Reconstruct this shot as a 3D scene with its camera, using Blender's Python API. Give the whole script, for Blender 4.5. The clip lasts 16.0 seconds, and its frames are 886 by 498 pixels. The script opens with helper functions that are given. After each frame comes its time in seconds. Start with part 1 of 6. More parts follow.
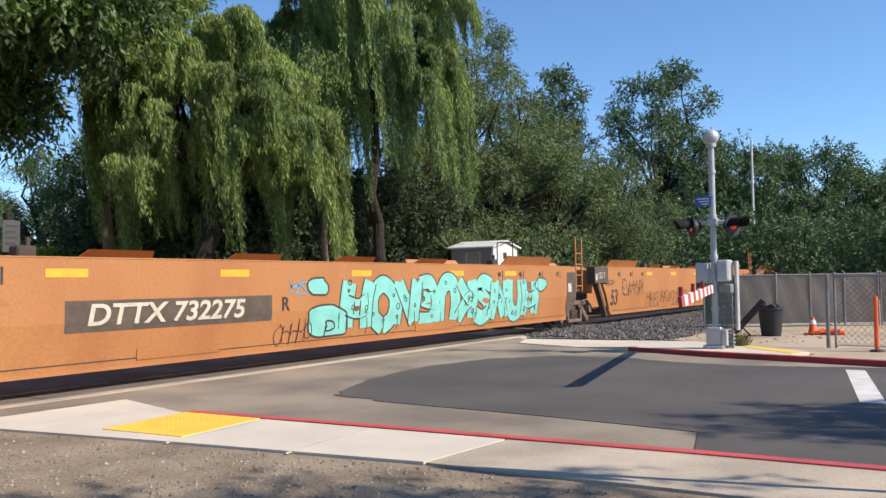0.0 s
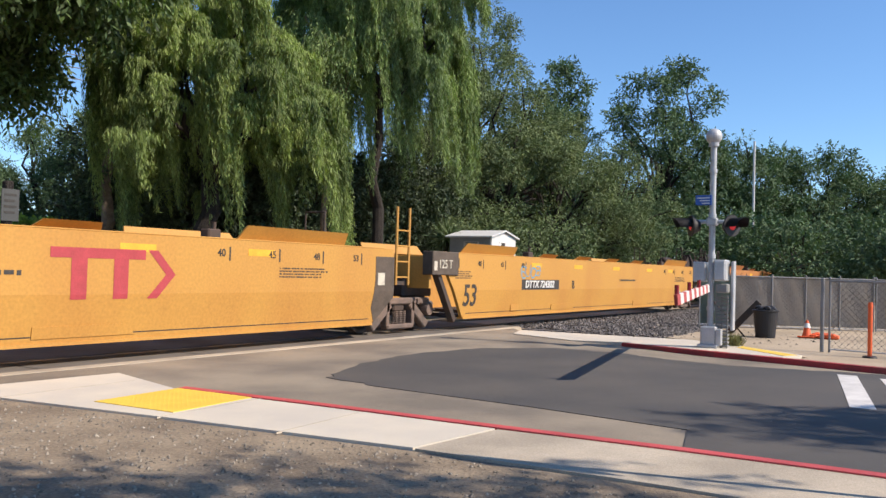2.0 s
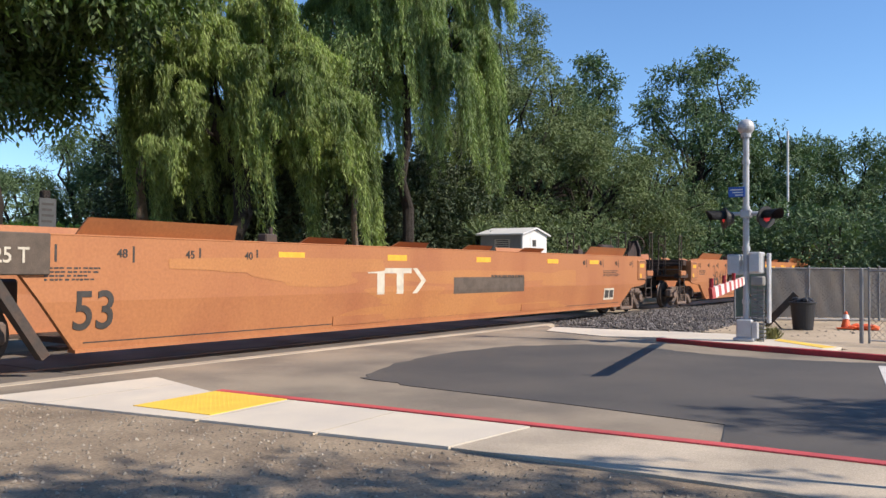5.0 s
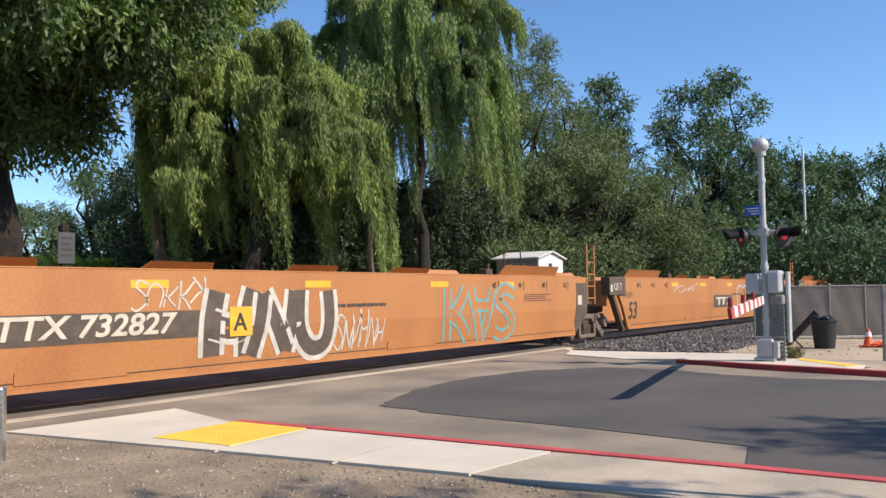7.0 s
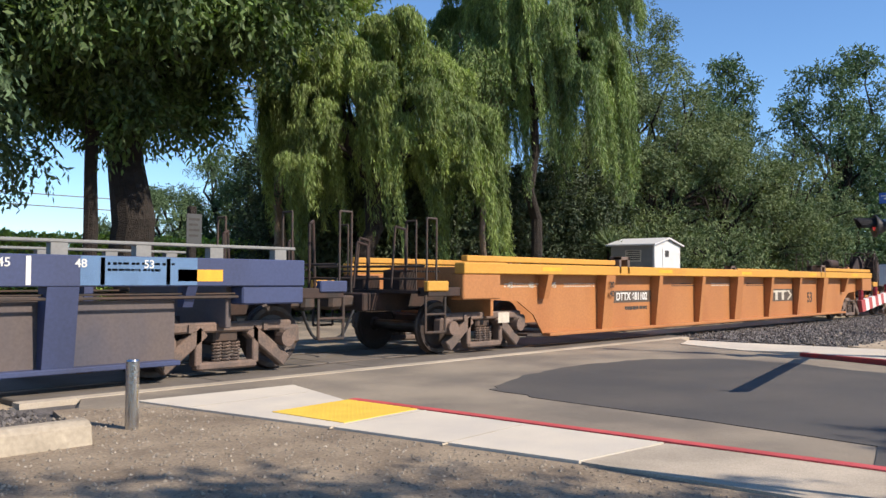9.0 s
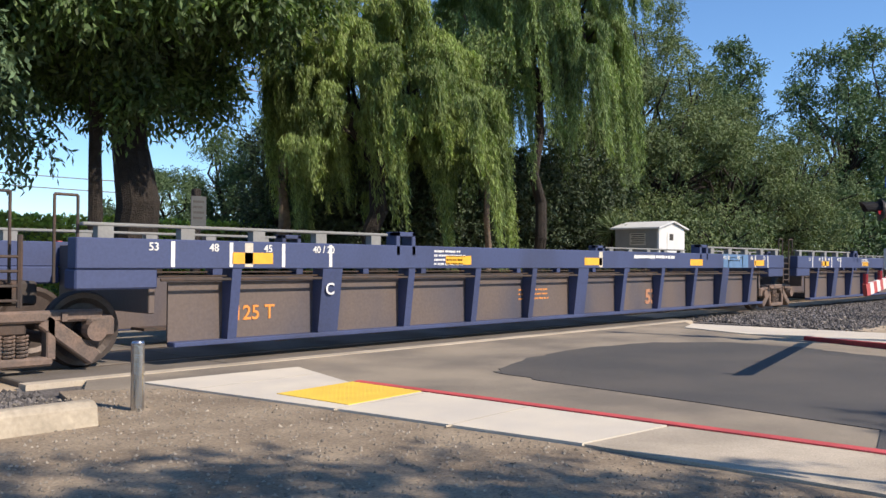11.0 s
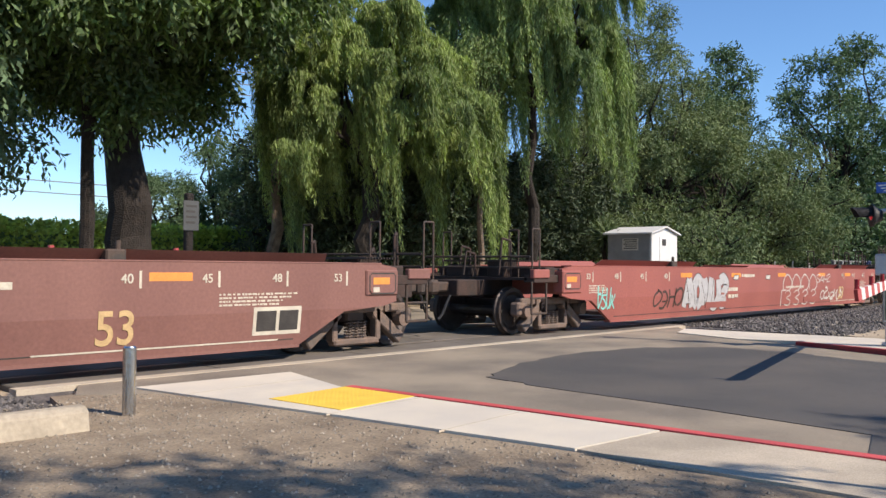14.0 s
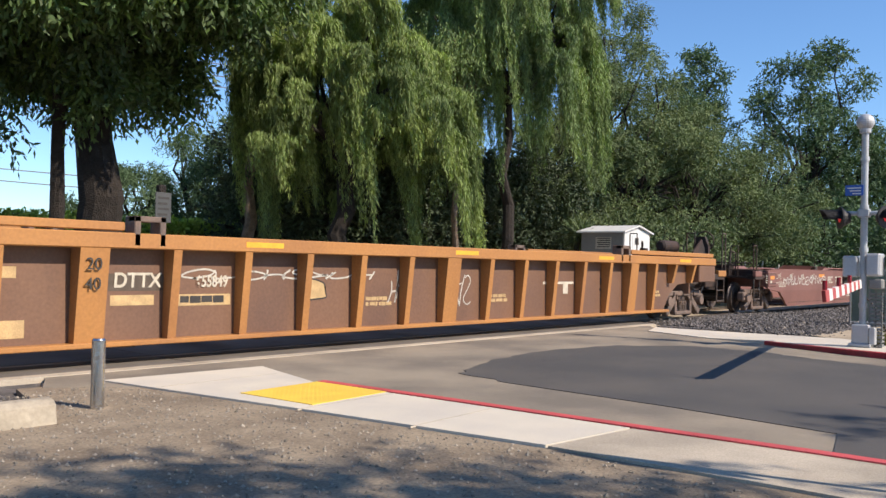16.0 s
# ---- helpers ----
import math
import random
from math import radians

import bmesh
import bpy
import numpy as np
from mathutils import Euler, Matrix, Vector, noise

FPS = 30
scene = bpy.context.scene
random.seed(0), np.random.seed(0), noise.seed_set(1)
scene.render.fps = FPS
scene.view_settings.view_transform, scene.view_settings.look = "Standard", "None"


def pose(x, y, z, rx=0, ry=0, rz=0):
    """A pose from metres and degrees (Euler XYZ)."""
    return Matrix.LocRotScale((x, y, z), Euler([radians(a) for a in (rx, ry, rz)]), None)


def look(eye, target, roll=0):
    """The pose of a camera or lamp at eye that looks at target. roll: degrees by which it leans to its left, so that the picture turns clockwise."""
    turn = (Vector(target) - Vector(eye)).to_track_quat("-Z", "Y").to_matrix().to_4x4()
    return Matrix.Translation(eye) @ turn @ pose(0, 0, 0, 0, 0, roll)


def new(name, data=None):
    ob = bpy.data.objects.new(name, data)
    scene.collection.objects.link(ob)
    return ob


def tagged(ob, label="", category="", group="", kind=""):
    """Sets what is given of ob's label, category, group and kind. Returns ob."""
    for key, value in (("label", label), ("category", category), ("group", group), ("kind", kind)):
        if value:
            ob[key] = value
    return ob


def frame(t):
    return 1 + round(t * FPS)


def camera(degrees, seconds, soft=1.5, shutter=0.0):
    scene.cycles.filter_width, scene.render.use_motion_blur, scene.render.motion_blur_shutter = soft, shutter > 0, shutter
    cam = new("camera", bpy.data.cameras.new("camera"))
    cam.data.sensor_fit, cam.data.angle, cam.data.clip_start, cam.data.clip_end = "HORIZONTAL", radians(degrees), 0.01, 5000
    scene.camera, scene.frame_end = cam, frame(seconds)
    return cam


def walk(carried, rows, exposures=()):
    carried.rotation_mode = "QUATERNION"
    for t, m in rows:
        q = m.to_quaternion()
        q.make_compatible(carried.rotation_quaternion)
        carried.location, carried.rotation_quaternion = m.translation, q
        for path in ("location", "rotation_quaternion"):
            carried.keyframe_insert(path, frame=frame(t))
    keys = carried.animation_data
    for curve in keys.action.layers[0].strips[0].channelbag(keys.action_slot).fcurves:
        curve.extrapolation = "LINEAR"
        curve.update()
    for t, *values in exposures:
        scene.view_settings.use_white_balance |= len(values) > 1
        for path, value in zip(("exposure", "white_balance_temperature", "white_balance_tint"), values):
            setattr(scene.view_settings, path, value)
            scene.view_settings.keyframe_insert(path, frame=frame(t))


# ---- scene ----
cam = camera(55.15, 16.0)
EYE = (0.0, 0.0, 1.26)
PATH = [
    (0.0, 92.22, 0.86, -57.64),
    (0.5, 91.94, -0.30, -57.16),
    (1.0, 91.93, -1.14, -57.33),
    (1.5, 91.33, -2.11, -58.11),
    (2.0, 91.39, -1.64, -57.83),
    (2.5, 91.53, -0.70, -58.00),
    (3.0, 91.62, -0.35, -56.27),
    (3.5, 90.84, -0.69, -56.34),
    (4.0, 90.56, -0.90, -55.51),
    (6.5, 92.85, 0.74, -55.92),
    (7.0, 93.00, 0.82, -54.60),
    (7.5, 93.44, 0.62, -52.31),
    (8.0, 93.47, 0.41, -50.02),
    (8.5, 92.66, -0.13, -48.61),
    (9.0, 91.99, -0.31, -47.06),
    (11.5, 90.69, -0.50, -46.82),
    (12.0, 90.62, -0.63, -46.87),
    (12.5, 90.62, -0.73, -46.81),
    (13.0, 90.70, -0.59, -47.50),
    (13.5, 91.12, -0.46, -47.81),
    (14.0, 91.17, -0.52, -47.25),
    (14.5, 90.67, -0.52, -47.84),
    (15.0, 90.88, -0.59, -48.24),
    (15.5, 91.13, -0.78, -48.91),
    (16.0, 90.93, -1.29, -49.01),
]
walk(cam, [(t, pose(*EYE, rx, ry, rz)) for t, rx, ry, rz in PATH])

# ---------------------------------------------------------------- light
SUN_AZ, SUN_EL = -76.0, 38.5          # degrees from +x towards +y, and above the horizon
world = bpy.data.worlds.new("world")
scene.world = world
world.use_nodes = True
wn = world.node_tree.nodes
sky = wn.new("ShaderNodeTexSky")
sky.sky_type, sky.sun_disc = "NISHITA", False
sky.sun_elevation, sky.sun_rotation = radians(SUN_EL), radians(90 - SUN_AZ)
sky.air_density, sky.dust_density, sky.ozone_density = 1.0, 0.0, 8.0
wn["Background"].inputs["Strength"].default_value = 0.145
world.node_tree.links.new(sky.outputs[0], wn["Background"].inputs["Color"])
sun = new("sun", bpy.data.lights.new("sun", "SUN"))
sun.data.energy, sun.data.angle, sun.data.color = 5.4, radians(0.6), (1.0, 0.865, 0.73)
ca, sa = math.cos(radians(SUN_AZ)), math.sin(radians(SUN_AZ))
ce, se = math.cos(radians(SUN_EL)), math.sin(radians(SUN_EL))
sun.matrix_world = look((60 * ca * ce, 60 * sa * ce, 60 * se), (0, 0, 0))
scene.view_settings.exposure = 0.32

# ---------------------------------------------------------------- materials


def material(name, colour, rough=0.7, metal=0.0, vary=0.25, scale=3.0, fine=60.0, bump=0.25, second=None, spread=0.5,
             leaf=0.0, tint=(1.3, 1.5, 0.6), streak=0.0, island=0.0, emit=0.0, bump_d=0.01):
    """Two scales of noise over a base colour, an optional second colour in patches, vertical streaks and fine relief."""
    m = bpy.data.materials.new(name)
    m.use_nodes = True
    nt = m.node_tree
    n, link = nt.nodes, nt.links.new
    b = n["Principled BSDF"]
    tc = n.new("ShaderNodeTexCoord")
    src = tc.outputs["Object"]
    if streak:
        mp = n.new("ShaderNodeMapping")
        mp.inputs["Scale"].default_value = (1.0, 1.0, 1.0 - streak)
        link(src, mp.inputs["Vector"])
        src2 = mp.outputs[0]
    else:
        src2 = src
    big = n.new("ShaderNodeTexNoise")
    big.inputs["Scale"].default_value, big.inputs["Detail"].default_value = scale, 6
    link(src2, big.inputs["Vector"])
    small = n.new("ShaderNodeTexNoise")
    small.inputs["Scale"].default_value, small.inputs["Detail"].default_value = fine, 4
    link(src, small.inputs["Vector"])
    two = second or tuple(c * (1 - vary) for c in colour)
    ramp = n.new("ShaderNodeValToRGB")
    ramp.color_ramp.elements[0].position, ramp.color_ramp.elements[1].position = spread - 0.14, spread + 0.14
    ramp.color_ramp.elements[0].color, ramp.color_ramp.elements[1].color = (*two, 1), (*colour, 1)
    link(big.outputs["Fac"], ramp.inputs[0])
    gain = n.new("ShaderNodeMapRange")
    gain.inputs["From Min"].default_value, gain.inputs["From Max"].default_value = 0.25, 0.75
    gain.inputs["To Min"].default_value, gain.inputs["To Max"].default_value = 1 - vary * 0.7, 1 + vary * 0.5
    link(small.outputs["Fac"], gain.inputs["Value"])
    mix = n.new("ShaderNodeVectorMath")
    mix.operation = "SCALE"
    link(ramp.outputs[0], mix.inputs[0])
    link(gain.outputs[0], mix.inputs["Scale"])
    out = mix.outputs[0]
    if island:
        geo = n.new("ShaderNodeNewGeometry")
        g2 = n.new("ShaderNodeMapRange")
        g2.inputs["To Min"].default_value, g2.inputs["To Max"].default_value = 1 - island, 1 + island
        link(geo.outputs["Random Per Island"], g2.inputs["Value"])
        m2 = n.new("ShaderNodeVectorMath")
        m2.operation = "SCALE"
        link(out, m2.inputs[0])
        link(g2.outputs[0], m2.inputs["Scale"])
        out = m2.outputs[0]
    link(out, b.inputs["Base Color"])
    b.inputs["Roughness"].default_value, b.inputs["Metallic"].default_value = rough, metal
    if bump:
        bp = n.new("ShaderNodeBump")
        bp.inputs["Strength"].default_value, bp.inputs["Distance"].default_value = bump, bump_d
        link(small.outputs["Fac"], bp.inputs["Height"])
        link(bp.outputs[0], b.inputs["Normal"])
    if leaf:
        tr = n.new("ShaderNodeBsdfTranslucent")
        sc = n.new("ShaderNodeVectorMath")
        sc.operation = "MULTIPLY"
        sc.inputs[1].default_value = tint
        link(out, sc.inputs[0])
        link(sc.outputs[0], tr.inputs["Color"])
        ms = n.new("ShaderNodeMixShader")
        ms.inputs[0].default_value = leaf
        link(b.outputs[0], ms.inputs[1])
        link(tr.outputs[0], ms.inputs[2])
        link(ms.outputs[0], n["Material Output"].inputs["Surface"])
    if emit:
        b.inputs["Emission Color"].default_value = (*colour, 1)
        b.inputs["Emission Strength"].default_value = emit
    return m


M_DIRT = material("dirt", (0.46, 0.37, 0.26), 0.95, vary=0.3, scale=0.6, fine=35, bump=0.6, second=(0.33, 0.265, 0.18))
M_GRAVEL = material("gravel_ground", (0.315, 0.251, 0.172), 0.95, vary=0.5, scale=1.6, fine=45, bump=1.0, second=(0.203, 0.157, 0.107))
M_STONE = material("loose_stone", (0.288, 0.248, 0.194), 0.9, vary=0.3, scale=4, fine=40, island=0.45)
M_BALLAST = material("ballast", (0.17, 0.155, 0.145), 0.95, vary=0.4, scale=3, fine=25, bump=1.0, island=0.5, bump_d=0.05)
M_OLD_ASPHALT = material("worn_asphalt", (0.30, 0.252, 0.186), 0.9, vary=0.32, scale=0.8, fine=110, bump=0.5, second=(0.175, 0.15, 0.118))
M_NEW_ASPHALT = material("dark_asphalt", (0.100, 0.090, 0.079), 0.85, vary=0.35, scale=0.6, fine=140, bump=0.5, second=(0.068, 0.065, 0.062))
M_CONCRETE = material("pale_concrete", (0.62, 0.56, 0.45), 0.85, vary=0.14, scale=1.2, fine=90, bump=0.2, second=(0.53, 0.485, 0.41))
M_OLD_CONCRETE = material("old_concrete", (0.50, 0.43, 0.33), 0.9, vary=0.3, scale=1.2, fine=80, bump=0.3)
M_PANEL = material("crossing_panel", (0.17, 0.148, 0.122), 0.9, vary=0.3, scale=1.3, fine=60, bump=0.4)
M_YELLOW_PAD = material("yellow_pad", (0.80, 0.54, 0.07), 0.7, vary=0.12, scale=3, fine=60)
M_RED_PAINT = material("red_kerb_paint", (0.58, 0.085, 0.085), 0.7, vary=0.3, scale=2.5, fine=50, second=(0.44, 0.065, 0.065))
M_DARK_RED = material("old_red_kerb", (0.40, 0.035, 0.04), 0.75, vary=0.35, scale=2.5, fine=40, second=(0.22, 0.04, 0.04))
M_WHITE_LINE = material("road_paint", (0.70, 0.68, 0.64), 0.7, vary=0.25, scale=3, fine=60)
M_GALV = material("galvanised_steel", (0.47, 0.48, 0.49), 0.5, 0.25, vary=0.15, scale=3, fine=40)
M_CHROME = material("stainless_steel", (0.62, 0.62, 0.62), 0.22, 1.0, vary=0.1, scale=2, fine=30)
M_BLACK = material("black_metal", (0.018, 0.018, 0.02), 0.6, vary=0.2)
M_STEEL_DARK = material("grimy_steel", (0.045, 0.038, 0.033), 0.75, 0.1, vary=0.35, scale=5, fine=40, second=(0.08, 0.05, 0.035))
# rust brown, made darker to include the shade between the car ends
M_END = material("shade_dark_rust", (0.05, 0.028, 0.021), 0.85, 0.0, vary=0.4, scale=4, fine=30, second=(0.028, 0.021, 0.018))
M_FENCE_POST = material("weathered_grey_steel", (0.24, 0.24, 0.24), 0.6, 0.2, vary=0.2, scale=3, fine=40)
M_PALE_BLUE = material("pale_blue_spray", (0.30, 0.36, 0.40), 0.65, vary=0.3, scale=5)
M_TRUCK = material("rusty_truck_steel", (0.184, 0.126, 0.096), 0.85, 0.0, vary=0.35, scale=5, fine=40, second=(0.114, 0.088, 0.074))
M_WHEEL = material("wheel_steel", (0.075, 0.058, 0.05), 0.5, 0.4, vary=0.3, scale=5, fine=40)
M_RAIL = material("rail_steel", (0.22, 0.17, 0.13), 0.45, 0.6, vary=0.3)
M_TIE = material("wood_tie", (0.10, 0.08, 0.065), 0.9, vary=0.35, scale=6, fine=40)
M_WHITE = material("white_paint", (0.72, 0.71, 0.67), 0.6, vary=0.1, scale=5)
M_CREAM = material("cream_lettering", (0.561, 0.510, 0.408), 0.65, vary=0.2, scale=9)
M_INK = material("black_lettering", (0.045, 0.04, 0.035), 0.7, vary=0.3, scale=9)
M_PLATE = material("dark_number_panel", (0.10, 0.075, 0.055), 0.75, vary=0.3, scale=7)
M_FRESH = material("fresh_paint_patch", (0.78, 0.40, 0.03), 0.6, vary=0.15, scale=6)
M_ORANGE_PATCH = material("orange_reflector", (0.72, 0.27, 0.05), 0.6, vary=0.15, scale=6)
M_FADED_ORANGE = material("faded_orange_number", (0.46, 0.22, 0.12), 0.7, vary=0.25, scale=8)
M_CYAN = material("cyan_spray", (0.204, 0.561, 0.493), 0.6, vary=0.15, scale=4)
M_TEAL = material("teal_spray", (0.14, 0.32, 0.31), 0.65, vary=0.2, scale=6)
M_BLUE_SPRAY = material("blue_spray", (0.10, 0.34, 0.52), 0.65, vary=0.2, scale=6)
M_RED_LOGO = material("red_emblem", (0.42, 0.05, 0.06), 0.65, vary=0.2, scale=6)
M_GREY_SPRAY = material("silver_spray", (0.425, 0.416, 0.408), 0.6, vary=0.2, scale=6)
M_WHITE_SPRAY = material("white_spray", (0.561, 0.535, 0.468), 0.65, vary=0.25, scale=6)
M_BROWN_SPRAY = material("tan_spray", (0.55, 0.38, 0.18), 0.65, vary=0.25, scale=6)
M_BLACK_SPRAY = material("black_spray", (0.06, 0.035, 0.025), 0.65, vary=0.25, scale=6)
M_DARK_GREEN_SPRAY = material("dark_spray", (0.05, 0.06, 0.05), 0.65, vary=0.25, scale=6)
M_BARK = material("bark", (0.030, 0.023, 0.018), 0.95, vary=0.45, scale=6, fine=30, bump=1.0, bump_d=0.05)
M_BARK_PALE = material("pale_bark", (0.21, 0.155, 0.11), 0.95, vary=0.4, scale=6, fine=30, bump=0.8, bump_d=0.03)
M_WILLOW = material("willow_leaf", (0.265, 0.335, 0.105), 0.7, vary=0.2, scale=0.45, fine=6, bump=0, island=0.45, leaf=0.3, second=(0.112, 0.159, 0.052))
M_DARK_WILLOW = material("dark_willow_leaf", (0.236, 0.318, 0.110), 0.7, vary=0.2, scale=0.45, fine=6, bump=0, island=0.45, leaf=0.25, second=(0.101, 0.156, 0.055))
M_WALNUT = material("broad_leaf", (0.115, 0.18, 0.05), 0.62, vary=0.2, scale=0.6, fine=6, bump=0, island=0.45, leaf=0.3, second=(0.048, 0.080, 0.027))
# brighter copy of the walnut leaf, with sunlight put in its colour
M_SUNLIT_LEAF = material("sunlit_walnut_leaf", (0.22, 0.29, 0.075), 0.5, vary=0.2, scale=0.6, fine=6, bump=0, island=0.45, leaf=0.35, second=(0.12, 0.18, 0.05))
M_BUSH = material("olive_leaf", (0.150, 0.192, 0.079), 0.8, vary=0.2, scale=0.6, fine=6, bump=0, island=0.4, leaf=0.15, second=(0.092, 0.134, 0.059))
M_FAR_LEAF = material("far_leaf", (0.105, 0.165, 0.08), 0.8, vary=0.2, scale=0.5, fine=5, bump=0, island=0.35, leaf=0.15, second=(0.055, 0.10, 0.042))
# leaf colour taken near black to hold the shade beneath the willows
M_SHADE_LEAF = material("shade_dark_leaf", (0.055, 0.082, 0.036), 0.7, vary=0.2, scale=0.6, fine=6, bump=0, island=0.4, leaf=0.1, second=(0.035, 0.055, 0.026))
M_HEDGE = material("hedge_leaf", (0.36, 0.48, 0.10), 0.8, vary=0.2, scale=0.8, fine=6, bump=0, island=0.35, leaf=0.2)
M_GRASS = material("dry_grass", (0.22, 0.22, 0.08), 0.9, vary=0.3, scale=3, fine=30, bump=0, island=0.3)
# plain grey for fittings; on the shed wall it is painted-in shade
M_SHED = material("plain_and_shade_grey", (0.223, 0.223, 0.211), 0.6, vary=0.15, scale=3, fine=30)
M_SHED_WHITE = material("shed_white", (0.634, 0.634, 0.607), 0.6, vary=0.08, scale=3, fine=30)
M_TARP = material("fence_screen", (0.46, 0.44, 0.41), 0.9, vary=0.15, scale=1.2, fine=20, second=(0.42, 0.39, 0.35), leaf=0.5, tint=(1.0, 0.96, 0.9))
M_GREEN_TARP = material("green_screen", (0.26, 0.32, 0.27), 0.9, vary=0.2, scale=1.2, fine=20, leaf=0.5, tint=(0.9, 1.0, 0.95))
M_ORANGE = material("safety_orange", (0.80, 0.13, 0.03), 0.55, vary=0.12, scale=4)
M_RED_LAMP = material("red_lamp", (0.55, 0.02, 0.03), 0.3, vary=0.0, bump=0, emit=0.35)
M_RED_OFF = material("red_lens", (0.25, 0.01, 0.02), 0.25, vary=0.0, bump=0)
M_RED_STRIPE = material("red_stripe", (0.42, 0.07, 0.065), 0.6, vary=0.1, scale=6)
M_BLUE_SIGN = material("blue_sign", (0.03, 0.11, 0.42), 0.5, vary=0.08, scale=6)
M_FADED_BLUE = material("faded_blue_patch", (0.10, 0.19, 0.33), 0.6, vary=0.15, scale=5)
# grey plate lowered in colour to imitate the tree shade over the sign
M_SHADED_SIGN = material("shaded_sign", (0.06, 0.063, 0.06), 0.6, vary=0.15, scale=5)
M_TIMBER = material("weathered_beam", (0.42, 0.36, 0.27), 0.9, vary=0.25, scale=3, fine=30)


def car_paint(name, colour, second, spread=0.42, scale=0.9):
    return material(name, colour, 0.6, vary=0.22, scale=scale, fine=26, bump=0.08, second=second, spread=spread, streak=0.55)


P_ORANGE = car_paint("faded_orange_paint", (0.391, 0.168, 0.053), (0.336, 0.129, 0.043))
P_YELLOW = car_paint("ochre_yellow_paint", (0.479, 0.247, 0.048), (0.431, 0.203, 0.040))
P_RUSTY = car_paint("rust_orange_paint", (0.359, 0.143, 0.052), (0.295, 0.104, 0.040))
P_RIB = car_paint("ribbed_orange_paint", (0.395, 0.168, 0.055), (0.336, 0.130, 0.042))
P_CHORD = car_paint("amber_chord_paint", (0.554, 0.286, 0.042), (0.487, 0.227, 0.038))
P_RED = car_paint("oxide_red_paint", (0.285, 0.088, 0.068), (0.232, 0.070, 0.056))
P_BROWN = car_paint("maroon_brown_paint", (0.197, 0.090, 0.071), (0.157, 0.069, 0.055))
P_BLUE = car_paint("blue_paint", (0.043, 0.059, 0.135), (0.032, 0.041, 0.086))
P_BLUE_GREY = car_paint("grimy_blue_paint", (0.115, 0.088, 0.075), (0.062, 0.06, 0.078))
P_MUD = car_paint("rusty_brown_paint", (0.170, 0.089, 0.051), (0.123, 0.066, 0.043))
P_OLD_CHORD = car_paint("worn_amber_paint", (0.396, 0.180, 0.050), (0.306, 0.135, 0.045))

# ---------------------------------------------------------------- mesh helpers


def part(name, bm, mat, parent=None, label=""):
    me = bpy.data.meshes.new(name)
    bm.normal_update()
    bm.to_mesh(me)
    bm.free()
    me.materials.append(mat)
    ob = new(name, me)
    if parent:
        ob.parent = parent
    if label:
        ob["label"] = label
    return ob


def share(name, me, parent, m=None):
    """Another object on the same mesh."""
    ob = new(name, me)
    ob.parent = parent
    if m is not None:
        ob.matrix_basis = m
    return ob


def empty(name, label, category, group="", kind="", m=None):
    ob = tagged(new(name), label, category, group, kind)
    ob.empty_display_size = 0.2
    if m is not None:
        ob.matrix_basis = m
    return ob


def box(bm, x0, x1, y0, y1, z0, z1, bevel=0.0, m=None):
    r = bmesh.ops.create_cube(bm, size=1.0)
    vs = r["verts"]
    for v in vs:
        v.co = Vector((x0 + (v.co.x + 0.5) * (x1 - x0), y0 + (v.co.y + 0.5) * (y1 - y0), z0 + (v.co.z + 0.5) * (z1 - z0)))
    if m is not None:
        bmesh.ops.transform(bm, matrix=m, verts=vs)
    if bevel:
        es = list({e for v in vs for e in v.link_edges})
        bmesh.ops.bevel(bm, geom=es, offset=bevel, segments=1, affect="EDGES", profile=0.5)
    return vs


def tube(bm, a, b, r, r2=None, seg=10):
    a, b = Vector(a), Vector(b)
    d = b - a
    m = Matrix.Translation((a + b) / 2) @ d.to_track_quat("Z", "Y").to_matrix().to_4x4()
    bmesh.ops.create_cone(bm, cap_ends=True, segments=seg, radius1=r, radius2=r if r2 is None else r2, depth=d.length, matrix=m)


def pipe(bm, pts, r, seg=8):
    for a, b in zip(pts, pts[1:]):
        tube(bm, a, b, r, seg=seg)


def prism(bm, outline, axis, a, b):
    """Extrude a closed outline from a to b along the axis: 'y' (outline in x, z), 'x' (y, z) or 'z' (x, y)."""
    def at(p, s):
        return {"y": (p[0], s, p[1]), "x": (s, p[0], p[1]), "z": (p[0], p[1], s)}[axis]
    lo = [bm.verts.new(at(p, a)) for p in outline]
    hi = [bm.verts.new(at(p, b)) for p in outline]
    fs = [bm.faces.new(lo), bm.faces.new(hi[::-1])]
    n = len(outline)
    for i in range(n):
        fs.append(bm.faces.new((lo[i], hi[i], hi[(i + 1) % n], lo[(i + 1) % n])))
    bmesh.ops.recalc_face_normals(bm, faces=fs)
    return lo + hi


def slab(name, outline, z0, z1, mat, label="", parent=None, kind="structure"):
    bm = bmesh.new()
    prism(bm, outline, "z", z0, z1)
    ob = part(name, bm, mat, parent)
    if not parent:
        tagged(ob, label, "", "", kind)
    return ob


def quads(name, verts, mat, parent=None, tri=False):
    """One mesh from an array of separate faces, four (or three) corners each."""
    k = 3 if tri else 4
    n = len(verts) // k
    me = bpy.data.meshes.new(name)
    me.vertices.add(n * k)
    me.vertices.foreach_set("co", np.asarray(verts, dtype=np.float32).ravel())
    me.loops.add(n * k)
    me.loops.foreach_set("vertex_index", np.arange(n * k, dtype=np.int32))
    me.polygons.add(n)
    me.polygons.foreach_set("loop_start", np.arange(0, n * k, k, dtype=np.int32))
    me.update(calc_edges=True)
    me.materials.append(mat)
    ob = new(name, me)
    if parent:
        ob.parent = parent
    return ob


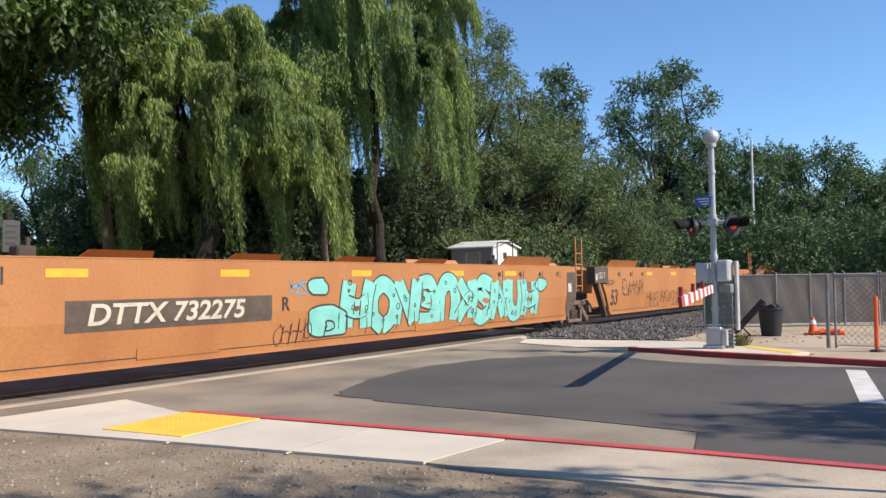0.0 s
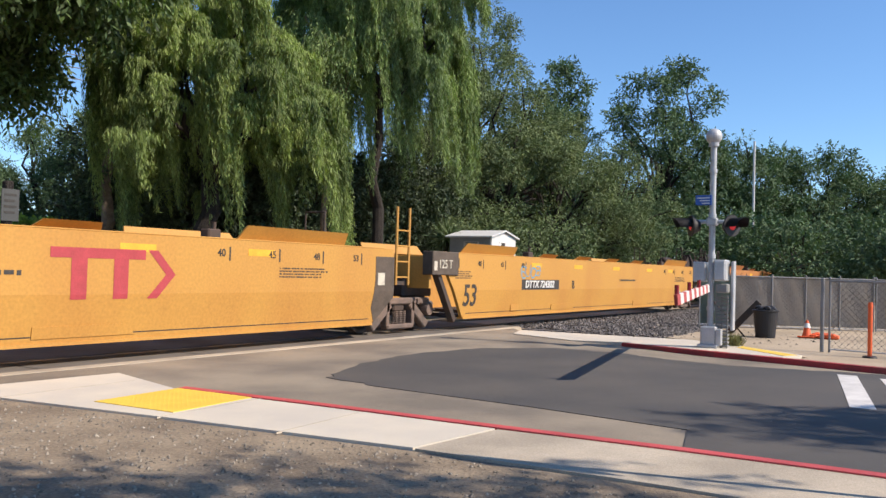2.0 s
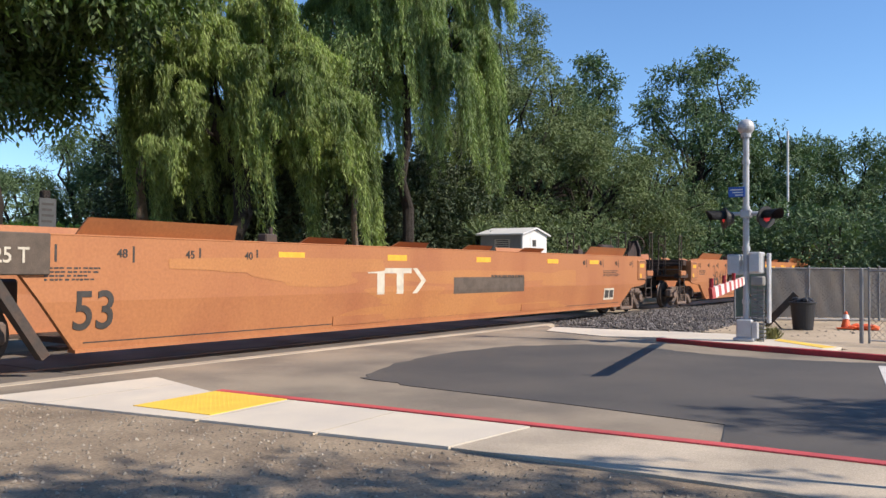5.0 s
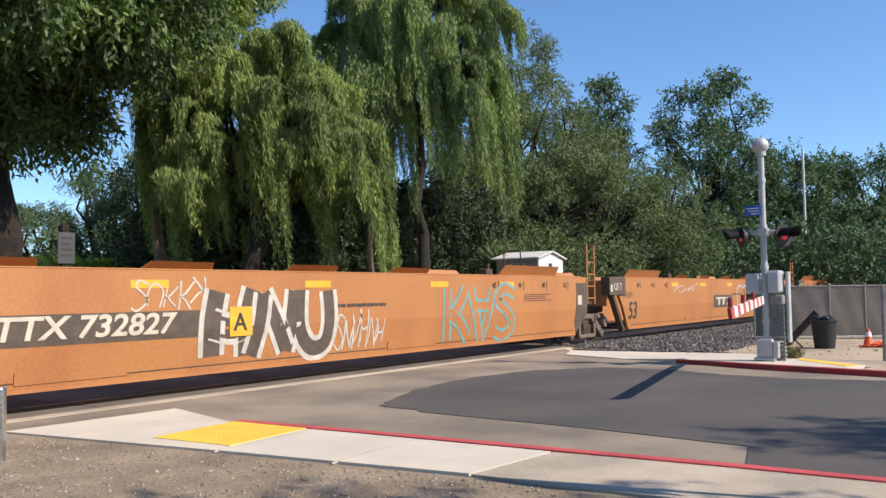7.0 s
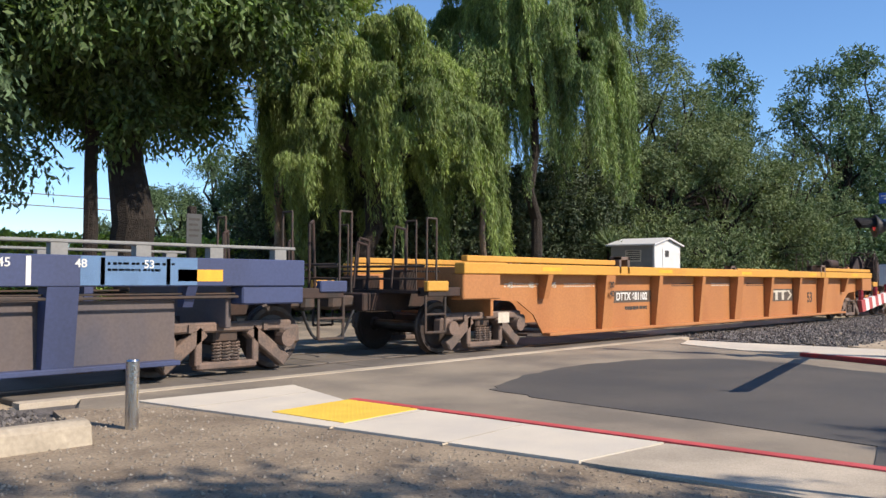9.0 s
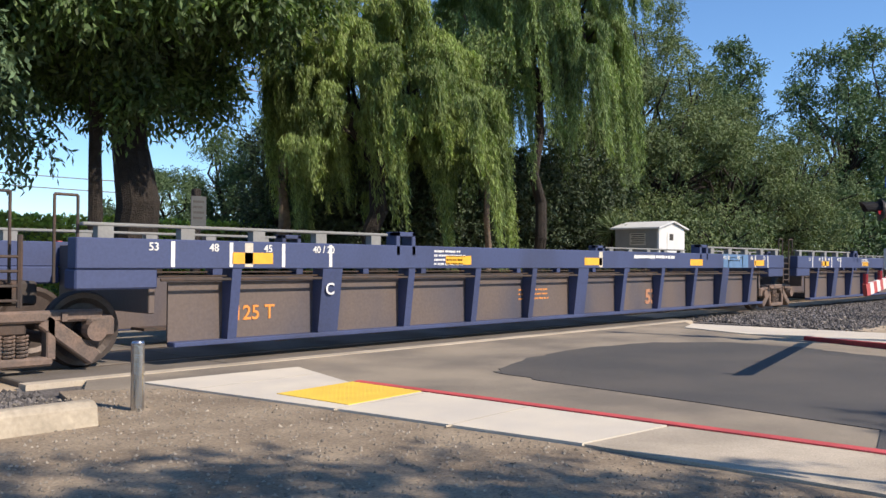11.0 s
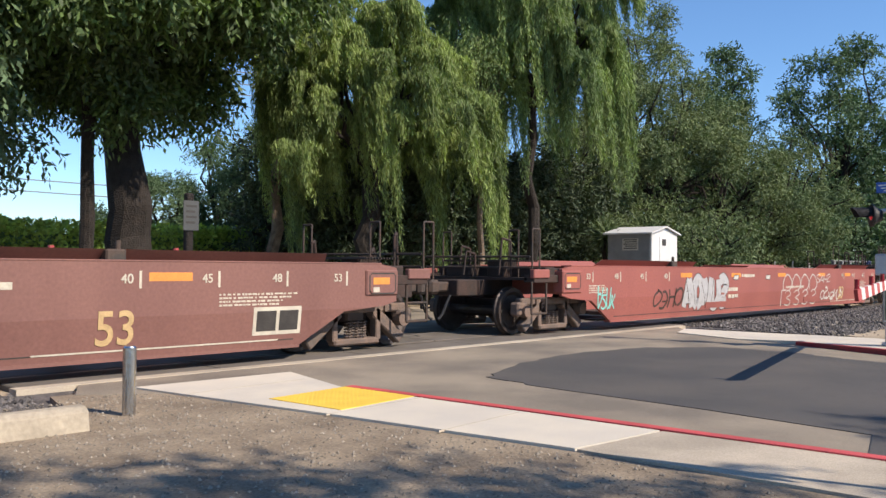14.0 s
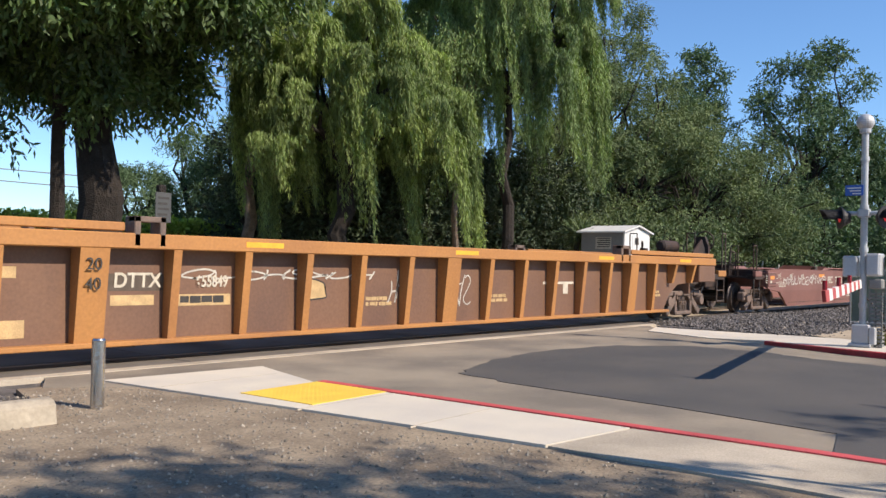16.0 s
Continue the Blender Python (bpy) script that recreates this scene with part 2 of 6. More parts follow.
def stones(name, centres, sizes, mat, seed):
    """Loose stones: squashed, uneven octahedra."""
    rng = np.random.default_rng(seed)
    n = len(centres)
    base = np.array([(1, 0, 0), (0, 1, 0), (-1, 0, 0), (0, -1, 0), (0, 0, 0.8), (0, 0, -0.8)], float)
    v = base[None] * (0.6 + 0.8 * rng.random((n, 6, 1))) * np.asarray(sizes)[:, None, None]
    a = rng.random(n) * 6.283
    c, s = np.cos(a)[:, None], np.sin(a)[:, None]
    v = np.stack([v[..., 0] * c - v[..., 1] * s, v[..., 0] * s + v[..., 1] * c, v[..., 2]], -1) + np.asarray(centres)[:, None]
    f = np.array([(0, 1, 4), (1, 2, 4), (2, 3, 4), (3, 0, 4), (1, 0, 5), (2, 1, 5), (3, 2, 5), (0, 3, 5)])
    me = bpy.data.meshes.new(name)
    me.from_pydata(v.reshape(-1, 3).tolist(), [], (f[None] + 6 * np.arange(n)[:, None, None]).reshape(-1, 3).tolist())
    me.materials.append(mat)
    return new(name, me)


def words(text, size, mat, parent, x, y, z, name="lettering", flat=0.004, wide=1.0, turn=0.0, lean=0.0, bold=0.012, face=None):
    """Raised lettering on a side that faces -y, from x to the right, baseline z."""
    cu = bpy.data.curves.new("lettering", "FONT")
    cu.body, cu.size, cu.extrude = text, size, flat
    cu.shear, cu.offset = lean, bold * size
    tmp = bpy.data.objects.new("tmp", cu)
    scene.collection.objects.link(tmp)
    dg = bpy.context.evaluated_depsgraph_get()
    me = bpy.data.meshes.new_from_object(tmp.evaluated_get(dg))
    bpy.data.objects.remove(tmp)
    me.materials.clear()
    me.materials.append(mat)
    if face:                              # follow a leaning side
        for v in me.vertices:
            v.co.z -= face(z + v.co.y) + SIDE
    ob = new(name, me)
    ob.parent = parent
    ob.matrix_basis = Matrix.Translation((x, y, z)) @ pose(0, 0, 0, 90, turn, 0) @ Matrix.Diagonal((wide, 1, 1, 1))
    return ob


# ---------------------------------------------------------------- ground, road, walks
GY0, GY1 = 8.93, 12.05                     # the crossing's panels reach from one to the other
TRACK_Y, V = 10.52, 17.8                   # track centre; speed of the train


bm = bmesh.new()
R = 1500.0
vs = [bm.verts.new((x, y, -0.06)) for x, y in ((-R, -R), (R, -R), (R, R), (-R, R))]
bm.faces.new(vs)
tagged(part("ground", bm, M_DIRT), "dry tan earth reaching to the horizon", "ground", kind="structure")
slab("gravel_lot", [(-12, -14), (5.2, -14), (5.05, 1.0), (4.93, 3.3), (4.64, 5.4), (4.2, 8.12), (3.4, 8.2), (3.2, 7.4), (-12, 7.4)],
     -0.3, -0.008, M_GRAVEL, "tan gravel lot beside the pale sidewalk")
slab("road", [(4.0, 8.93), (3.6, 8.1), (5.6, 6.6), (5.7, -40), (13.9, -40), (13.1, 1.0), (13.5, 2.5), (13.8, 3.6), (14.6, 5.3), (15.4, 7.6), (17.2, 8.93)],
     -0.3, -0.004, M_OLD_ASPHALT, "worn grey-brown asphalt road up to the crossing")
slab("road_beyond", [(3.4, 12.05), (17.6, 12.05), (18.0, 17.0), (16.5, 60), (5.5, 60), (3.0, 17)], -0.3, -0.004, M_OLD_ASPHALT,
     "worn asphalt road on the far side of the track")
# the patch: straight saw cuts towards the sidewalk, a ragged worn edge towards the track
worn = [(7.32, 5.4), (7.5, 6.2), (8.7, 6.75), (10.4, 7.05), (12.0, 6.85), (13.1, 6.0), (13.05, 4.8), (12.7, 3.9), (12.55, 3.0), (13.0, 1.1)]
rag = random.Random(8)
edge_ = []
for (xa, ya), (xb, yb) in zip(worn, worn[1:]):
    for i in range(9):
        edge_.append((xa + (xb - xa) * i / 9 + rag.uniform(-0.04, 0.04), ya + (yb - ya) * i / 9 + rag.uniform(-0.05, 0.05)))
slab("asphalt_patch", [(6.2, -40), (6.22, 1.80), (7.02, 2.0), (7.2, 3.5)] + edge_ + [(13.0, 1.1), (13.6, -40)], -0.1, 0.003, M_NEW_ASPHALT, "newer dark asphalt patch laid on the road")
WALK = [(4.2, 8.12), (6.1, 8.05), (5.72, 6.68), (5.84, 5.1), (5.96, 3.22), (4.95, 3.32), (4.66, 5.3)]
near_walk = slab("pavement", WALK, -0.25, 0.012, M_CONCRETE, "pale new concrete sidewalk ramp beside the road")
slab("pavement_old", [(4.95, 3.30), (5.965, 3.20), (6.1, 1.8), (6.14, 0.5), (6.2, -30), (5.0, -30), (5.05, 1.5)], -0.25, 0.008, M_OLD_CONCRETE,
     "old stained concrete walk along the road")
# painted kerb line
line = [(5.74, 6.66), (5.86, 5.1), (5.98, 3.22), (6.08, 1.8), (6.13, 0.5), (6.2, -20)]
slab("kerb", line + [(x + 0.115, y + 0.02) for x, y in line[::-1]], -0.2, 0.02, M_RED_PAINT, "flush kerb painted bright red along the sidewalk")
# truncated-dome pad
PAD = [(4.72, 6.55), (5.74, 6.66), (5.80, 5.72), (4.80, 5.62)]
pad = slab("tactile_pad", PAD, 0.0, 0.018, M_YELLOW_PAD, kind="")
tagged(pad, "yellow truncated-dome tactile pad set in the sidewalk", "tactile pad")
bm = bmesh.new()
for i in range(18):
    for j in range(17):
        u, w = (i + 0.5) / 18, (j + 0.5) / 17
        p = (Vector(PAD[0]) * (1 - u) + Vector(PAD[1]) * u) * (1 - w) + (Vector(PAD[3]) * (1 - u) + Vector(PAD[2]) * u) * w
        bmesh.ops.create_cone(bm, cap_ends=True, segments=6, radius1=0.013, radius2=0.008, depth=0.002, matrix=Matrix.Translation((p.x, p.y, 0.019)))
domes = tagged(part("dome_field", bm, M_YELLOW_PAD, pad), kind="stuff")
# control joints of the sidewalk
for y0 in (7.35, 5.55, 4.4):
    slab("joint", [(4.35 + (7.3 - y0) * 0.13, y0 - 0.006), (5.82, y0 - 0.006 + 0.08), (5.82, y0 + 0.006 + 0.08), (4.35 + (7.3 - y0) * 0.13, y0 + 0.006)], 0.0, 0.0135,
         M_OLD_CONCRETE, parent=near_walk)
# far kerb and walk: flush beside the track, rising to a full kerb
FK = [(15.3, 7.9), (14.75, 6.4), (14.42, 5.3), (13.75, 3.7), (13.47, 2.45), (13.14, 1.1), (13.3, -3), (13.9, -40)]


def rise(y):
    return 0.012 + 0.068 * min(1, max(0, (6.4 - y) / 1.7))


def strip(name, front, back, mat, label, lift=0.0, tall=None):
    """A walk or kerb between two lines, its top following the rise."""
    bm = bmesh.new()
    a = [[bm.verts.new((x, y, (tall or rise(y)) + lift)) for x, y in row] for row in (front, back)]
    low = [[bm.verts.new((x, y, -0.2)) for x, y in row] for row in (front, back)]
    n = len(front)
    for i in range(n - 1):
        bm.faces.new((a[0][i], a[0][i + 1], a[1][i + 1], a[1][i]))
        bm.faces.new((a[0][i], a[0][i + 1], low[0][i + 1], low[0][i]))
        bm.faces.new((a[1][i], a[1][i + 1], low[1][i + 1], low[1][i]))
    for i in (0, n - 1):
        bm.faces.new((a[0][i], a[1][i], low[1][i], low[0][i]))
    bmesh.ops.recalc_face_normals(bm, faces=bm.faces)
    return tagged(part(name, bm, mat), label, "", "", "structure")


KF = FK[2:]
strip("kerb_far", KF, [(x + 0.16, y + 0.02) for x, y in KF], M_DARK_RED, "raised kerb painted dark red on the far side of the road")
strip("pavement_far", [(15.3, 7.9), (14.75, 6.4), (14.59, 5.32), (13.92, 3.72), (13.64, 2.47)], [(16.4, 8.3), (16.6, 6.5), (15.95, 4.5), (15.35, 3.5), (14.3, 2.3)], M_CONCRETE,
      "pale concrete sidewalk on the far side of the road")
pad2 = slab("tactile_pad", [(14.85, 3.42), (15.22, 3.42), (14.2, 2.36), (13.9, 2.5)], 0.0, 0.086, M_YELLOW_PAD, kind="")
tagged(pad2, "worn yellow tactile strip at the edge of the far sidewalk", "tactile pad")
slab("dirt_lot", [(13.5, 2.4), (14.2, 2.2), (15.4, 3.4), (15.9, 4.4), (16.6, 5.2), (60, 5.2), (60, -40), (14.1, -40), (13.47, -3), (13.3, 1.1)],
     -0.3, 0.055, M_DIRT, "dusty earth lot inside the wire fence")
# crosswalk bars
cross = [((9.38, 0.94), (12.5, 1.45)), ((9.42, 0.42), (12.4, 0.93)), ((9.46, -0.1), (12.35, 0.41))]
for a, b in cross:
    w = 0.12
    ob = slab("crosswalk_bar", [(a[0], a[1] - w), (b[0], b[1] - w), (b[0], b[1] + w), (a[0], a[1] + w)], 0.0, 0.008, M_WHITE_LINE, "white painted crosswalk bar on dark asphalt")
    ob["group"] = "crosswalk bars"

# ---------------------------------------------------------------- track
track = empty("railway_track", "single railway track with steel rails through the crossing", "railway track", kind="structure")
for s in (-1, 1):
    bm = bmesh.new()
    y = TRACK_Y + s * 0.755
    prism(bm, [(y - 0.036, 0), (y - 0.036, -0.04), (y - 0.01, -0.05), (y - 0.01, -0.13), (y - 0.07, -0.15), (y + 0.07, -0.15), (y + 0.01, -0.13), (y + 0.01, -0.05),
               (y + 0.036, -0.04), (y + 0.036, 0)], "x", -80, 160)
    part("rail", bm, M_RAIL, track)
bm = bmesh.new()
box(bm, -0.11, 0.11, -1.3, 1.3, -0.3, -0.155, 0.01)
tie = part("tie", bm, M_TIE, track)
tie.matrix_basis = Matrix.Translation((17.9, TRACK_Y, 0))
for i in range(-45, 150):
    x = 17.9 + i * 0.53
    if i and not 3.2 < x < 17.7:
        share("tie", tie.data, track, Matrix.Translation((x, TRACK_Y, 0)))
# concrete panels between and beside the rails, with open flangeways
pm = {}
for i in range(6):
    x0 = 3.35 + i * 2.38
    for a, b in ((GY0, TRACK_Y - 0.755 - 0.06), (TRACK_Y - 0.755 + 0.1, TRACK_Y + 0.755 - 0.1), (TRACK_Y + 0.755 + 0.06, GY1)):
        if (a, b) not in pm:
            bm = bmesh.new()
            box(bm, 0.012, 2.368, a, b, -0.2, 0.004, 0.012)
            pm[a, b] = part("panel", bm, M_PANEL, track)
            pm[a, b].matrix_basis = Matrix.Translation((x0, 0, 0))
        else:
            share("panel", pm[a, b].data, track, Matrix.Translation((x0, 0, 0)))
slab("panel_edge_strip", [(3.3, 8.74), (17.3, 8.74), (17.4, 8.925), (3.3, 8.925)], -0.2, 0.006, M_OLD_CONCRETE, "pale concrete header strip along the crossing panels")
# ballast shoulders
slab("ballast_bank", [(16.45, 8.3), (16.65, 6.5), (15.97, 4.5), (16.6, 5.21), (60, 5.21), (60, 8.3)], -0.3, 0.03, M_BALLAST, "grey crushed-stone bank between the lot and the track")
slab("ballast_apron", [(-12, 7.3), (3.45, 7.3), (3.6, 8.1), (3.9, 8.85), (-12, 8.85)], -0.3, -0.055, M_BALLAST, "grey crushed stone beside the end of the crossing panels")
rng = np.random.default_rng(5)
for nm, x0, x1 in (("ballast_west", -30, 3.3), ("ballast_east", 17.6, 60)):
    slab(nm, [(x0, 8.0 if x0 < 0 else 8.25), (x1, 8.2), (x1, 13.2), (x0, 13.2)], -0.3, -0.165, M_BALLAST, "dark crushed-stone ballast along the track")
c = []
for x0, x1, y0, y1, n in ((-3, 2.95, 7.5, 9.75, 7000), (17.7, 34, 8.2, 9.75, 6500), (17.7, 40, 9.8, 12.5, 2000)):
    p = rng.random((n, 3)) * (x1 - x0, y1 - y0, 0.0) + (x0, y0, 0)
    p[:, 2] = -0.15 + 0.10 * np.clip((p[:, 1] - y0) / 1.0, 0, 1) * (p[:, 1] < 9.76) - 0.02 + rng.random(n) * 0.04
    c.append(p)
p = rng.random((4200, 3)) * (5.6, 1.35, 0.03) + (-2.2, 7.32, -0.055)
c.append(p[p[:, 0] < 2.75 + 0.6 * rng.random(4200)])
n = 7000
p = rng.random((n, 3)) * (15, 3.2, 0.04) + (16.6, 5.1, 0.02)
c.append(p)
c = np.concatenate(c)
tagged(stones("ballast_stones", c, 0.02 + 0.035 * rng.random(len(c)), M_BALLAST, 1), "loose dark crushed-stone ballast beside the rails", "ballast", kind="stuff")
n = 16000
p = rng.random((n, 3)) * (7.5, 7.0, 0) + (-2.2, 0.9, -0.006)
p = p[(p[:, 0] < 4.9 - np.maximum(0, p[:, 1] - 3.3) * 0.15) & (np.hypot(p[:, 0], p[:, 1]) > 2.0)]
tagged(stones("gravel_stones", p, 0.004 + 0.014 * rng.random(len(p)) ** 2.2, M_STONE, 2), "small loose tan stones scattered over the lot", "gravel", kind="stuff")
n = 260
p = rng.random((n, 3)) * (8, 4, 0) + (16.2, 2.6, 0.055)
tagged(stones("lot_stones", p, 0.012 + 0.035 * rng.random(n) ** 2, M_STONE, 3), "loose stones on the dusty lot", "gravel", kind="stuff")

# ---------------------------------------------------------------- the train
SIDE = 1.50                                # half width of a car
spinning = []                              # wheelsets that turn


def wheel_outline():
    return [(0.0, 0.02), (0.10, 0.02), (0.12, 0.05), (0.30, 0.035), (0.36, 0.065), (0.42, 0.065), (0.425, 0.0), (0.45, -0.02), (0.45, -0.055), (0.40, -0.06), (0.34, -0.035), (0.12, -0.03),
            (0.10, -0.06), (0.0, -0.06)]


def make_wheelset():
    """Axle with two flanged wheels, turning about y."""
    bm = bmesh.new()
    prof, seg = wheel_outline(), 28
    for s in (-1, 1):
        rings = []
        for i in range(seg):
            a = 2 * math.pi * i / seg
            rings.append([bm.verts.new((r * math.cos(a), s * (0.755 + h), r * math.sin(a))) for r, h in prof])
        for i in range(seg):
            for j in range(len(prof) - 1):
                q = [rings[i][j], rings[i][j + 1], rings[(i + 1) % seg][j + 1], rings[(i + 1) % seg][j]]
                if len({v.co.to_tuple(5) for v in q}) > 2:
                    bm.faces.new(q)
        for k in range(3):               # bolts on the bearing end cap
            a = 2.1 * k
            tube(bm, (0.06 * math.cos(a), s * 1.10, 0.06 * math.sin(a)), (0.06 * math.cos(a), s * 1.125, 0.06 * math.sin(a)), 0.018, seg=6)
    tube(bm, (0, -1.1, 0), (0, 1.1, 0), 0.085, seg=12)
    bmesh.ops.remove_doubles(bm, verts=bm.verts, dist=1e-4)
    bmesh.ops.recalc_face_normals(bm, faces=bm.faces)
    me = bpy.data.meshes.new("wheelset")
    bm.to_mesh(me)
    bm.free()
    me.materials.append(M_WHEEL)
    return me


def make_side_frame():
    bm = bmesh.new()
    me = bpy.data.meshes.new("side_frame")
    box(bm, -1.0, 1.0, -0.08, 0.08, 0.56, 0.69, 0.025)
    box(bm, -0.44, 0.44, -0.09, 0.09, 0.09, 0.19, 0.025)
    for s in (-1, 1):
        box(bm, -0.09, 0.09, -0.08, 0.08, -0.37, 0.37, 0.02, Matrix.Translation((s * 0.63, 0, 0.36)) @ pose(0, 0, 0, 0, -s * 52, 0))
        box(bm, s * 0.42 - 0.05, s * 0.42 + 0.05, -0.08, 0.08, 0.15, 0.6, 0.015)
        box(bm, s * 0.97 - 0.16, s * 0.97 + 0.16, -0.10, 0.10, 0.36, 0.62, 0.04)
        tube(bm, (s * 0.89, -0.16, 0.45), (s * 0.89, 0.0, 0.45), 0.115, seg=14)
        box(bm, s * 0.55 - 0.03, s * 0.55 + 0.03, -0.11, -0.08, 0.57, 0.67)
    bm.to_mesh(me)
    bm.free()
    me.materials.append(M_TRUCK)
    return me


def make_spring():
    bm = bmesh.new()
    pts = [(0.055 * math.cos(i * 0.7), 0.055 * math.sin(i * 0.7), 0.19 + 0.24 * i / 54) for i in range(55)]
    pipe(bm, pts, 0.014, 5)
    me = bpy.data.meshes.new("spring")
    bm.to_mesh(me)
    bm.free()
    me.materials.append(M_TRUCK)
    return me


def make_bolster():
    bm = bmesh.new()
    box(bm, -0.18, 0.18, -1.05, 1.05, 0.42, 0.62, 0.03)
    tube(bm, (0, 0, 0.62), (0, 0, 0.74), 0.2, seg=16)
    for s in (-1, 1):
        box(bm, s * 0.52 - 0.05, s * 0.52 + 0.05, -0.85, 0.85, 0.30, 0.42, 0.02)
    me = bpy.data.meshes.new("bolster")
    bm.to_mesh(me)
    bm.free()
    me.materials.append(M_STEEL_DARK)
    return me


TRUCK = dict(wheelset=make_wheelset(), side_frame=make_side_frame(), spring=make_spring(), bolster=make_bolster())


def add_truck(unit, x):
    truck = new("truck")
    truck.empty_display_size = 0.2
    truck.parent = unit
    truck["label"] = "rusty two-axle truck with coil springs"
    truck.matrix_basis = Matrix.Translation((x, 0, 0))
    share("bolster", TRUCK["bolster"], truck)
    for s in (-1, 1):
        share("side_frame", TRUCK["side_frame"], truck, pose(0, s * 1.02, 0, 0, 0, 0 if s < 0 else 180))
        for k in (-1, 0, 1):
            share("spring", TRUCK["spring"], truck, Matrix.Translation((k * 0.135, s * 1.04, 0)))
        w = share("wheelset", TRUCK["wheelset"], truck, Matrix.Translation((s * 0.89, 0, 0.45)))
        spinning.append((w, s * 0.89))
    return truck


def plate(bm, outline, y, thick, kink=0.84, lean=0.07):
    """A side plate from its outline in x, z; below the kink it leans towards the centre. y < 0: the near side."""
    s = 1 if y > 0 else -1
    b2 = bmesh.new()
    f = b2.faces.new([b2.verts.new((p[0], 0, p[1])) for p in outline])
    f.normal_update()
    bmesh.ops.triangulate(b2, faces=[f])
    bmesh.ops.bisect_plane(b2, geom=b2.verts[:] + b2.edges[:] + b2.faces[:], plane_co=(0, 0, kink), plane_no=(0, 0, 1))
    outer = {v: bm.verts.new((v.co.x, y - s * lean * max(0, kink - v.co.z) / 0.6, v.co.z)) for v in b2.verts}
    inner = {v: bm.verts.new((v.co.x, y - s * thick - s * lean * max(0, kink - v.co.z) / 0.6, v.co.z)) for v in b2.verts}
    fs = []
    for f in b2.faces:
        fs.append(bm.faces.new([outer[v] for v in f.verts]))
        fs.append(bm.faces.new([inner[v] for v in reversed(f.verts)]))
    for e in b2.edges:
        if e.is_boundary:
            a, b = e.verts
            fs.append(bm.faces.new((outer[a], outer[b], inner[b], inner[a])))
    b2.free()
    bmesh.ops.recalc_face_normals(bm, faces=fs)


def ladder(unit, x, y, z0, z1, w, mat, rungs=4, axis="x"):
    bm = bmesh.new()
    for s in (0, w):
        pipe(bm, [(x + s, y, z0), (x + s, y, z1)], 0.028, 6)
    for i in range(rungs):
        z = z0 + (z1 - z0) * (i + 0.5) / rungs * 0.8
        pipe(bm, [(x, y, z), (x + w, y, z)], 0.016, 6)
    return part("ladder", bm, mat, unit)


def rail_loop(unit, x, y, z0, z1, w, mat, along="y"):
    bm = bmesh.new()
    e = (x, y + w, 0) if along == "y" else (x + w, y, 0)
    pipe(bm, [(x, y, z0), (x, y, z1), (e[0], e[1], z1), (e[0], e[1], z0)], 0.017, 7)
    return part("handrail", bm, mat, unit)


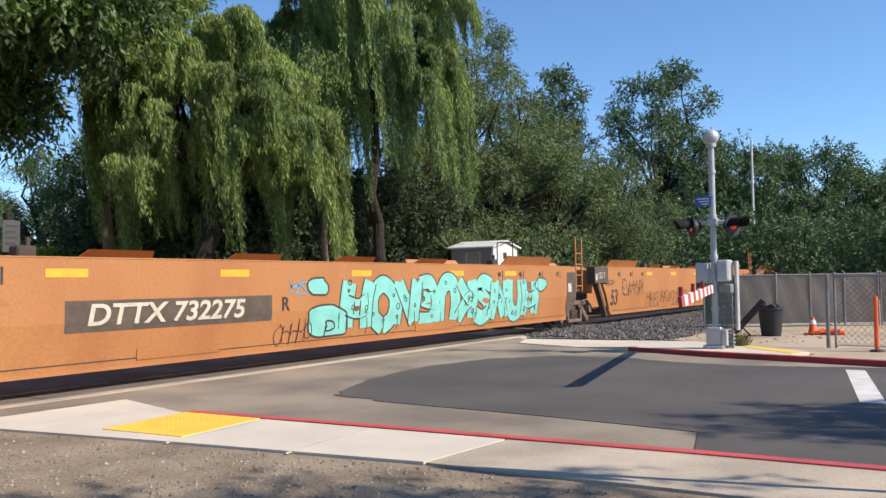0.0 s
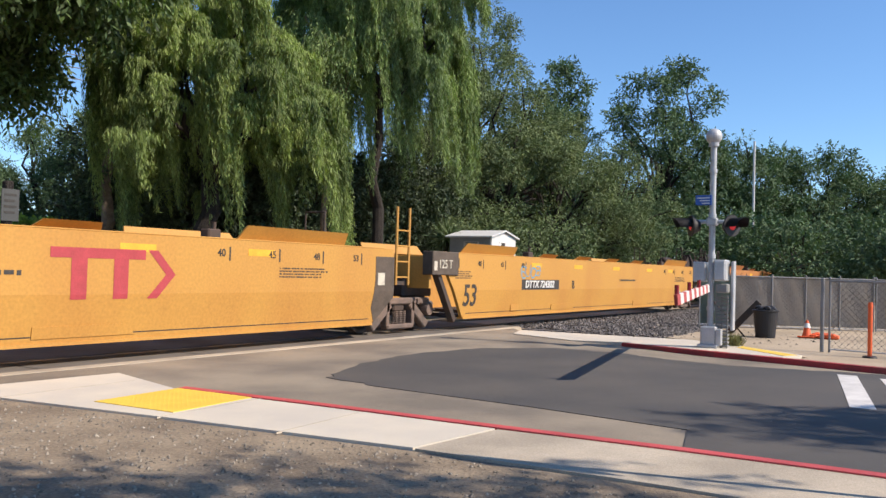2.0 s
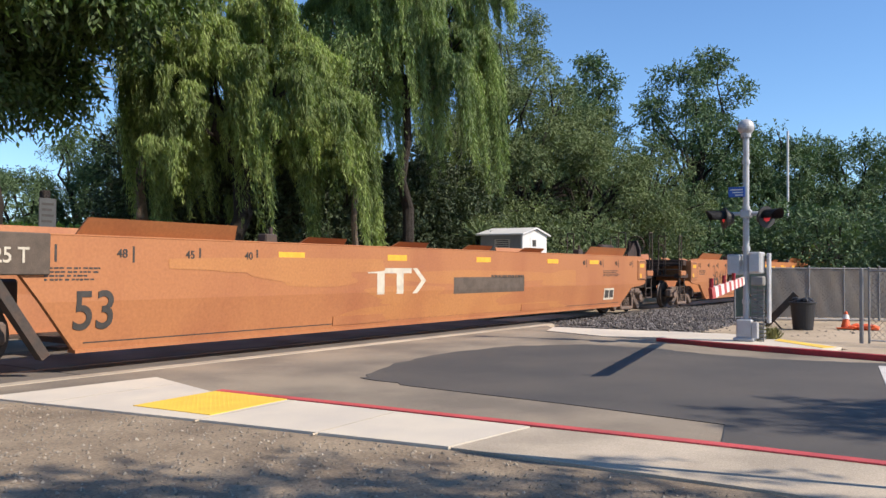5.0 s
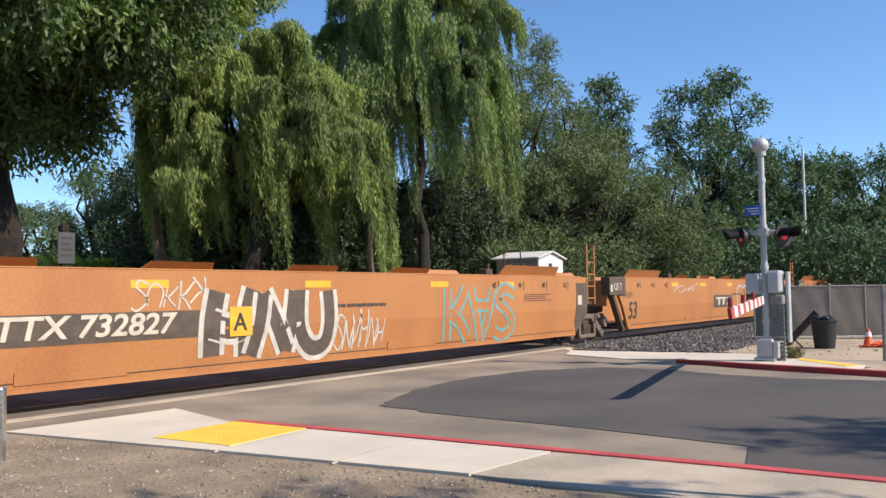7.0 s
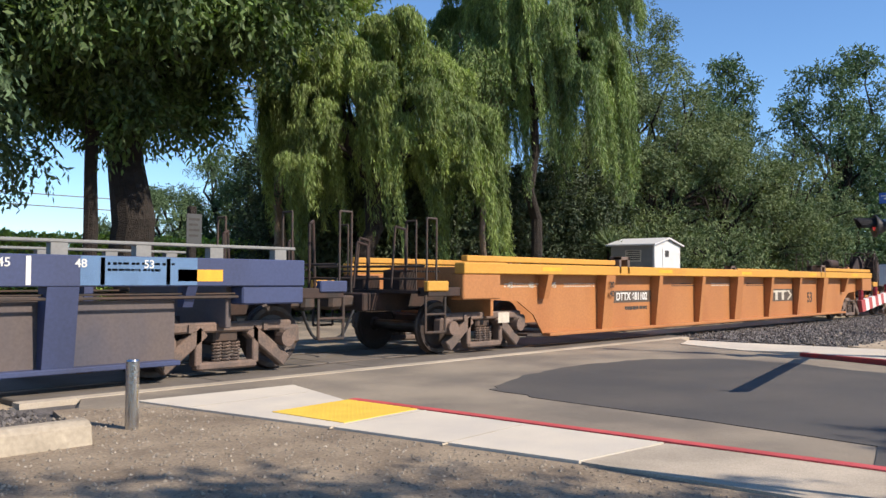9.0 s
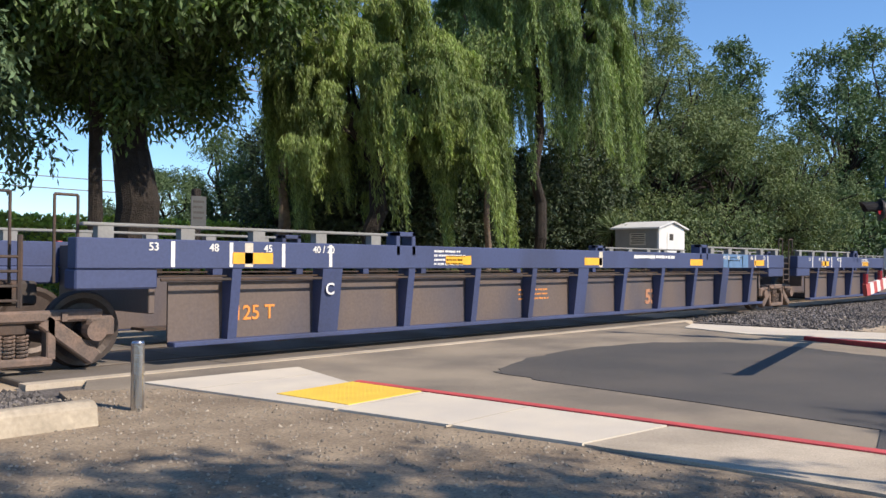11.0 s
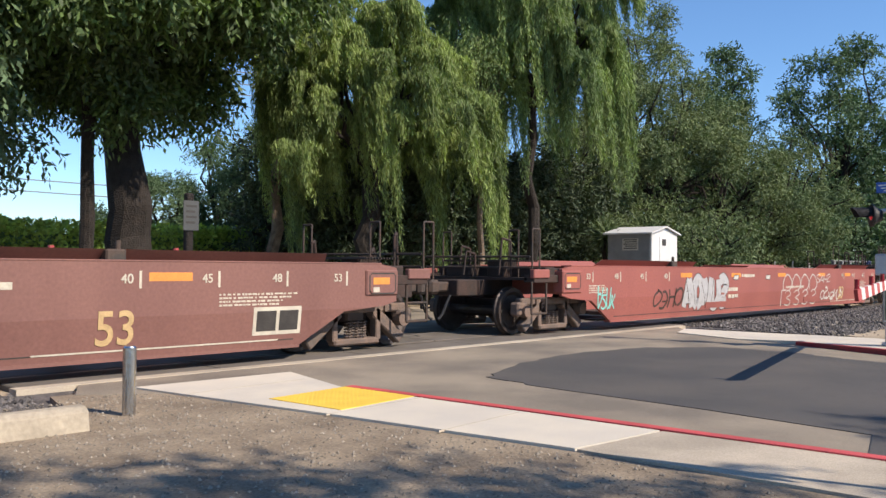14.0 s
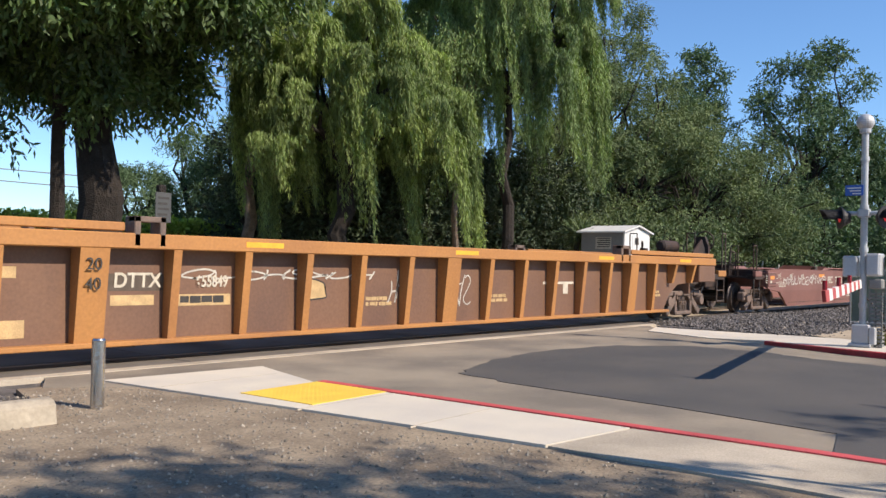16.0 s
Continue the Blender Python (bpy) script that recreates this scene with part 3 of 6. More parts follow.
def coupler_end(unit, x, s, mat, tall, reach=1.45):
    """Platform, coupler, steps, handrails and air reservoir past a body's end; s: +1 at the front end, -1 at the rear."""
    xc = x + s * reach                     # coupling line
    bm = bmesh.new()
    box(bm, min(x - s * 0.9, xc - s * 0.5), max(x - s * 0.9, xc - s * 0.5), -0.30, 0.30, 0.72, 1.02, 0.02)
    box(bm, min(x, x + s * 0.75), max(x, x + s * 0.75), -1.25, 1.25, 1.02, 1.07)
    box(bm, min(x, x + s * 0.75), max(x, x + s * 0.75), -1.42, -1.18, 0.98, 1.12, 0.01)
    box(bm, min(x, x + s * 0.75), max(x, x + s * 0.75), 1.18, 1.42, 0.98, 1.12, 0.01)
    part("platform", bm, M_END, unit)
    for y in (-1.40, 1.40):
        bm = bmesh.new()
        xs = x + s * 0.55
        box(bm, xs - 0.24, xs + 0.24, y - 0.05, y + 0.05, 1.06, 1.22, 0.015)
        part("step_box", bm, mat, unit)
    for k in range(1, 6, 2):
        bm = bmesh.new()
        xp, yp, zp = x + s * (0.12 + 0.17 * ((k * 3) % 5)), -1.15 + 0.36 * k, 1.5 + 0.12 * ((k * 2) % 3) + 0.3 * (tall > 2.1)
        pipe(bm, [(xp, yp, 1.05), (xp, yp, zp), (xp + s * 0.14, yp + 0.1, zp + 0.05), (xp + s * 0.2, yp + 0.12, 1.1)], 0.022, 6)
        part("brake_pipe", bm, M_END, unit)
    bm = bmesh.new()
    box(bm, min(x + s * 0.1, x + s * 0.5), max(x + s * 0.1, x + s * 0.5), -0.55, -0.1, 1.05, 1.40, 0.03)
    part("valve_box", bm, M_END, unit)
    bm = bmesh.new()
    box(bm, min(x + s * 0.2, x + s * 0.6), max(x + s * 0.2, x + s * 0.6), 0.25, 0.85, 1.05, 1.30, 0.03)
    part("valve_box", bm, M_END, unit)
    bm = bmesh.new()
    box(bm, min(xc - s * 0.6, xc), max(xc - s * 0.6, xc), -0.09, 0.09, 0.80, 0.98, 0.03)
    box(bm, min(xc - s * 0.2, xc + s * 0.06), max(xc - s * 0.2, xc + s * 0.06), -0.17, 0.17, 0.76, 1.02, 0.05)
    part("coupler", bm, M_STEEL_DARK, unit)
    bm = bmesh.new()
    pts = [(xc - s * 0.3, -0.3, 0.75)] + [(xc - s * (0.3 - 0.06 * i), -0.28, 0.75 - 0.42 * math.sin(math.pi * i / 10)) for i in range(1, 6)]
    pipe(bm, pts, 0.025, 6)
    part("air_hose", bm, M_BLACK, unit)
    for y in (-1.38, 1.38):               # sill steps
        bm = bmesh.new()
        xs = x + s * 0.55
        pipe(bm, [(xs - 0.22, y, 1.0), (xs - 0.22, y, 0.42), (xs + 0.22, y, 0.42), (xs + 0.22, y, 1.0)], 0.022, 6)
        pipe(bm, [(xs - 0.22, y, 0.70), (xs + 0.22, y, 0.70)], 0.018, 6)
        part("step", bm, M_STEEL_DARK, unit)
    for y in (-1.35, -0.75, 0.95):
        rail_loop(unit, x + s * (0.72 if y < -1 else 0.35), y, 1.05, tall, 0.22, M_STEEL_DARK, "x" if y < -1 else "y")
    bm = bmesh.new()
    pipe(bm, [(x + s * 0.72, -1.3, 1.45), (x + s * 0.72, 1.3, 1.45)], 0.02, 6)
    pipe(bm, [(x + s * 0.72, -1.3, 1.25), (x + s * 0.72, 1.3, 1.25)], 0.018, 6)
    part("end_rail", bm, M_STEEL_DARK, unit)
    bm = bmesh.new()                      # grating walkway
    for i in range(12):
        box(bm, x - s * 0.05 + s * 0.06 * i - 0.008, x - s * 0.05 + s * 0.06 * i + 0.008, -0.9, 0.9, 1.36, 1.39)
    part("walkway", bm, M_STEEL_DARK, unit)


def brake_gear(unit, x, s):
    """Reservoir on its stand, gusset, valve, piping and hand-brake wheel on a brake end."""
    bm = bmesh.new()
    tube(bm, (x - 0.40, -0.20, 1.84), (x + 0.40, -0.20, 1.84), 0.15, seg=18)
    tube(bm, (x - 0.45, -0.20, 1.84), (x - 0.40, -0.20, 1.84), 0.10, 0.15, seg=18)
    tube(bm, (x + 0.40, -0.20, 1.84), (x + 0.45, -0.20, 1.84), 0.15, 0.10, seg=18)
    part("air_reservoir", bm, M_END, unit)
    bm = bmesh.new()
    for dx in (-0.28, 0.28):
        box(bm, x + dx - 0.03, x + dx + 0.03, -0.36, -0.04, 1.05, 1.72)
    box(bm, x - 0.34, x + 0.34, -0.38, -0.02, 1.05, 1.12)
    part("reservoir_stand", bm, M_STEEL_DARK, unit)
    xw = x + s * 0.95
    bm = bmesh.new()
    for i in range(20):
        a, b = 2 * math.pi * i / 20, 2 * math.pi * (i + 1) / 20
        tube(bm, (xw, -0.80 + 0.26 * math.cos(a), 2.0 + 0.26 * math.sin(a)), (xw, -0.80 + 0.26 * math.cos(b), 2.0 + 0.26 * math.sin(b)), 0.018, seg=6)
    for i in range(4):
        a = math.pi / 2 * i + 0.4
        tube(bm, (xw, -0.80, 2.0), (xw, -0.80 + 0.26 * math.cos(a), 2.0 + 0.26 * math.sin(a)), 0.014, seg=6)
    part("brake_wheel", bm, M_STEEL_DARK, unit)
    bm = bmesh.new()
    prism(bm, [(-1.0, 1.05), (-1.0, 1.85), (-0.90, 2.12), (-0.68, 2.12), (-0.58, 1.85), (-0.58, 1.05)], "x", xw - s * 0.16 - 0.06, xw - s * 0.16 + 0.06)
    part("brake_housing", bm, M_END, unit)
    bm = bmesh.new()
    prism(bm, [(x + s * 0.02, 1.36), (x + s * 0.74, 1.36), (x + s * 0.74, 1.75), (x + s * 0.52, 2.04), (x + s * 0.02, 1.70)], "y", -0.92, -0.88)
    part("gusset", bm, M_END, unit, "brown gusset plate darkened for the shade between cars")
    bm = bmesh.new()
    box(bm, x - s * 0.1 - 0.16, x - s * 0.1 + 0.16, 0.25, 0.75, 1.08, 1.62, 0.03)
    tube(bm, (x, 0.5, 1.62), (x, 0.5, 1.78), 0.11, seg=12)
    part("brake_valve", bm, M_END, unit)
    bm = bmesh.new()
    for k in range(3):
        z = 1.20 + 0.13 * k
        pipe(bm, [(x - s * 0.4, -1.05 + 0.12 * k, z), (x + s * 0.5, -1.05 + 0.12 * k, z), (x + s * 0.6, -0.8, z + 0.12), (x + s * 0.6, 0.9, z + 0.12)], 0.02, 6)
    pipe(bm, [(xw, -0.80, 1.1), (xw + s * 0.1, -0.6, 0.7), (xw - s * 0.6, -0.3, 0.6)], 0.02, 6)
    part("brake_pipe", bm, M_END, unit)


def patch(unit, x0, x1, z0, z1, mat, y=-SIDE, name="marking", proud=0.003):
    bm = bmesh.new()
    s = -1 if y < 0 else 1
    box(bm, x0, x1, min(y, y + s * proud), max(y, y + s * proud), z0, z1)
    return part(name, bm, mat, unit)


def bars(unit, x0, z0, w, rows, mat, seed, h=0.024, gap=0.02, y=-SIDE):
    """Small writing that cannot be read: short plain bars, a word each."""
    r = random.Random(seed)
    bm = bmesh.new()
    for i in range(rows):
        x = x0
        z = z0 - i * (h + gap)
        end = x0 + w * (0.7 + 0.3 * r.random())
        while x < end:
            d = (0.02 + 0.05 * r.random()) * max(1.0, h / 0.035)
            box(bm, x, min(x + d, x0 + w), y - 0.003, y, z - h * (0.8 + 0.2 * r.random()), z)
            x += d + 0.012 + 0.02 * (r.random() < 0.3)
    return tagged(part("small_print", bm, mat, unit), kind="stuff")


def lean_y(z, kink=0.84, lean=0.07):
    """The outer face of a smooth side at height z."""
    return -SIDE + lean * max(0, kink - z) / 0.6


def lean_red(z):
    return lean_y(z, 0.66)


def ribbon(bm, pts, w, z_of=lean_y, proud=0.006):
    """A painted stroke on the near side through points in x, z."""
    pts = [Vector(p) for p in pts]
    prev = None
    for i, p in enumerate(pts):
        d = (pts[min(i + 1, len(pts) - 1)] - pts[max(i - 1, 0)])
        if d.length < 1e-6:
            continue
        d.normalize()
        nrm = Vector((-d.y, d.x)) * w / 2
        a, b = p + nrm, p - nrm
        cur = (bm.verts.new((a.x, z_of(a.y) - proud, a.y)), bm.verts.new((b.x, z_of(b.y) - proud, b.y)))
        if prev:
            bm.faces.new((prev[0], prev[1], cur[1], cur[0]))
        prev = cur


def blob(bm, pts, z_of=lean_y, proud=0.004, kink=0.84):
    """A painted area; split at the kink so that it lies on both faces."""
    b2 = bmesh.new()
    f = b2.faces.new([b2.verts.new((p[0], 0, p[1])) for p in pts])
    f.normal_update()
    bmesh.ops.triangulate(b2, faces=[f])
    bmesh.ops.bisect_plane(b2, geom=b2.verts[:] + b2.edges[:] + b2.faces[:], plane_co=(0, 0, kink), plane_no=(0, 0, 1))
    m = {v: bm.verts.new((v.co.x, z_of(v.co.z) - proud, v.co.z)) for v in b2.verts}
    for f in b2.faces:
        bm.faces.new([m[v] for v in f.verts])
    b2.free()


def letter_shape(cx, cz, w, h, kind, r):
    """Outline of one swollen graffiti form."""
    pts = []
    for i in range(40):
        a = 2 * math.pi * i / 40
        k = 1 + 0.20 * math.sin(kind * a + r) + 0.11 * math.sin((kind + 2) * a + 2 * r)
        ca_, sa_ = math.cos(a), math.sin(a)
        x = abs(ca_) ** 0.7 * math.copysign(1, ca_)
        z = abs(sa_) ** 0.6 * math.copysign(1, sa_)
        pts.append((cx + w / 2 * k * x, cz + h / 2 * (0.93 + 0.07 * math.sin(3 * a + r)) * z))
    return pts


def throw_up(unit, x0, x1, z0, z1, fill, line, n, seed, z_of=lean_y, holes=True, width=0.035):
    """A graffiti piece: a row of filled swollen forms with outlines and inner strokes."""
    r = random.Random(seed)
    bf, bl = bmesh.new(), bmesh.new()
    w = (x1 - x0) / n
    h = z1 - z0
    for i in range(n):
        cx = x0 + w * (i + 0.5)
        cz = (z0 + z1) / 2 + (r.random() - 0.5) * 0.06 * h
        kind = 2 + i % 3
        o = letter_shape(cx, cz, w * 1.16, h * (0.88 + 0.1 * r.random()), kind, r.random() * 6)
        if fill:
            blob(bf, o, z_of, 0.004 + 0.0006 * (i % 4))
        ribbon(bl, o + o[:2], width, z_of, 0.0075)
        if holes:
            s = letter_shape(cx + w * 0.05, cz + h * 0.12 * (1 if i % 2 else -1), w * 0.26, h * 0.3, 3, r.random() * 6)
            ribbon(bl, s + s[:2], width, z_of, 0.0075)
            zz = cz - h * 0.42
            ribbon(bl, [(cx - w * 0.1, zz), (cx - w * 0.08, zz + h * 0.16), (cx - w * 0.02, zz + h * 0.3)], width, z_of, 0.0075)
    if fill:
        tagged(part("graffiti", bf, fill, unit, "spray-painted graffiti fill"), kind="stuff")
    else:
        bf.free()
    tagged(part("graffiti_outline", bl, line, unit), kind="stuff")


def curve_through(pts, per=7):
    """A smooth line through points."""
    out = []
    p = [pts[0]] + list(pts) + [pts[-1]]
    for i in range(1, len(p) - 2):
        for j in range(per):
            u = j / per
            out.append(tuple(0.5 * (2 * p[i][k] + (p[i + 1][k] - p[i - 1][k]) * u + (2 * p[i - 1][k] - 5 * p[i][k] + 4 * p[i + 1][k] - p[i + 2][k]) * u * u
                                    + (3 * p[i][k] - p[i - 1][k] - 3 * p[i + 1][k] + p[i + 2][k]) * u ** 3) for k in (0, 1)))
    return out + [pts[-1]]


FORMS = ([[(0.15, 0.05), (0.12, 0.5), (0.2, 0.95)], [(0.82, 0.03), (0.78, 0.5), (0.9, 0.97)], [(0.12, 0.5), (0.5, 0.42), (0.8, 0.52)]],
         [[(0.5, 0.95), (0.15, 0.75), (0.12, 0.3), (0.5, 0.06), (0.86, 0.3), (0.84, 0.72), (0.5, 0.95)]],
         [[(0.12, 0.04), (0.16, 0.5), (0.22, 0.95)], [(0.22, 0.92), (0.5, 0.5), (0.8, 0.08)], [(0.8, 0.08), (0.84, 0.5), (0.95, 0.98)]],
         [[(0.85, 0.88), (0.4, 0.9), (0.18, 0.5), (0.35, 0.1), (0.88, 0.08)], [(0.2, 0.5), (0.5, 0.5), (0.75, 0.56)]],
         [[(0.88, 0.85), (0.45, 0.95), (0.2, 0.72), (0.6, 0.5), (0.84, 0.25), (0.5, 0.05), (0.12, 0.14)]],
         [[(0.15, 0.96), (0.14, 0.4), (0.4, 0.07), (0.75, 0.12), (0.85, 0.5), (0.82, 0.95)]],
         [[(0.1, 0.04), (0.3, 0.6), (0.5, 0.96)], [(0.5, 0.96), (0.72, 0.5), (0.92, 0.03)], [(0.28, 0.35), (0.72, 0.35)]],
         [[(0.2, 0.04), (0.18, 0.5), (0.22, 0.96)], [(0.85, 0.95), (0.5, 0.6), (0.25, 0.48)], [(0.3, 0.5), (0.6, 0.35), (0.92, 0.04)]])


def piece(unit, x0, x1, z0, z1, fill, line, forms, seed, z_of=lean_y, fat=0.24, edge=0.035, dots=True):
    """A graffiti piece: fat bent strokes with a thin dark outline, dots and cracks on them. Made-up forms, no word."""
    r = random.Random(seed)
    bo, bf, bd = bmesh.new(), bmesh.new(), bmesh.new()
    n, h = len(forms), z1 - z0
    w = (x1 - x0) / n
    f = fat * h
    for i, form in enumerate(forms):
        tip, tilt = 0.06 * (r.random() - 0.5), 0.12 * (r.random() - 0.3)
        for k, stroke in enumerate(FORMS[form]):
            stroke = [(1 - u if i % 2 else u, 1 - v if i % 3 == 1 else v) for u, v in stroke]
            pts = curve_through([(x0 + w * (i - 0.06 + 1.12 * (u + tilt * (v - 0.5))), z0 + f / 2 + (h - f) * (v + tip)) for u, v in stroke])
            p = 0.004 + 0.0012 * k + 0.0004 * (i % 2)
            fatter = f * (0.85 + 0.35 * r.random())
            ribbon(bo, pts, fatter + 2 * edge, z_of, p)
            ribbon(bf, pts, fatter, z_of, p + 0.0006)
            if dots:
                for q in range(2):
                    cx, cz = pts[r.randrange(len(pts) // 4, len(pts))]
                    rr = h * (0.02 + 0.025 * r.random())
                    ribbon(bd, [(cx + rr * math.cos(a * 0.8), cz + rr * math.sin(a * 0.8)) for a in range(10)], edge * 0.7, z_of, 0.0085)
                cx, cz = pts[0 if stroke[0][1] < 0.5 else -1]
                ribbon(bd, [(cx, cz - f * 0.3), (cx + f * 0.12, cz), (cx + f * 0.05, cz + f * 0.6)], edge * 0.6, z_of, 0.0085)
    tagged(part("graffiti_outline", bo, line, unit), kind="stuff")
    tagged(part("graffiti", bf, fill, unit, "spray-painted graffiti fill"), kind="stuff")
    if dots:
        tagged(part("graffiti_detail", bd, line, unit), kind="stuff")
    else:
        bd.free()


def tag_strokes(unit, x0, x1, z0, z1, mat, n, seed, width=0.03, z_of=lean_y):
    """A quick scrawled tag: thin leaning strokes of uneven height, made-up forms."""
    r = random.Random(seed)
    bm = bmesh.new()
    w = (x1 - x0) / n
    for i in range(n):
        a, h = r.uniform(-0.12, 0.12), r.uniform(0.7, 1.05)
        fu, fv = r.random() < 0.6, r.random() < 0.5
        for stroke in FORMS[r.randrange(len(FORMS))]:
            stroke = [(1 - u if fu else u, 1 - v if fv else v) for u, v in stroke]
            pts = [(x0 + w * (i - 0.15 + 1.3 * u + 0.25 * (v - 0.5) + r.uniform(-0.12, 0.12)), z0 + (z1 - z0) * min(1.05, max(0.0, v * h + a + r.uniform(-0.06, 0.06)))) for u, v in stroke]
            ribbon(bm, curve_through(pts, 5), width * r.uniform(0.75, 1.2), z_of, 0.006)
    tagged(part("graffiti_tag", bm, mat, unit), kind="stuff")


def smooth_unit(L, front, rear, paint, o_rear, label, group, tall=2.35, stencil=True, brake=False, red_type=False, top=1.60, fo=2.05, ro=2.05, rear_brake=True):
    """A smooth-sided well unit. Local x runs from the rear (0) to the front (L); 'C': coupler end, 'A': joined over a shared truck."""
    unit = empty("well_car", label, "well car", group)
    sill = 0.27 if top > 1.5 else 0.20
    dz = top - 1.60
    kink = 0.84 if not red_type else 0.66
    face = lean_y if not red_type else lean_red
    low_end = 0.86 if not red_type else 0.74
    b0 = ro if rear == "C" else 0.42
    b1 = L - (fo if front == "C" else 0.85)
    if rear == "C":
        lo = [(b0, top - 0.05), (b0, low_end), (b0 + 0.25, low_end - 0.06), (b0 + 1.0, low_end - 0.12), (b0 + 1.75, sill)]
    else:
        lo = [(b0, top), (b0, 1.16), (b0 + 0.62, 1.16), (b0 + 1.32, sill)]
    if front == "C":
        hi = [(b1 - 1.75, sill), (b1 - 1.0, low_end - 0.12), (b1 - 0.25, low_end - 0.06), (b1, low_end), (b1, top - 0.05)]
    else:
        hi = [(b1 - 0.55, sill), (b1 - 0.05, 0.72), (b1, 0.9), (b1, top)]
    out = lo + hi + [(b1 - 0.3, top), (b0 + 0.3, top)]
    for s, nm in ((-1, "side_plate"), (1, "side_plate")):
        bm = bmesh.new()
        plate(bm, out, s * SIDE, 0.07, kink)
        part(nm, bm, paint, unit)
    bm = bmesh.new()                      # bottom flange and the thin line above it
    for s in (-1, 1):
        y = s * (SIDE - 0.068)
        box(bm, lo[-1][0], hi[0][0], min(y - s * 0.13, y + s * 0.025), max(y - s * 0.13, y + s * 0.025), sill - 0.03, sill + 0.01)
    part("bottom_sill", bm, paint, unit)
    bm = bmesh.new()
    box(bm, lo[-1][0], hi[0][0], -1.15, -0.85, sill - 0.02, sill + 0.02)
    box(bm, lo[-1][0], hi[0][0], 0.85, 1.15, sill - 0.02, sill + 0.02)
    for i in range(9):
        x = lo[-1][0] + (hi[0][0] - lo[-1][0]) * (i + 0.5) / 9
        box(bm, x - 0.09, x + 0.09, -1.2, 1.2, sill - 0.06, sill + 0.02)
    part("well_floor", bm, M_STEEL_DARK, unit)
    for xa, xb in ((b0 + 0.05, b0 + 0.13), (b1 - 0.13, b1 - 0.05)):
        bm = bmesh.new()
        box(bm, xa, xb, -1.42, 1.42, low_end + 0.02, 1.52 + dz, 0.01)
        part("bulkhead", bm, paint, unit)
    # top flange and raised guards
    bm = bmesh.new()
    for s in (-1, 1):
        box(bm, b0 + 0.3, b1 - 0.3, min(s * (SIDE - 0.24), s * (SIDE + 0.004)), max(s * (SIDE - 0.24), s * (SIDE + 0.004)), top, top + 0.022, 0.006)
    part("top_flange", bm, paint, unit)
    gh = 0.21 if not red_type else 0.12
    g = [(b0 + 1.4, b0 + 3.85 if not red_type else b0 + 5.6, gh), (b1 - 3.7 if not red_type else b1 - 6.0, b1 - 1.2, gh)]
    if not red_type:
        n = 4
        x = b0 + 5.0
        for i in range(n):
            w = (b1 - 5.0 - (b0 + 5.0)) / n
            g.append((x + w * i + 0.15, x + w * i + w * 0.52, 0.10))
    else:
        g.append((b0 + 6.0, b0 + 8.6, 0.05))
    for a, b, h in g:
        for s in (-1, 1):
            bm = bmesh.new()
            y0, y1 = s * (SIDE - 0.20), s * (SIDE - 0.06)
            vs = [(a, y0, top + 0.02), (b, y0, top + 0.02), (b - 0.08, y1, top + h + 0.02), (a + 0.08, y1, top + h + 0.02)]
            q = [bm.verts.new(v) for v in vs] + [bm.verts.new((v[0], v[1] - s * 0.03, v[2])) for v in vs]
            for f in ((0, 1, 2, 3), (7, 6, 5, 4), (0, 4, 5, 1), (1, 5, 6, 2), (2, 6, 7, 3), (3, 7, 4, 0)):
                bm.faces.new([q[k] for k in f])
            bmesh.ops.recalc_face_normals(bm, faces=bm.faces)
            part("guide_guard", bm, paint, unit)
    # container pedestals standing on the flange
    for x in (b0 + 4.4, b1 - 4.3):
        bm = bmesh.new()
        box(bm, x - 0.12, x + 0.12, -SIDE + 0.02, -SIDE + 0.2, top, top + 0.14, 0.02)
        tube(bm, (x + 0.05, -SIDE + 0.1, top + 0.1), (x + 0.05, -SIDE + 0.1, top + 0.24), 0.03)
        part("lock_casting", bm, M_STEEL_DARK, unit)
    if rear == "A":
        bm = bmesh.new()
        box(bm, b0 - 0.03, b0 + 0.95, -SIDE - 0.05, -SIDE + 0.2, 1.15, top + 0.02, 0.015)
        part("end_box", bm, M_PLATE if stencil else paint, unit)
        if stencil:
            words("125 T", 0.24, M_CREAM, unit, b0 + 0.18, -SIDE - 0.055, 1.29, wide=0.9)
        bm = bmesh.new()                  # diagonal strut below the box
        box(bm, -0.055, 0.055, -SIDE + 0.02, -SIDE + 0.16, -0.60, 0.60, 0, Matrix.Translation((b0 + 0.62, 0, 0.72)) @ pose(0, 0, 0, 0, -34, 0))
        box(bm, b0 - 0.1, b0 + 0.95, -0.9, 0.9, 0.7, 1.1, 0.03)
        part("end_frame", bm, M_STEEL_DARK, unit)
        patch(unit, b0 + 0.02, b0 + 0.13, 1.24, 1.42, M_CREAM, -SIDE - 0.05)
    if front == "A":
        bm = bmesh.new()
        plate(bm, [(b1 - 0.55, top - 0.14), (b1 - 0.55, 1.05), (b1 - 0.62, 0.55), (b1 - 0.50, 0.29), (b1 + 0.01, 0.72), (b1 + 0.01, top - 0.14)], -SIDE - 0.006, 0.02)
        part("end_panel", bm, M_PLATE, unit, "dark end panel")
        patch(unit, b1 - 0.48, b1 - 0.28, 0.95, 1.17, M_CREAM, -SIDE - 0.006)
        ladder(unit, b1 + 0.14, -SIDE + 0.05, 0.95, tall + 0.05, 0.40, paint, 4)
        bm = bmesh.new()
        box(bm, b1, L + 0.1, -0.5, 0.5, 0.72, 1.0, 0.03)
        box(bm, b1, b1 + 0.55, -1.4, 1.4, 0.95, 1.02)
        part("end_frame", bm, M_STEEL_DARK, unit)
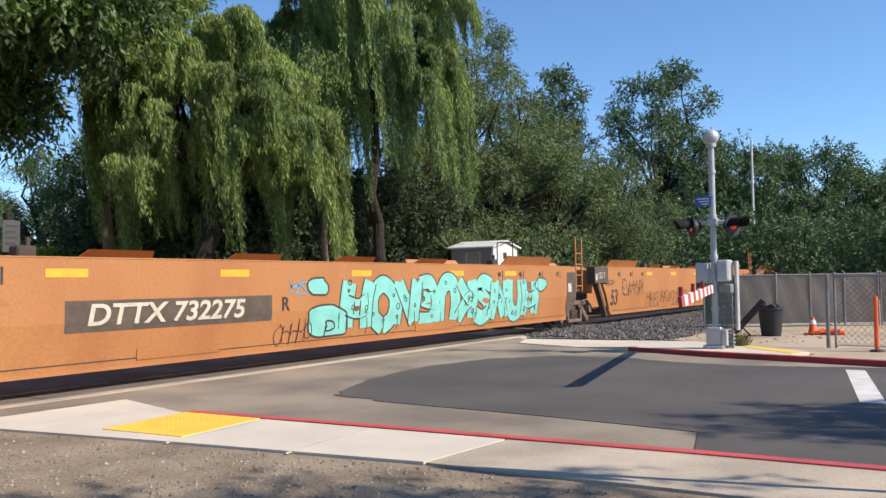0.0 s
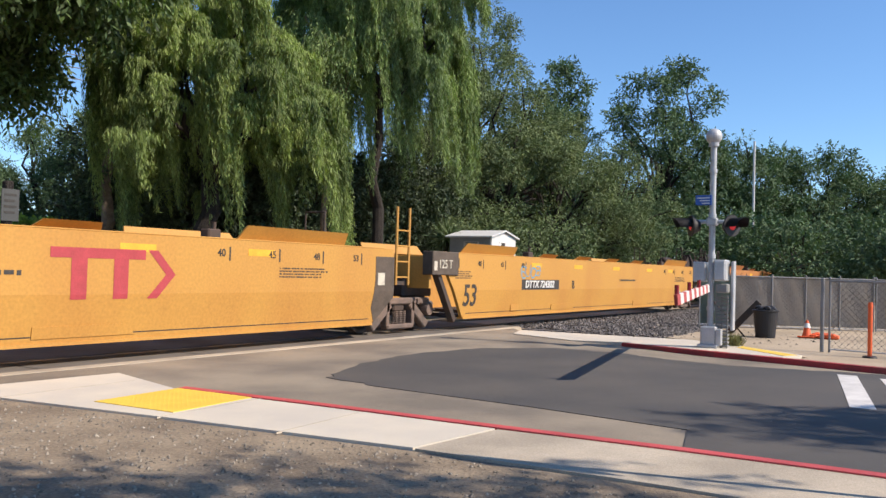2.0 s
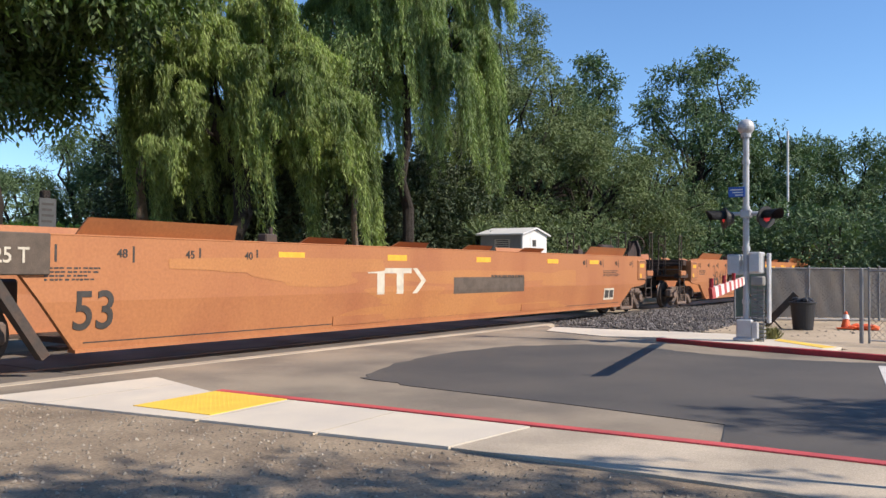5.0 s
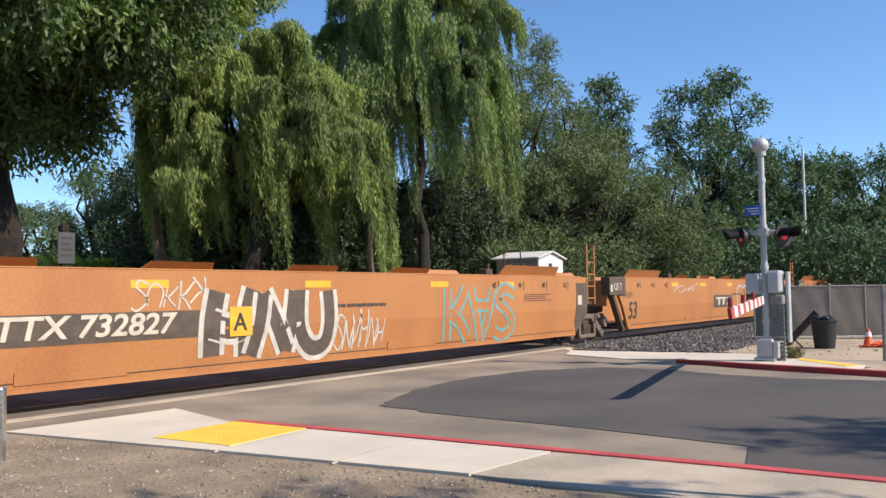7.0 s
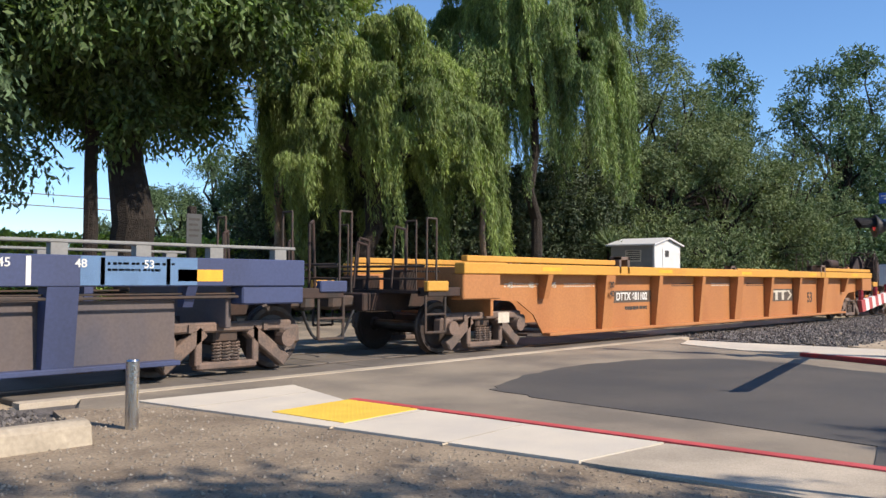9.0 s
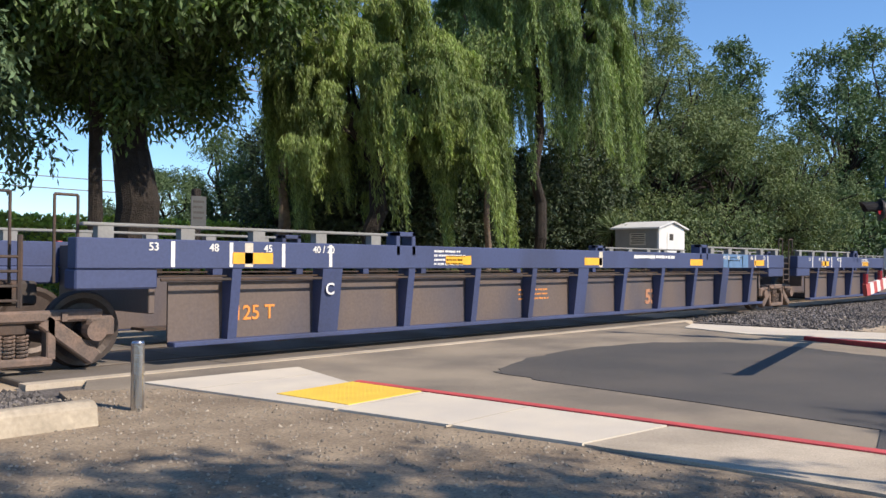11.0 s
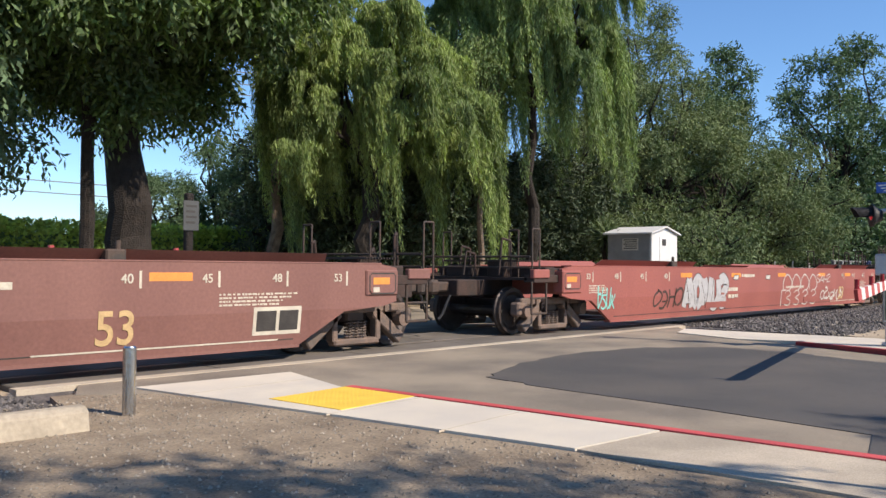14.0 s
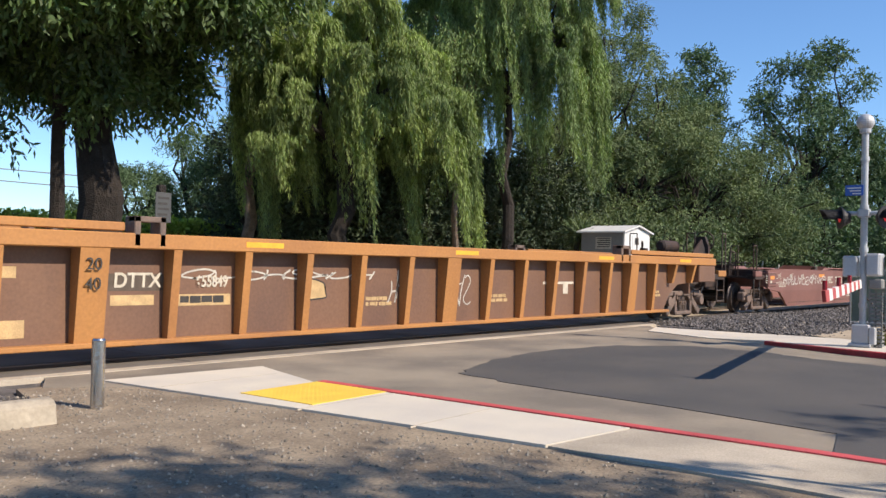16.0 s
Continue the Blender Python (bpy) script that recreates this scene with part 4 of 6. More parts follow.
        rail_loop(unit, b1 + 0.5, 0.6, 1.0, tall, 0.5, M_STEEL_DARK)
        add_truck(unit, L)
    if rear == "C":
        coupler_end(unit, b0, -1, paint, tall, 2.05)
        if rear_brake and not red_type:
            brake_gear(unit, b0 - 0.1, -1)
        bm = bmesh.new()
        box(bm, b0 - 0.01, b0 + 0.62, -SIDE - 0.03, -SIDE + 0.2, low_end + 0.04, 1.52 + dz, 0.02)
        part("end_box", bm, paint, unit)
        bm = bmesh.new()
        box(bm, b0 - 0.3, b0 - 0.0, -SIDE + 0.15, SIDE - 0.15, 1.38 + dz, 1.58 + dz, 0.02)
        box(bm, b0 - 0.05, b0 + 1.2, -SIDE + 0.3, SIDE - 0.3, 1.5 + dz, 1.56 + dz, 0.02)
        part("end_beam", bm, M_END, unit)
        add_truck(unit, b0 + 0.3)
    if front == "C":
        coupler_end(unit, b1, 1, paint, tall, 2.05)
        bm = bmesh.new()
        box(bm, b1 - 0.62, b1 + 0.01, -SIDE - 0.03, -SIDE + 0.2, low_end + 0.09, 1.52 + dz, 0.02)
        part("end_box", bm, paint, unit)
        bm = bmesh.new()
        box(bm, b1, b1 + 0.3, -SIDE + 0.15, SIDE - 0.15, 1.38 + dz, 1.58 + dz, 0.02)
        box(bm, b1 - 1.2, b1 + 0.05, -SIDE + 0.3, SIDE - 0.3, 1.5 + dz, 1.56 + dz, 0.02)
        part("end_beam", bm, M_END, unit)
        if brake and not red_type:
            brake_gear(unit, b1 + 0.1, 1)
        add_truck(unit, b1 - 0.4)
        # the sill's dark stencil window
        xa, xb, za, zb = (b1 - 2.9, b1 - 2.25, 0.45, 0.75) if not red_type else (b1 - 2.5, b1 - 1.75, 0.36, 0.72)
        bm = bmesh.new()
        blob(bm, [(xa, za), (xb, za), (xb, zb), (xa, zb)], face, 0.003, kink)
        part("stencil_frame", bm, M_CREAM, unit)
        for u0, u1 in ((xa + 0.05, (xa + xb) / 2 - 0.025), ((xa + xb) / 2 + 0.025, xb - 0.05)):
            bm = bmesh.new()
            blob(bm, [(u0, za + 0.05), (u1, za + 0.05), (u1, zb - 0.05), (u0, zb - 0.05)], face, 0.006, kink)
            part("stencil_window", bm, M_INK, unit)
    bm = bmesh.new()                      # thin dark line above the sill
    ribbon(bm, [(lo[-1][0] + 0.1, sill + 0.085), (hi[0][0] - 0.1, sill + 0.085)], 0.014, face, 0.003)
    part("sill_line", bm, M_INK, unit)
    for e, xa in ((rear, b0), (front, b1 - 0.61)):
        if e == "C":                      # framed cover with amber stickers on the end box
            za, zb = low_end + 0.12, 1.47 + dz
            bm = bmesh.new()
            loop = [(xa + 0.05, za + 0.04), (xa + 0.09, za), (xa + 0.52, za), (xa + 0.56, za + 0.04), (xa + 0.56, zb - 0.04), (xa + 0.52, zb), (xa + 0.09, zb), (xa + 0.05, zb - 0.04), (xa + 0.05, za + 0.04), (xa + 0.09, za)]
            ribbon(bm, loop, 0.02, lambda z: -SIDE - 0.03, 0.004)
            part("cover_seam", bm, M_INK, unit)
            patch(unit, xa + 0.12, xa + 0.44, zb - 0.16, zb - 0.06, M_ORANGE_PATCH if red_type else M_FRESH, -SIDE - 0.03, name="sticker")
            patch(unit, xa + 0.12, xa + 0.24, za + 0.02, za + (0.09 if red_type else 0.15), M_CREAM if red_type else M_FRESH, -SIDE - 0.03, name="sticker")
    # lift pockets along the lower edge
    for u in (0.3, 0.62):
        x = b0 + (b1 - b0) * u
        bm = bmesh.new()
        plate(bm, [(x, 0.33), (x, 0.47), (x + 1.25, 0.47), (x + 1.4, 0.33)], -SIDE - 0.012, 0.03, kink)
        part("sill_pocket", bm, paint, unit)
    # stencilled markings
    mark = M_CREAM if red_type else M_INK
    for i, t in enumerate(("53", "48", "45", "40")):
        for base, sg in ((b0 + 1.0, 1), (b1 - 1.0, -1)):
            x = base + sg * i * 1.02
            words(t, 0.15, mark, unit, x - 0.2, -SIDE - 0.003, 1.36 + dz)
            patch(unit, x + 0.02, x + 0.05, 1.30 + dz, 1.50 + dz, mark)
    words("53", 0.64 if not red_type else 0.54, mark if not red_type else M_BROWN_SPRAY, unit, (b0 + (2.5 if rear == "C" else 1.25)) if not red_type else b1 - 4.55, -SIDE - 0.006, 0.52 if not red_type else 0.36, wide=0.9, face=face)
    if red_type:
        bm = bmesh.new()
        ribbon(bm, [(b1 - 5.2, 0.29), (b1 - 2.1, 0.29)], 0.018, face)
        part("thin_line", bm, M_CREAM, unit)
    bars(unit, b0 + 0.9, 1.24 + dz, 0.7, 4, mark, int(L * 10))
    bars(unit, b1 - 3.0, 1.22 + dz, 1.2, 4, mark, int(L * 10) + 1)
    bars(unit, b0 + (b1 - b0) * 0.55, 1.12 + dz, 1.5, 1, mark, int(L * 10) + 2, h=0.06)
    for u in (0.235, 0.37, 0.52, 0.68, 0.80):
        patch(unit, b0 + (b1 - b0) * u, b0 + (b1 - b0) * u + 0.55, 1.38 + dz, 1.48 + dz, M_ORANGE_PATCH if red_type else M_FRESH)
    unit["o"] = o_rear
    trains.append((unit, o_rear))
    return unit


def ribbed_unit(L, front, rear, chord, sheet, rib, o_rear, label, group, blue=False, spacing=2.03, tall=2.2, wide_at=3, half=0.075):
    """A well unit with outside posts: deep top chord, recessed sheets, posts, sloped ends."""
    unit = empty("well_car", label, "well car", group)
    top, c0 = (1.49, 1.15) if blue else (1.52, 1.34)
    sill = 0.25
    b0 = (2.0 if blue else 1.6) if rear == "C" else 0.5
    b1 = L - ((1.2 if blue else 1.6) if front == "C" else 0.5)
    for s in (-1, 1):
        bm = bmesh.new()
        box(bm, b0, b1, min(s * SIDE, s * (SIDE - 0.22)), max(s * SIDE, s * (SIDE - 0.22)), c0, top, 0.012)
        part("top_chord", bm, chord, unit)
        bm = bmesh.new()
        st = c0 - (0.16 if blue else 0.0)
        cut = 2.45 if not blue else 1.75
        e0, e1 = (cut if rear == "C" else 1.2), (cut if front == "C" else 1.2)
        out = [(b0 + e0, sill), (b1 - e1, sill), (b1 - e1 + 0.3, 0.62), (b1 - e1 + 0.75, 0.86), (b1 - 0.6, 0.92), (b1 - 0.6, st), (b0 + 0.6, st), (b0 + 0.6, 0.92), (b0 + e0 - 0.75, 0.86), (b0 + e0 - 0.3, 0.62)]
        if blue:                          # the sheets end upright before the trucks
            out = [(b0 + e0, sill), (b1 - e1, sill), (b1 - e1, st), (b0 + e0, st)]
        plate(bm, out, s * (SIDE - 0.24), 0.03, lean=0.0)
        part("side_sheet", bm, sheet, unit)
        bm = bmesh.new()
        box(bm, b0 + e0, b1 - e1, min(s * (SIDE - 0.26), s * (SIDE - 0.08)), max(s * (SIDE - 0.26), s * (SIDE - 0.08)), sill - 0.03, sill + 0.03, 0.01)
        part("bottom_sill", bm, rib, unit)
    xm, k = (b0 + b1) / 2, int(((b1 - b0) / 2 - 1.0) / spacing)
    for s in (-1, 1):
        for i in range(-k, k + 1):
            x = xm + i * spacing
            wide = 0.17 if i in (0, wide_at, -wide_at) else half
            low = sill if b0 + e0 < x < b1 - e1 else 0.90
            bm = bmesh.new()
            ya, yb, yc = s * (SIDE - 0.24), s * (SIDE - 0.01), s * (SIDE - 0.12)
            q = [bm.verts.new(v) for v in ((x - wide, ya, low), (x + wide, ya, low), (x + wide, yc, low), (x - wide, yc, low),
                                           (x - wide, ya, c0), (x + wide, ya, c0), (x + wide, yb, c0), (x - wide, yb, c0))]
            for f in ((0, 1, 2, 3), (4, 5, 6, 7), (0, 1, 5, 4), (1, 2, 6, 5), (2, 3, 7, 6), (3, 0, 4, 7)):
                bm.faces.new([q[j] for j in f])
            bmesh.ops.recalc_face_normals(bm, faces=bm.faces)
            part("post", bm, rib, unit)
    if blue:
        for s in (-1, 1):
            bm = bmesh.new()
            pipe(bm, [(b0 + 1, s * (SIDE - 0.05), 1.02), (b1 - 1, s * (SIDE - 0.05), 1.02)], 0.018, 6)
            pipe(bm, [(b0 + 1, s * (SIDE - 0.12), 1.06), (b1 - 1, s * (SIDE - 0.12), 1.06)], 0.014, 6)
            part("conduit", bm, M_STEEL_DARK, unit)
    bm = bmesh.new()
    for s in (-1, 1):
        box(bm, b0 + 2, b1 - 2, min(s * 0.85, s * 1.24), max(s * 0.85, s * 1.24), sill - 0.02, sill + 0.02)
    for i in range(9):
        x = b0 + 2 + (b1 - b0 - 4) * (i + 0.5) / 9
        box(bm, x - 0.09, x + 0.09, -1.24, 1.24, sill - 0.06, sill + 0.02)
    part("well_floor", bm, M_STEEL_DARK, unit)
    for xa, sg in ((b0 + 1.0, 1), (b1 - 1.0, -1)):
        bm = bmesh.new()
        box(bm, xa - 0.04, xa + 0.04, -1.25, 1.25, 0.62, top - 0.05, 0.01)
        part("bulkhead", bm, sheet, unit)
    # guide rails above the chord near the ends, and mid lock castings
    for a, b in ((b0 + 0.1, b0 + 4.6), (b1 - 4.4, b1 - 0.1)):
        for s in (-1, 1):
            bm = bmesh.new()
            y = s * (SIDE - 0.12)
            if blue:
                box(bm, a, b, y - 0.05, y + 0.05, top + 0.13, top + 0.17, 0.01)
                for i in range(5):
                    x = a + 0.25 + (b - a - 0.5) * i / 4
                    box(bm, x - 0.09, x + 0.09, y - 0.06, y + 0.06, top, top + 0.13)
            else:
                box(bm, a, b, y - 0.09, y + 0.05, top + 0.02, top + 0.12, 0.012)
            part("guide_rail", bm, chord if not blue else M_SHED, unit)
    for x in (b0 + 4.9, b1 - 4.7):
        for s in (-1, 1):
            bm = bmesh.new()
            y = s * (SIDE - 0.1)
            box(bm, x - 0.2, x - 0.12, y - 0.1, y + 0.13, top - 0.15, top + 0.2, 0.01)
            box(bm, x + 0.12, x + 0.2, y - 0.1, y + 0.13, top - 0.15, top + 0.2, 0.01)
            box(bm, x - 0.2, x + 0.2, y - 0.1, y + 0.05, top + 0.13, top + 0.2, 0.01)
            part("lock_casting", bm, M_TRUCK if not blue else P_BLUE, unit)
    # end structure
    for s, e, b in ((-1, rear, b0), (1, front, b1)):
        xa, xb = sorted((b, b - s * 0.95))
        for ya, yb in ((-SIDE + 0.02, -SIDE + 0.3), (SIDE - 0.3, SIDE - 0.02)):
            bm = bmesh.new()
            box(bm, xa, xb, ya, yb, 0.92, c0, 0.02)
            part("end_box", bm, sheet if not blue else chord, unit)
        if e == "C":
            coupler_end(unit, b, s, chord if not blue else P_BLUE, tall, b0 if s < 0 else L - b1)
            add_truck(unit, (2.1 if blue else 2.6) if s < 0 else L - (2.1 if blue else 2.6))
            if s > 0 and not blue:
                brake_gear(unit, b - 0.1, 1)
        else:
            bm = bmesh.new()
            xa, xb = sorted((b, b + s * 0.75))
            box(bm, xa, xb, -0.5, 0.5, 0.72, 1.0, 0.03)
            part("end_frame", bm, M_STEEL_DARK, unit)
            rail_loop(unit, b + s * 0.15, -1.3, 1.0, 1.95, 0.25, M_STEEL_DARK, "x")
            if s > 0:
                ladder(unit, b + 0.05, -SIDE + 0.05, 0.75, 1.5, 0.4, M_STEEL_DARK, 4)
                add_truck(unit, L)
    # amber reflectors along the chord
    for u in (0.1, 0.3, 0.5, 0.72, 0.9):
        x = b0 + (b1 - b0) * u
        patch(unit, x, x + 0.6, c0 + 0.06, top - 0.05 if not blue else c0 + 0.2, M_FRESH)
    unit["o"] = o_rear
    trains.append((unit, o_rear))
    return unit


trains = []

CAR_A, CAR_B, CAR_C, CAR_D = "orange three-unit well car", "yellow three-unit well car", "rust-orange three-unit well car", "blue three-unit well car"
u1 = smooth_unit(21.7, "C", "A", P_ORANGE, 41.5, "faded orange smooth-sided well car unit on the rails", CAR_A)
u2 = smooth_unit(19.9, "A", "A", P_ORANGE, 21.6, "faded orange middle well car unit with dark scrawled tags", CAR_A)
u3 = smooth_unit(21.9, "A", "C", P_ORANGE, -0.3, "faded orange well car unit with cyan bubble graffiti", CAR_A, ro=1.45)
u4 = smooth_unit(21.8, "C", "A", P_YELLOW, -22.1, "ochre yellow smooth-sided well car unit with a number panel", CAR_B, brake=True, fo=2.6)
u5 = smooth_unit(19.6, "A", "A", P_YELLOW, -41.7, "ochre yellow middle well car unit with a red emblem", CAR_B)
u6 = smooth_unit(21.6, "A", "C", P_RUSTY, -63.3, "rust-orange well car unit with black scrawls and pale blue patches", CAR_B, rear_brake=False)
u7 = smooth_unit(21.7, "C", "A", P_RUSTY, -85.0, "rust-orange smooth-sided well car unit with a dark stencil window", CAR_C, brake=True)
u8 = smooth_unit(20.1, "A", "A", P_ORANGE, -105.1, "faded orange middle well car unit with a dark emblem panel", CAR_C)
u9 = smooth_unit(22.7, "A", "C", P_ORANGE, -127.8, "faded orange well car unit with white and teal graffiti", CAR_C)
u10 = ribbed_unit(24.2, "C", "C", P_CHORD, P_RIB, P_RIB, -151.6, "orange ribbed single well car with an amber top chord", "single well cars")
u11 = ribbed_unit(20.2, "C", "A", P_BLUE, P_BLUE_GREY, P_BLUE, -172.2, "blue ribbed well car unit with grimy panels", CAR_D, blue=True, spacing=1.52, wide_at=4, half=0.065)
u12 = ribbed_unit(20.2, "A", "A", P_BLUE, P_BLUE_GREY, P_BLUE, -192.4, "blue ribbed middle well car unit with grimy panels", CAR_D, blue=True, spacing=1.52, wide_at=4, half=0.065)
u13 = ribbed_unit(22.6, "A", "C", P_BLUE, P_BLUE_GREY, P_BLUE, -215.0, "blue ribbed well car unit with large white number", CAR_D, blue=True, spacing=1.52, wide_at=4, half=0.065)
u14 = smooth_unit(23.4, "C", "C", P_RED, -238.4, "oxide red smooth-sided single well car with graffiti", "single well cars", red_type=True, top=1.28, tall=1.95, brake=True, fo=1.5, ro=2.2)
u15 = smooth_unit(23.7, "C", "C", P_BROWN, -262.1, "maroon-brown smooth-sided single well car with graffiti", "single well cars", red_type=True, top=1.28, tall=1.95)
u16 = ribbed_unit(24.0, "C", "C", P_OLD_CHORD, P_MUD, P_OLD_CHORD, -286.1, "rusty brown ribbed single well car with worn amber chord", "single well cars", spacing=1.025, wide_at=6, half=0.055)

# ---------------------------------------------------------------- markings and graffiti
FLAT = lambda z: -SIDE                       # an upright side
SHEET = lambda z: -SIDE + 0.24               # the recessed sheets of a ribbed car


def number_panel(unit, x0, x1, z0, z1, text, size, back=M_PLATE, ink=M_CREAM, y=-SIDE, wide=1.15):
    if back:
        bm = bmesh.new()
        blob(bm, [(x0, z0), (x1, z0), (x1, z1), (x0, z1)], lean_y if y == -SIDE else (lambda z: y), 0.003)
        part("number_panel", bm, back, unit, "dark painted number panel")
    words(text, size, ink, unit, x0 + 0.08 * (x1 - x0), y - 0.008, z0 + (z1 - z0) * 0.22, wide=wide, lean=0.18 if y == -SIDE else 0.05, bold=0.022, face=lean_y if y == -SIDE else None)


def emblem(unit, x0, x1, z0, z1, mat, z_of=lean_y):
    """A company emblem reduced to plain blocks: a long bar, stems and a chevron."""
    bm = bmesh.new()
    w, h = x1 - x0, z1 - z0
    blob(bm, [(x0, z1 - 0.2 * h), (x0 + 0.68 * w, z1 - 0.2 * h), (x0 + 0.68 * w, z1), (x0, z1)], z_of)
    for u in (0.14, 0.44):
        blob(bm, [(x0 + u * w, z0), (x0 + (u + 0.11) * w, z0), (x0 + (u + 0.11) * w, z1 - 0.2 * h), (x0 + u * w, z1 - 0.2 * h)], z_of)
    blob(bm, [(x0 + 0.70 * w, z1), (x0 + 0.78 * w, z1), (x0 + 0.93 * w, z0 + 0.5 * h), (x0 + 0.78 * w, z0), (x0 + 0.70 * w, z0), (x0 + 0.85 * w, z0 + 0.5 * h)], z_of)
    part("emblem", bm, mat, unit)


def smear(unit, x0, x1, z0, z1, mat, n, seed, z_of=lean_y):
    """Uneven painted-over patches."""
    r = random.Random(seed)
    bm = bmesh.new()
    for i in range(n):
        cx, cz = x0 + (x1 - x0) * r.random(), z0 + (z1 - z0) * r.random()
        o = letter_shape(cx, cz, (0.15 + 0.3 * r.random()) * (x1 - x0), (0.2 + 0.3 * r.random()) * (z1 - z0), 2 + r.randrange(3), r.random() * 6)
        blob(bm, [(min(max(a, x0), x1), min(max(b, z0), z1)) for a, b in o], z_of, 0.0025 + 0.0003 * i)
    part("paint_patch", bm, mat, unit)


# orange car
number_panel(u3, 6.30, 9.72, 0.72, 1.10, "DTTX 732275", 0.36, wide=1.20)
words("R", 0.3, M_INK, u3, 9.92, -SIDE - 0.006, 0.86)
tag_strokes(u3, 9.80, 10.65, 0.32, 0.72, M_BLACK_SPRAY, 5, 3, 0.02)
piece(u3, 11.45, 18.7, 0.30, 1.47, M_CYAN, M_BLACK_SPRAY, (0, 1, 2, 3, 5, 7, 4, 2, 5, 0), 5, fat=0.27, edge=0.028)
throw_up(u3, 10.62, 11.45, 0.34, 0.92, M_CYAN, M_BLACK_SPRAY, 1, 6, width=0.03)
throw_up(u3, 10.55, 11.0, 1.05, 1.38, M_CYAN, M_BLACK_SPRAY, 1, 7, holes=False, width=0.03)
throw_up(u3, 18.75, 19.2, 1.0, 1.35, M_CYAN, M_BLACK_SPRAY, 1, 8, holes=False, width=0.03)
tag_strokes(u3, 10.1, 10.5, 1.1, 1.4, M_BLUE_SPRAY, 2, 9, 0.03)
smear(u3, 2.2, 6.0, 0.9, 1.5, P_RUSTY, 4, 10)
tag_strokes(u2, 2.6, 4.4, 0.75, 1.35, M_BLACK_SPRAY, 6, 11, 0.035)
tag_strokes(u2, 4.8, 10.5, 0.35, 0.95, M_BLACK_SPRAY, 16, 12, 0.025)
smear(u1, 4, 16, 0.4, 1.4, P_RUSTY, 8, 13)
# yellow car
number_panel(u4, 4.32, 6.42, 0.84, 1.08, "DTTX 724302", 0.235, back=M_INK, ink=M_WHITE, wide=1.15)
words("B", 0.3, M_INK, u4, 7.22, -SIDE - 0.006, 0.86)
tag_strokes(u4, 4.25, 5.3, 1.12, 1.44, M_BLUE_SPRAY, 4, 21, 0.03)
patch(u4, 0.5 + 3.35, 0.5 + 3.75, 0.36, 0.5, P_YELLOW, -SIDE + 0.06, proud=0.03, name="sill_pocket")
emblem(u5, 11.95, 13.90, 0.78, 1.40, M_RED_LOGO)
throw_up(u5, 4.40, 6.05, 0.42, 1.48, None, M_PALE_BLUE, 5, 22, width=0.04)
words("C", 0.32, M_INK, u5, 6.36, -SIDE - 0.006, 0.9)
number_panel(u6, 6.32, 9.68, 0.74, 1.10, "DTTX 724302", 0.36, wide=1.18)
tag_strokes(u6, 6.5, 10.6, 1.12, 1.50, M_BLACK_SPRAY, 13, 23, 0.03)
tag_strokes(u6, 4.4, 6.3, 0.6, 1.38, M_BLACK_SPRAY, 6, 24, 0.035)
words("A", 0.3, M_INK, u6, 9.9, -SIDE - 0.006, 0.84)
throw_up(u6, 12.9, 15.2, 0.45, 1.40, None, M_PALE_BLUE, 3, 25, width=0.05)
tag_strokes(u6, 13.0, 15.3, 0.5, 1.36, M_PALE_BLUE, 6, 29, 0.05)
throw_up(u6, 16.3, 17.25, 0.55, 1.38, None, M_PALE_BLUE, 1, 26, holes=True, width=0.06)
for i, (a, b) in enumerate(((10.9, 11.3), (13.0, 13.6), (15.2, 15.7))):
    patch(u6, a, b, 1.3, 1.42, M_FRESH)
# rust-orange car
emblem(u7, 7.0, 8.8, 0.8, 1.25, M_CREAM)
smear(u7, 3, 15, 0.35, 1.4, P_ORANGE, 9, 27)
number_panel(u7, 9.6, 12.4, 0.76, 1.08, "", 0.3)
bm = bmesh.new()
blob(bm, [(8.7, 0.66), (10.75, 0.66), (10.75, 1.08), (8.7, 1.08)], lean_y, 0.003)
part("emblem_panel", bm, M_PLATE, u8, "dark faded emblem panel")
emblem(u8, 8.95, 10.55, 0.74, 1.0, M_CREAM, lambda z: lean_y(z) - 0.003)
throw_up(u8, 11.4, 17.6, 0.35, 1.50, None, M_GREY_SPRAY, 8, 31, width=0.07)
tag_strokes(u8, 12.4, 18.0, 0.5, 1.4, M_RED_LOGO, 9, 32, 0.035)
tag_strokes(u8, 5.0, 7.2, 1.2, 1.42, M_WHITE_SPRAY, 5, 33, 0.025)
number_panel(u9, 7.10, 10.55, 0.74, 1.09, "DTTX 732827", 0.36, wide=1.22)
piece(u9, 10.55, 12.95, 0.30, 1.50, M_PLATE, M_WHITE_SPRAY, (0, 2, 5), 34, fat=0.20, edge=0.08, dots=False)
tag_strokes(u9, 9.4, 10.5, 1.1, 1.5, M_WHITE_SPRAY, 5, 35, 0.025)
tag_strokes(u9, 13.0, 14.2, 0.4, 1.0, M_WHITE_SPRAY, 6, 36, 0.03)
piece(u9, 15.9, 18.5, 0.25, 1.46, P_ORANGE, M_TEAL, (7, 6, 4), 37, fat=0.13, edge=0.06, dots=False)
bm = bmesh.new()
blob(bm, [(10.9, 0.72), (11.3, 0.72), (11.3, 1.12), (10.9, 1.12)], FLAT, 0.009)
part("letter_panel", bm, M_FRESH, u9)
words("A", 0.34, M_INK, u9, 10.97, -SIDE - 0.013, 0.80)
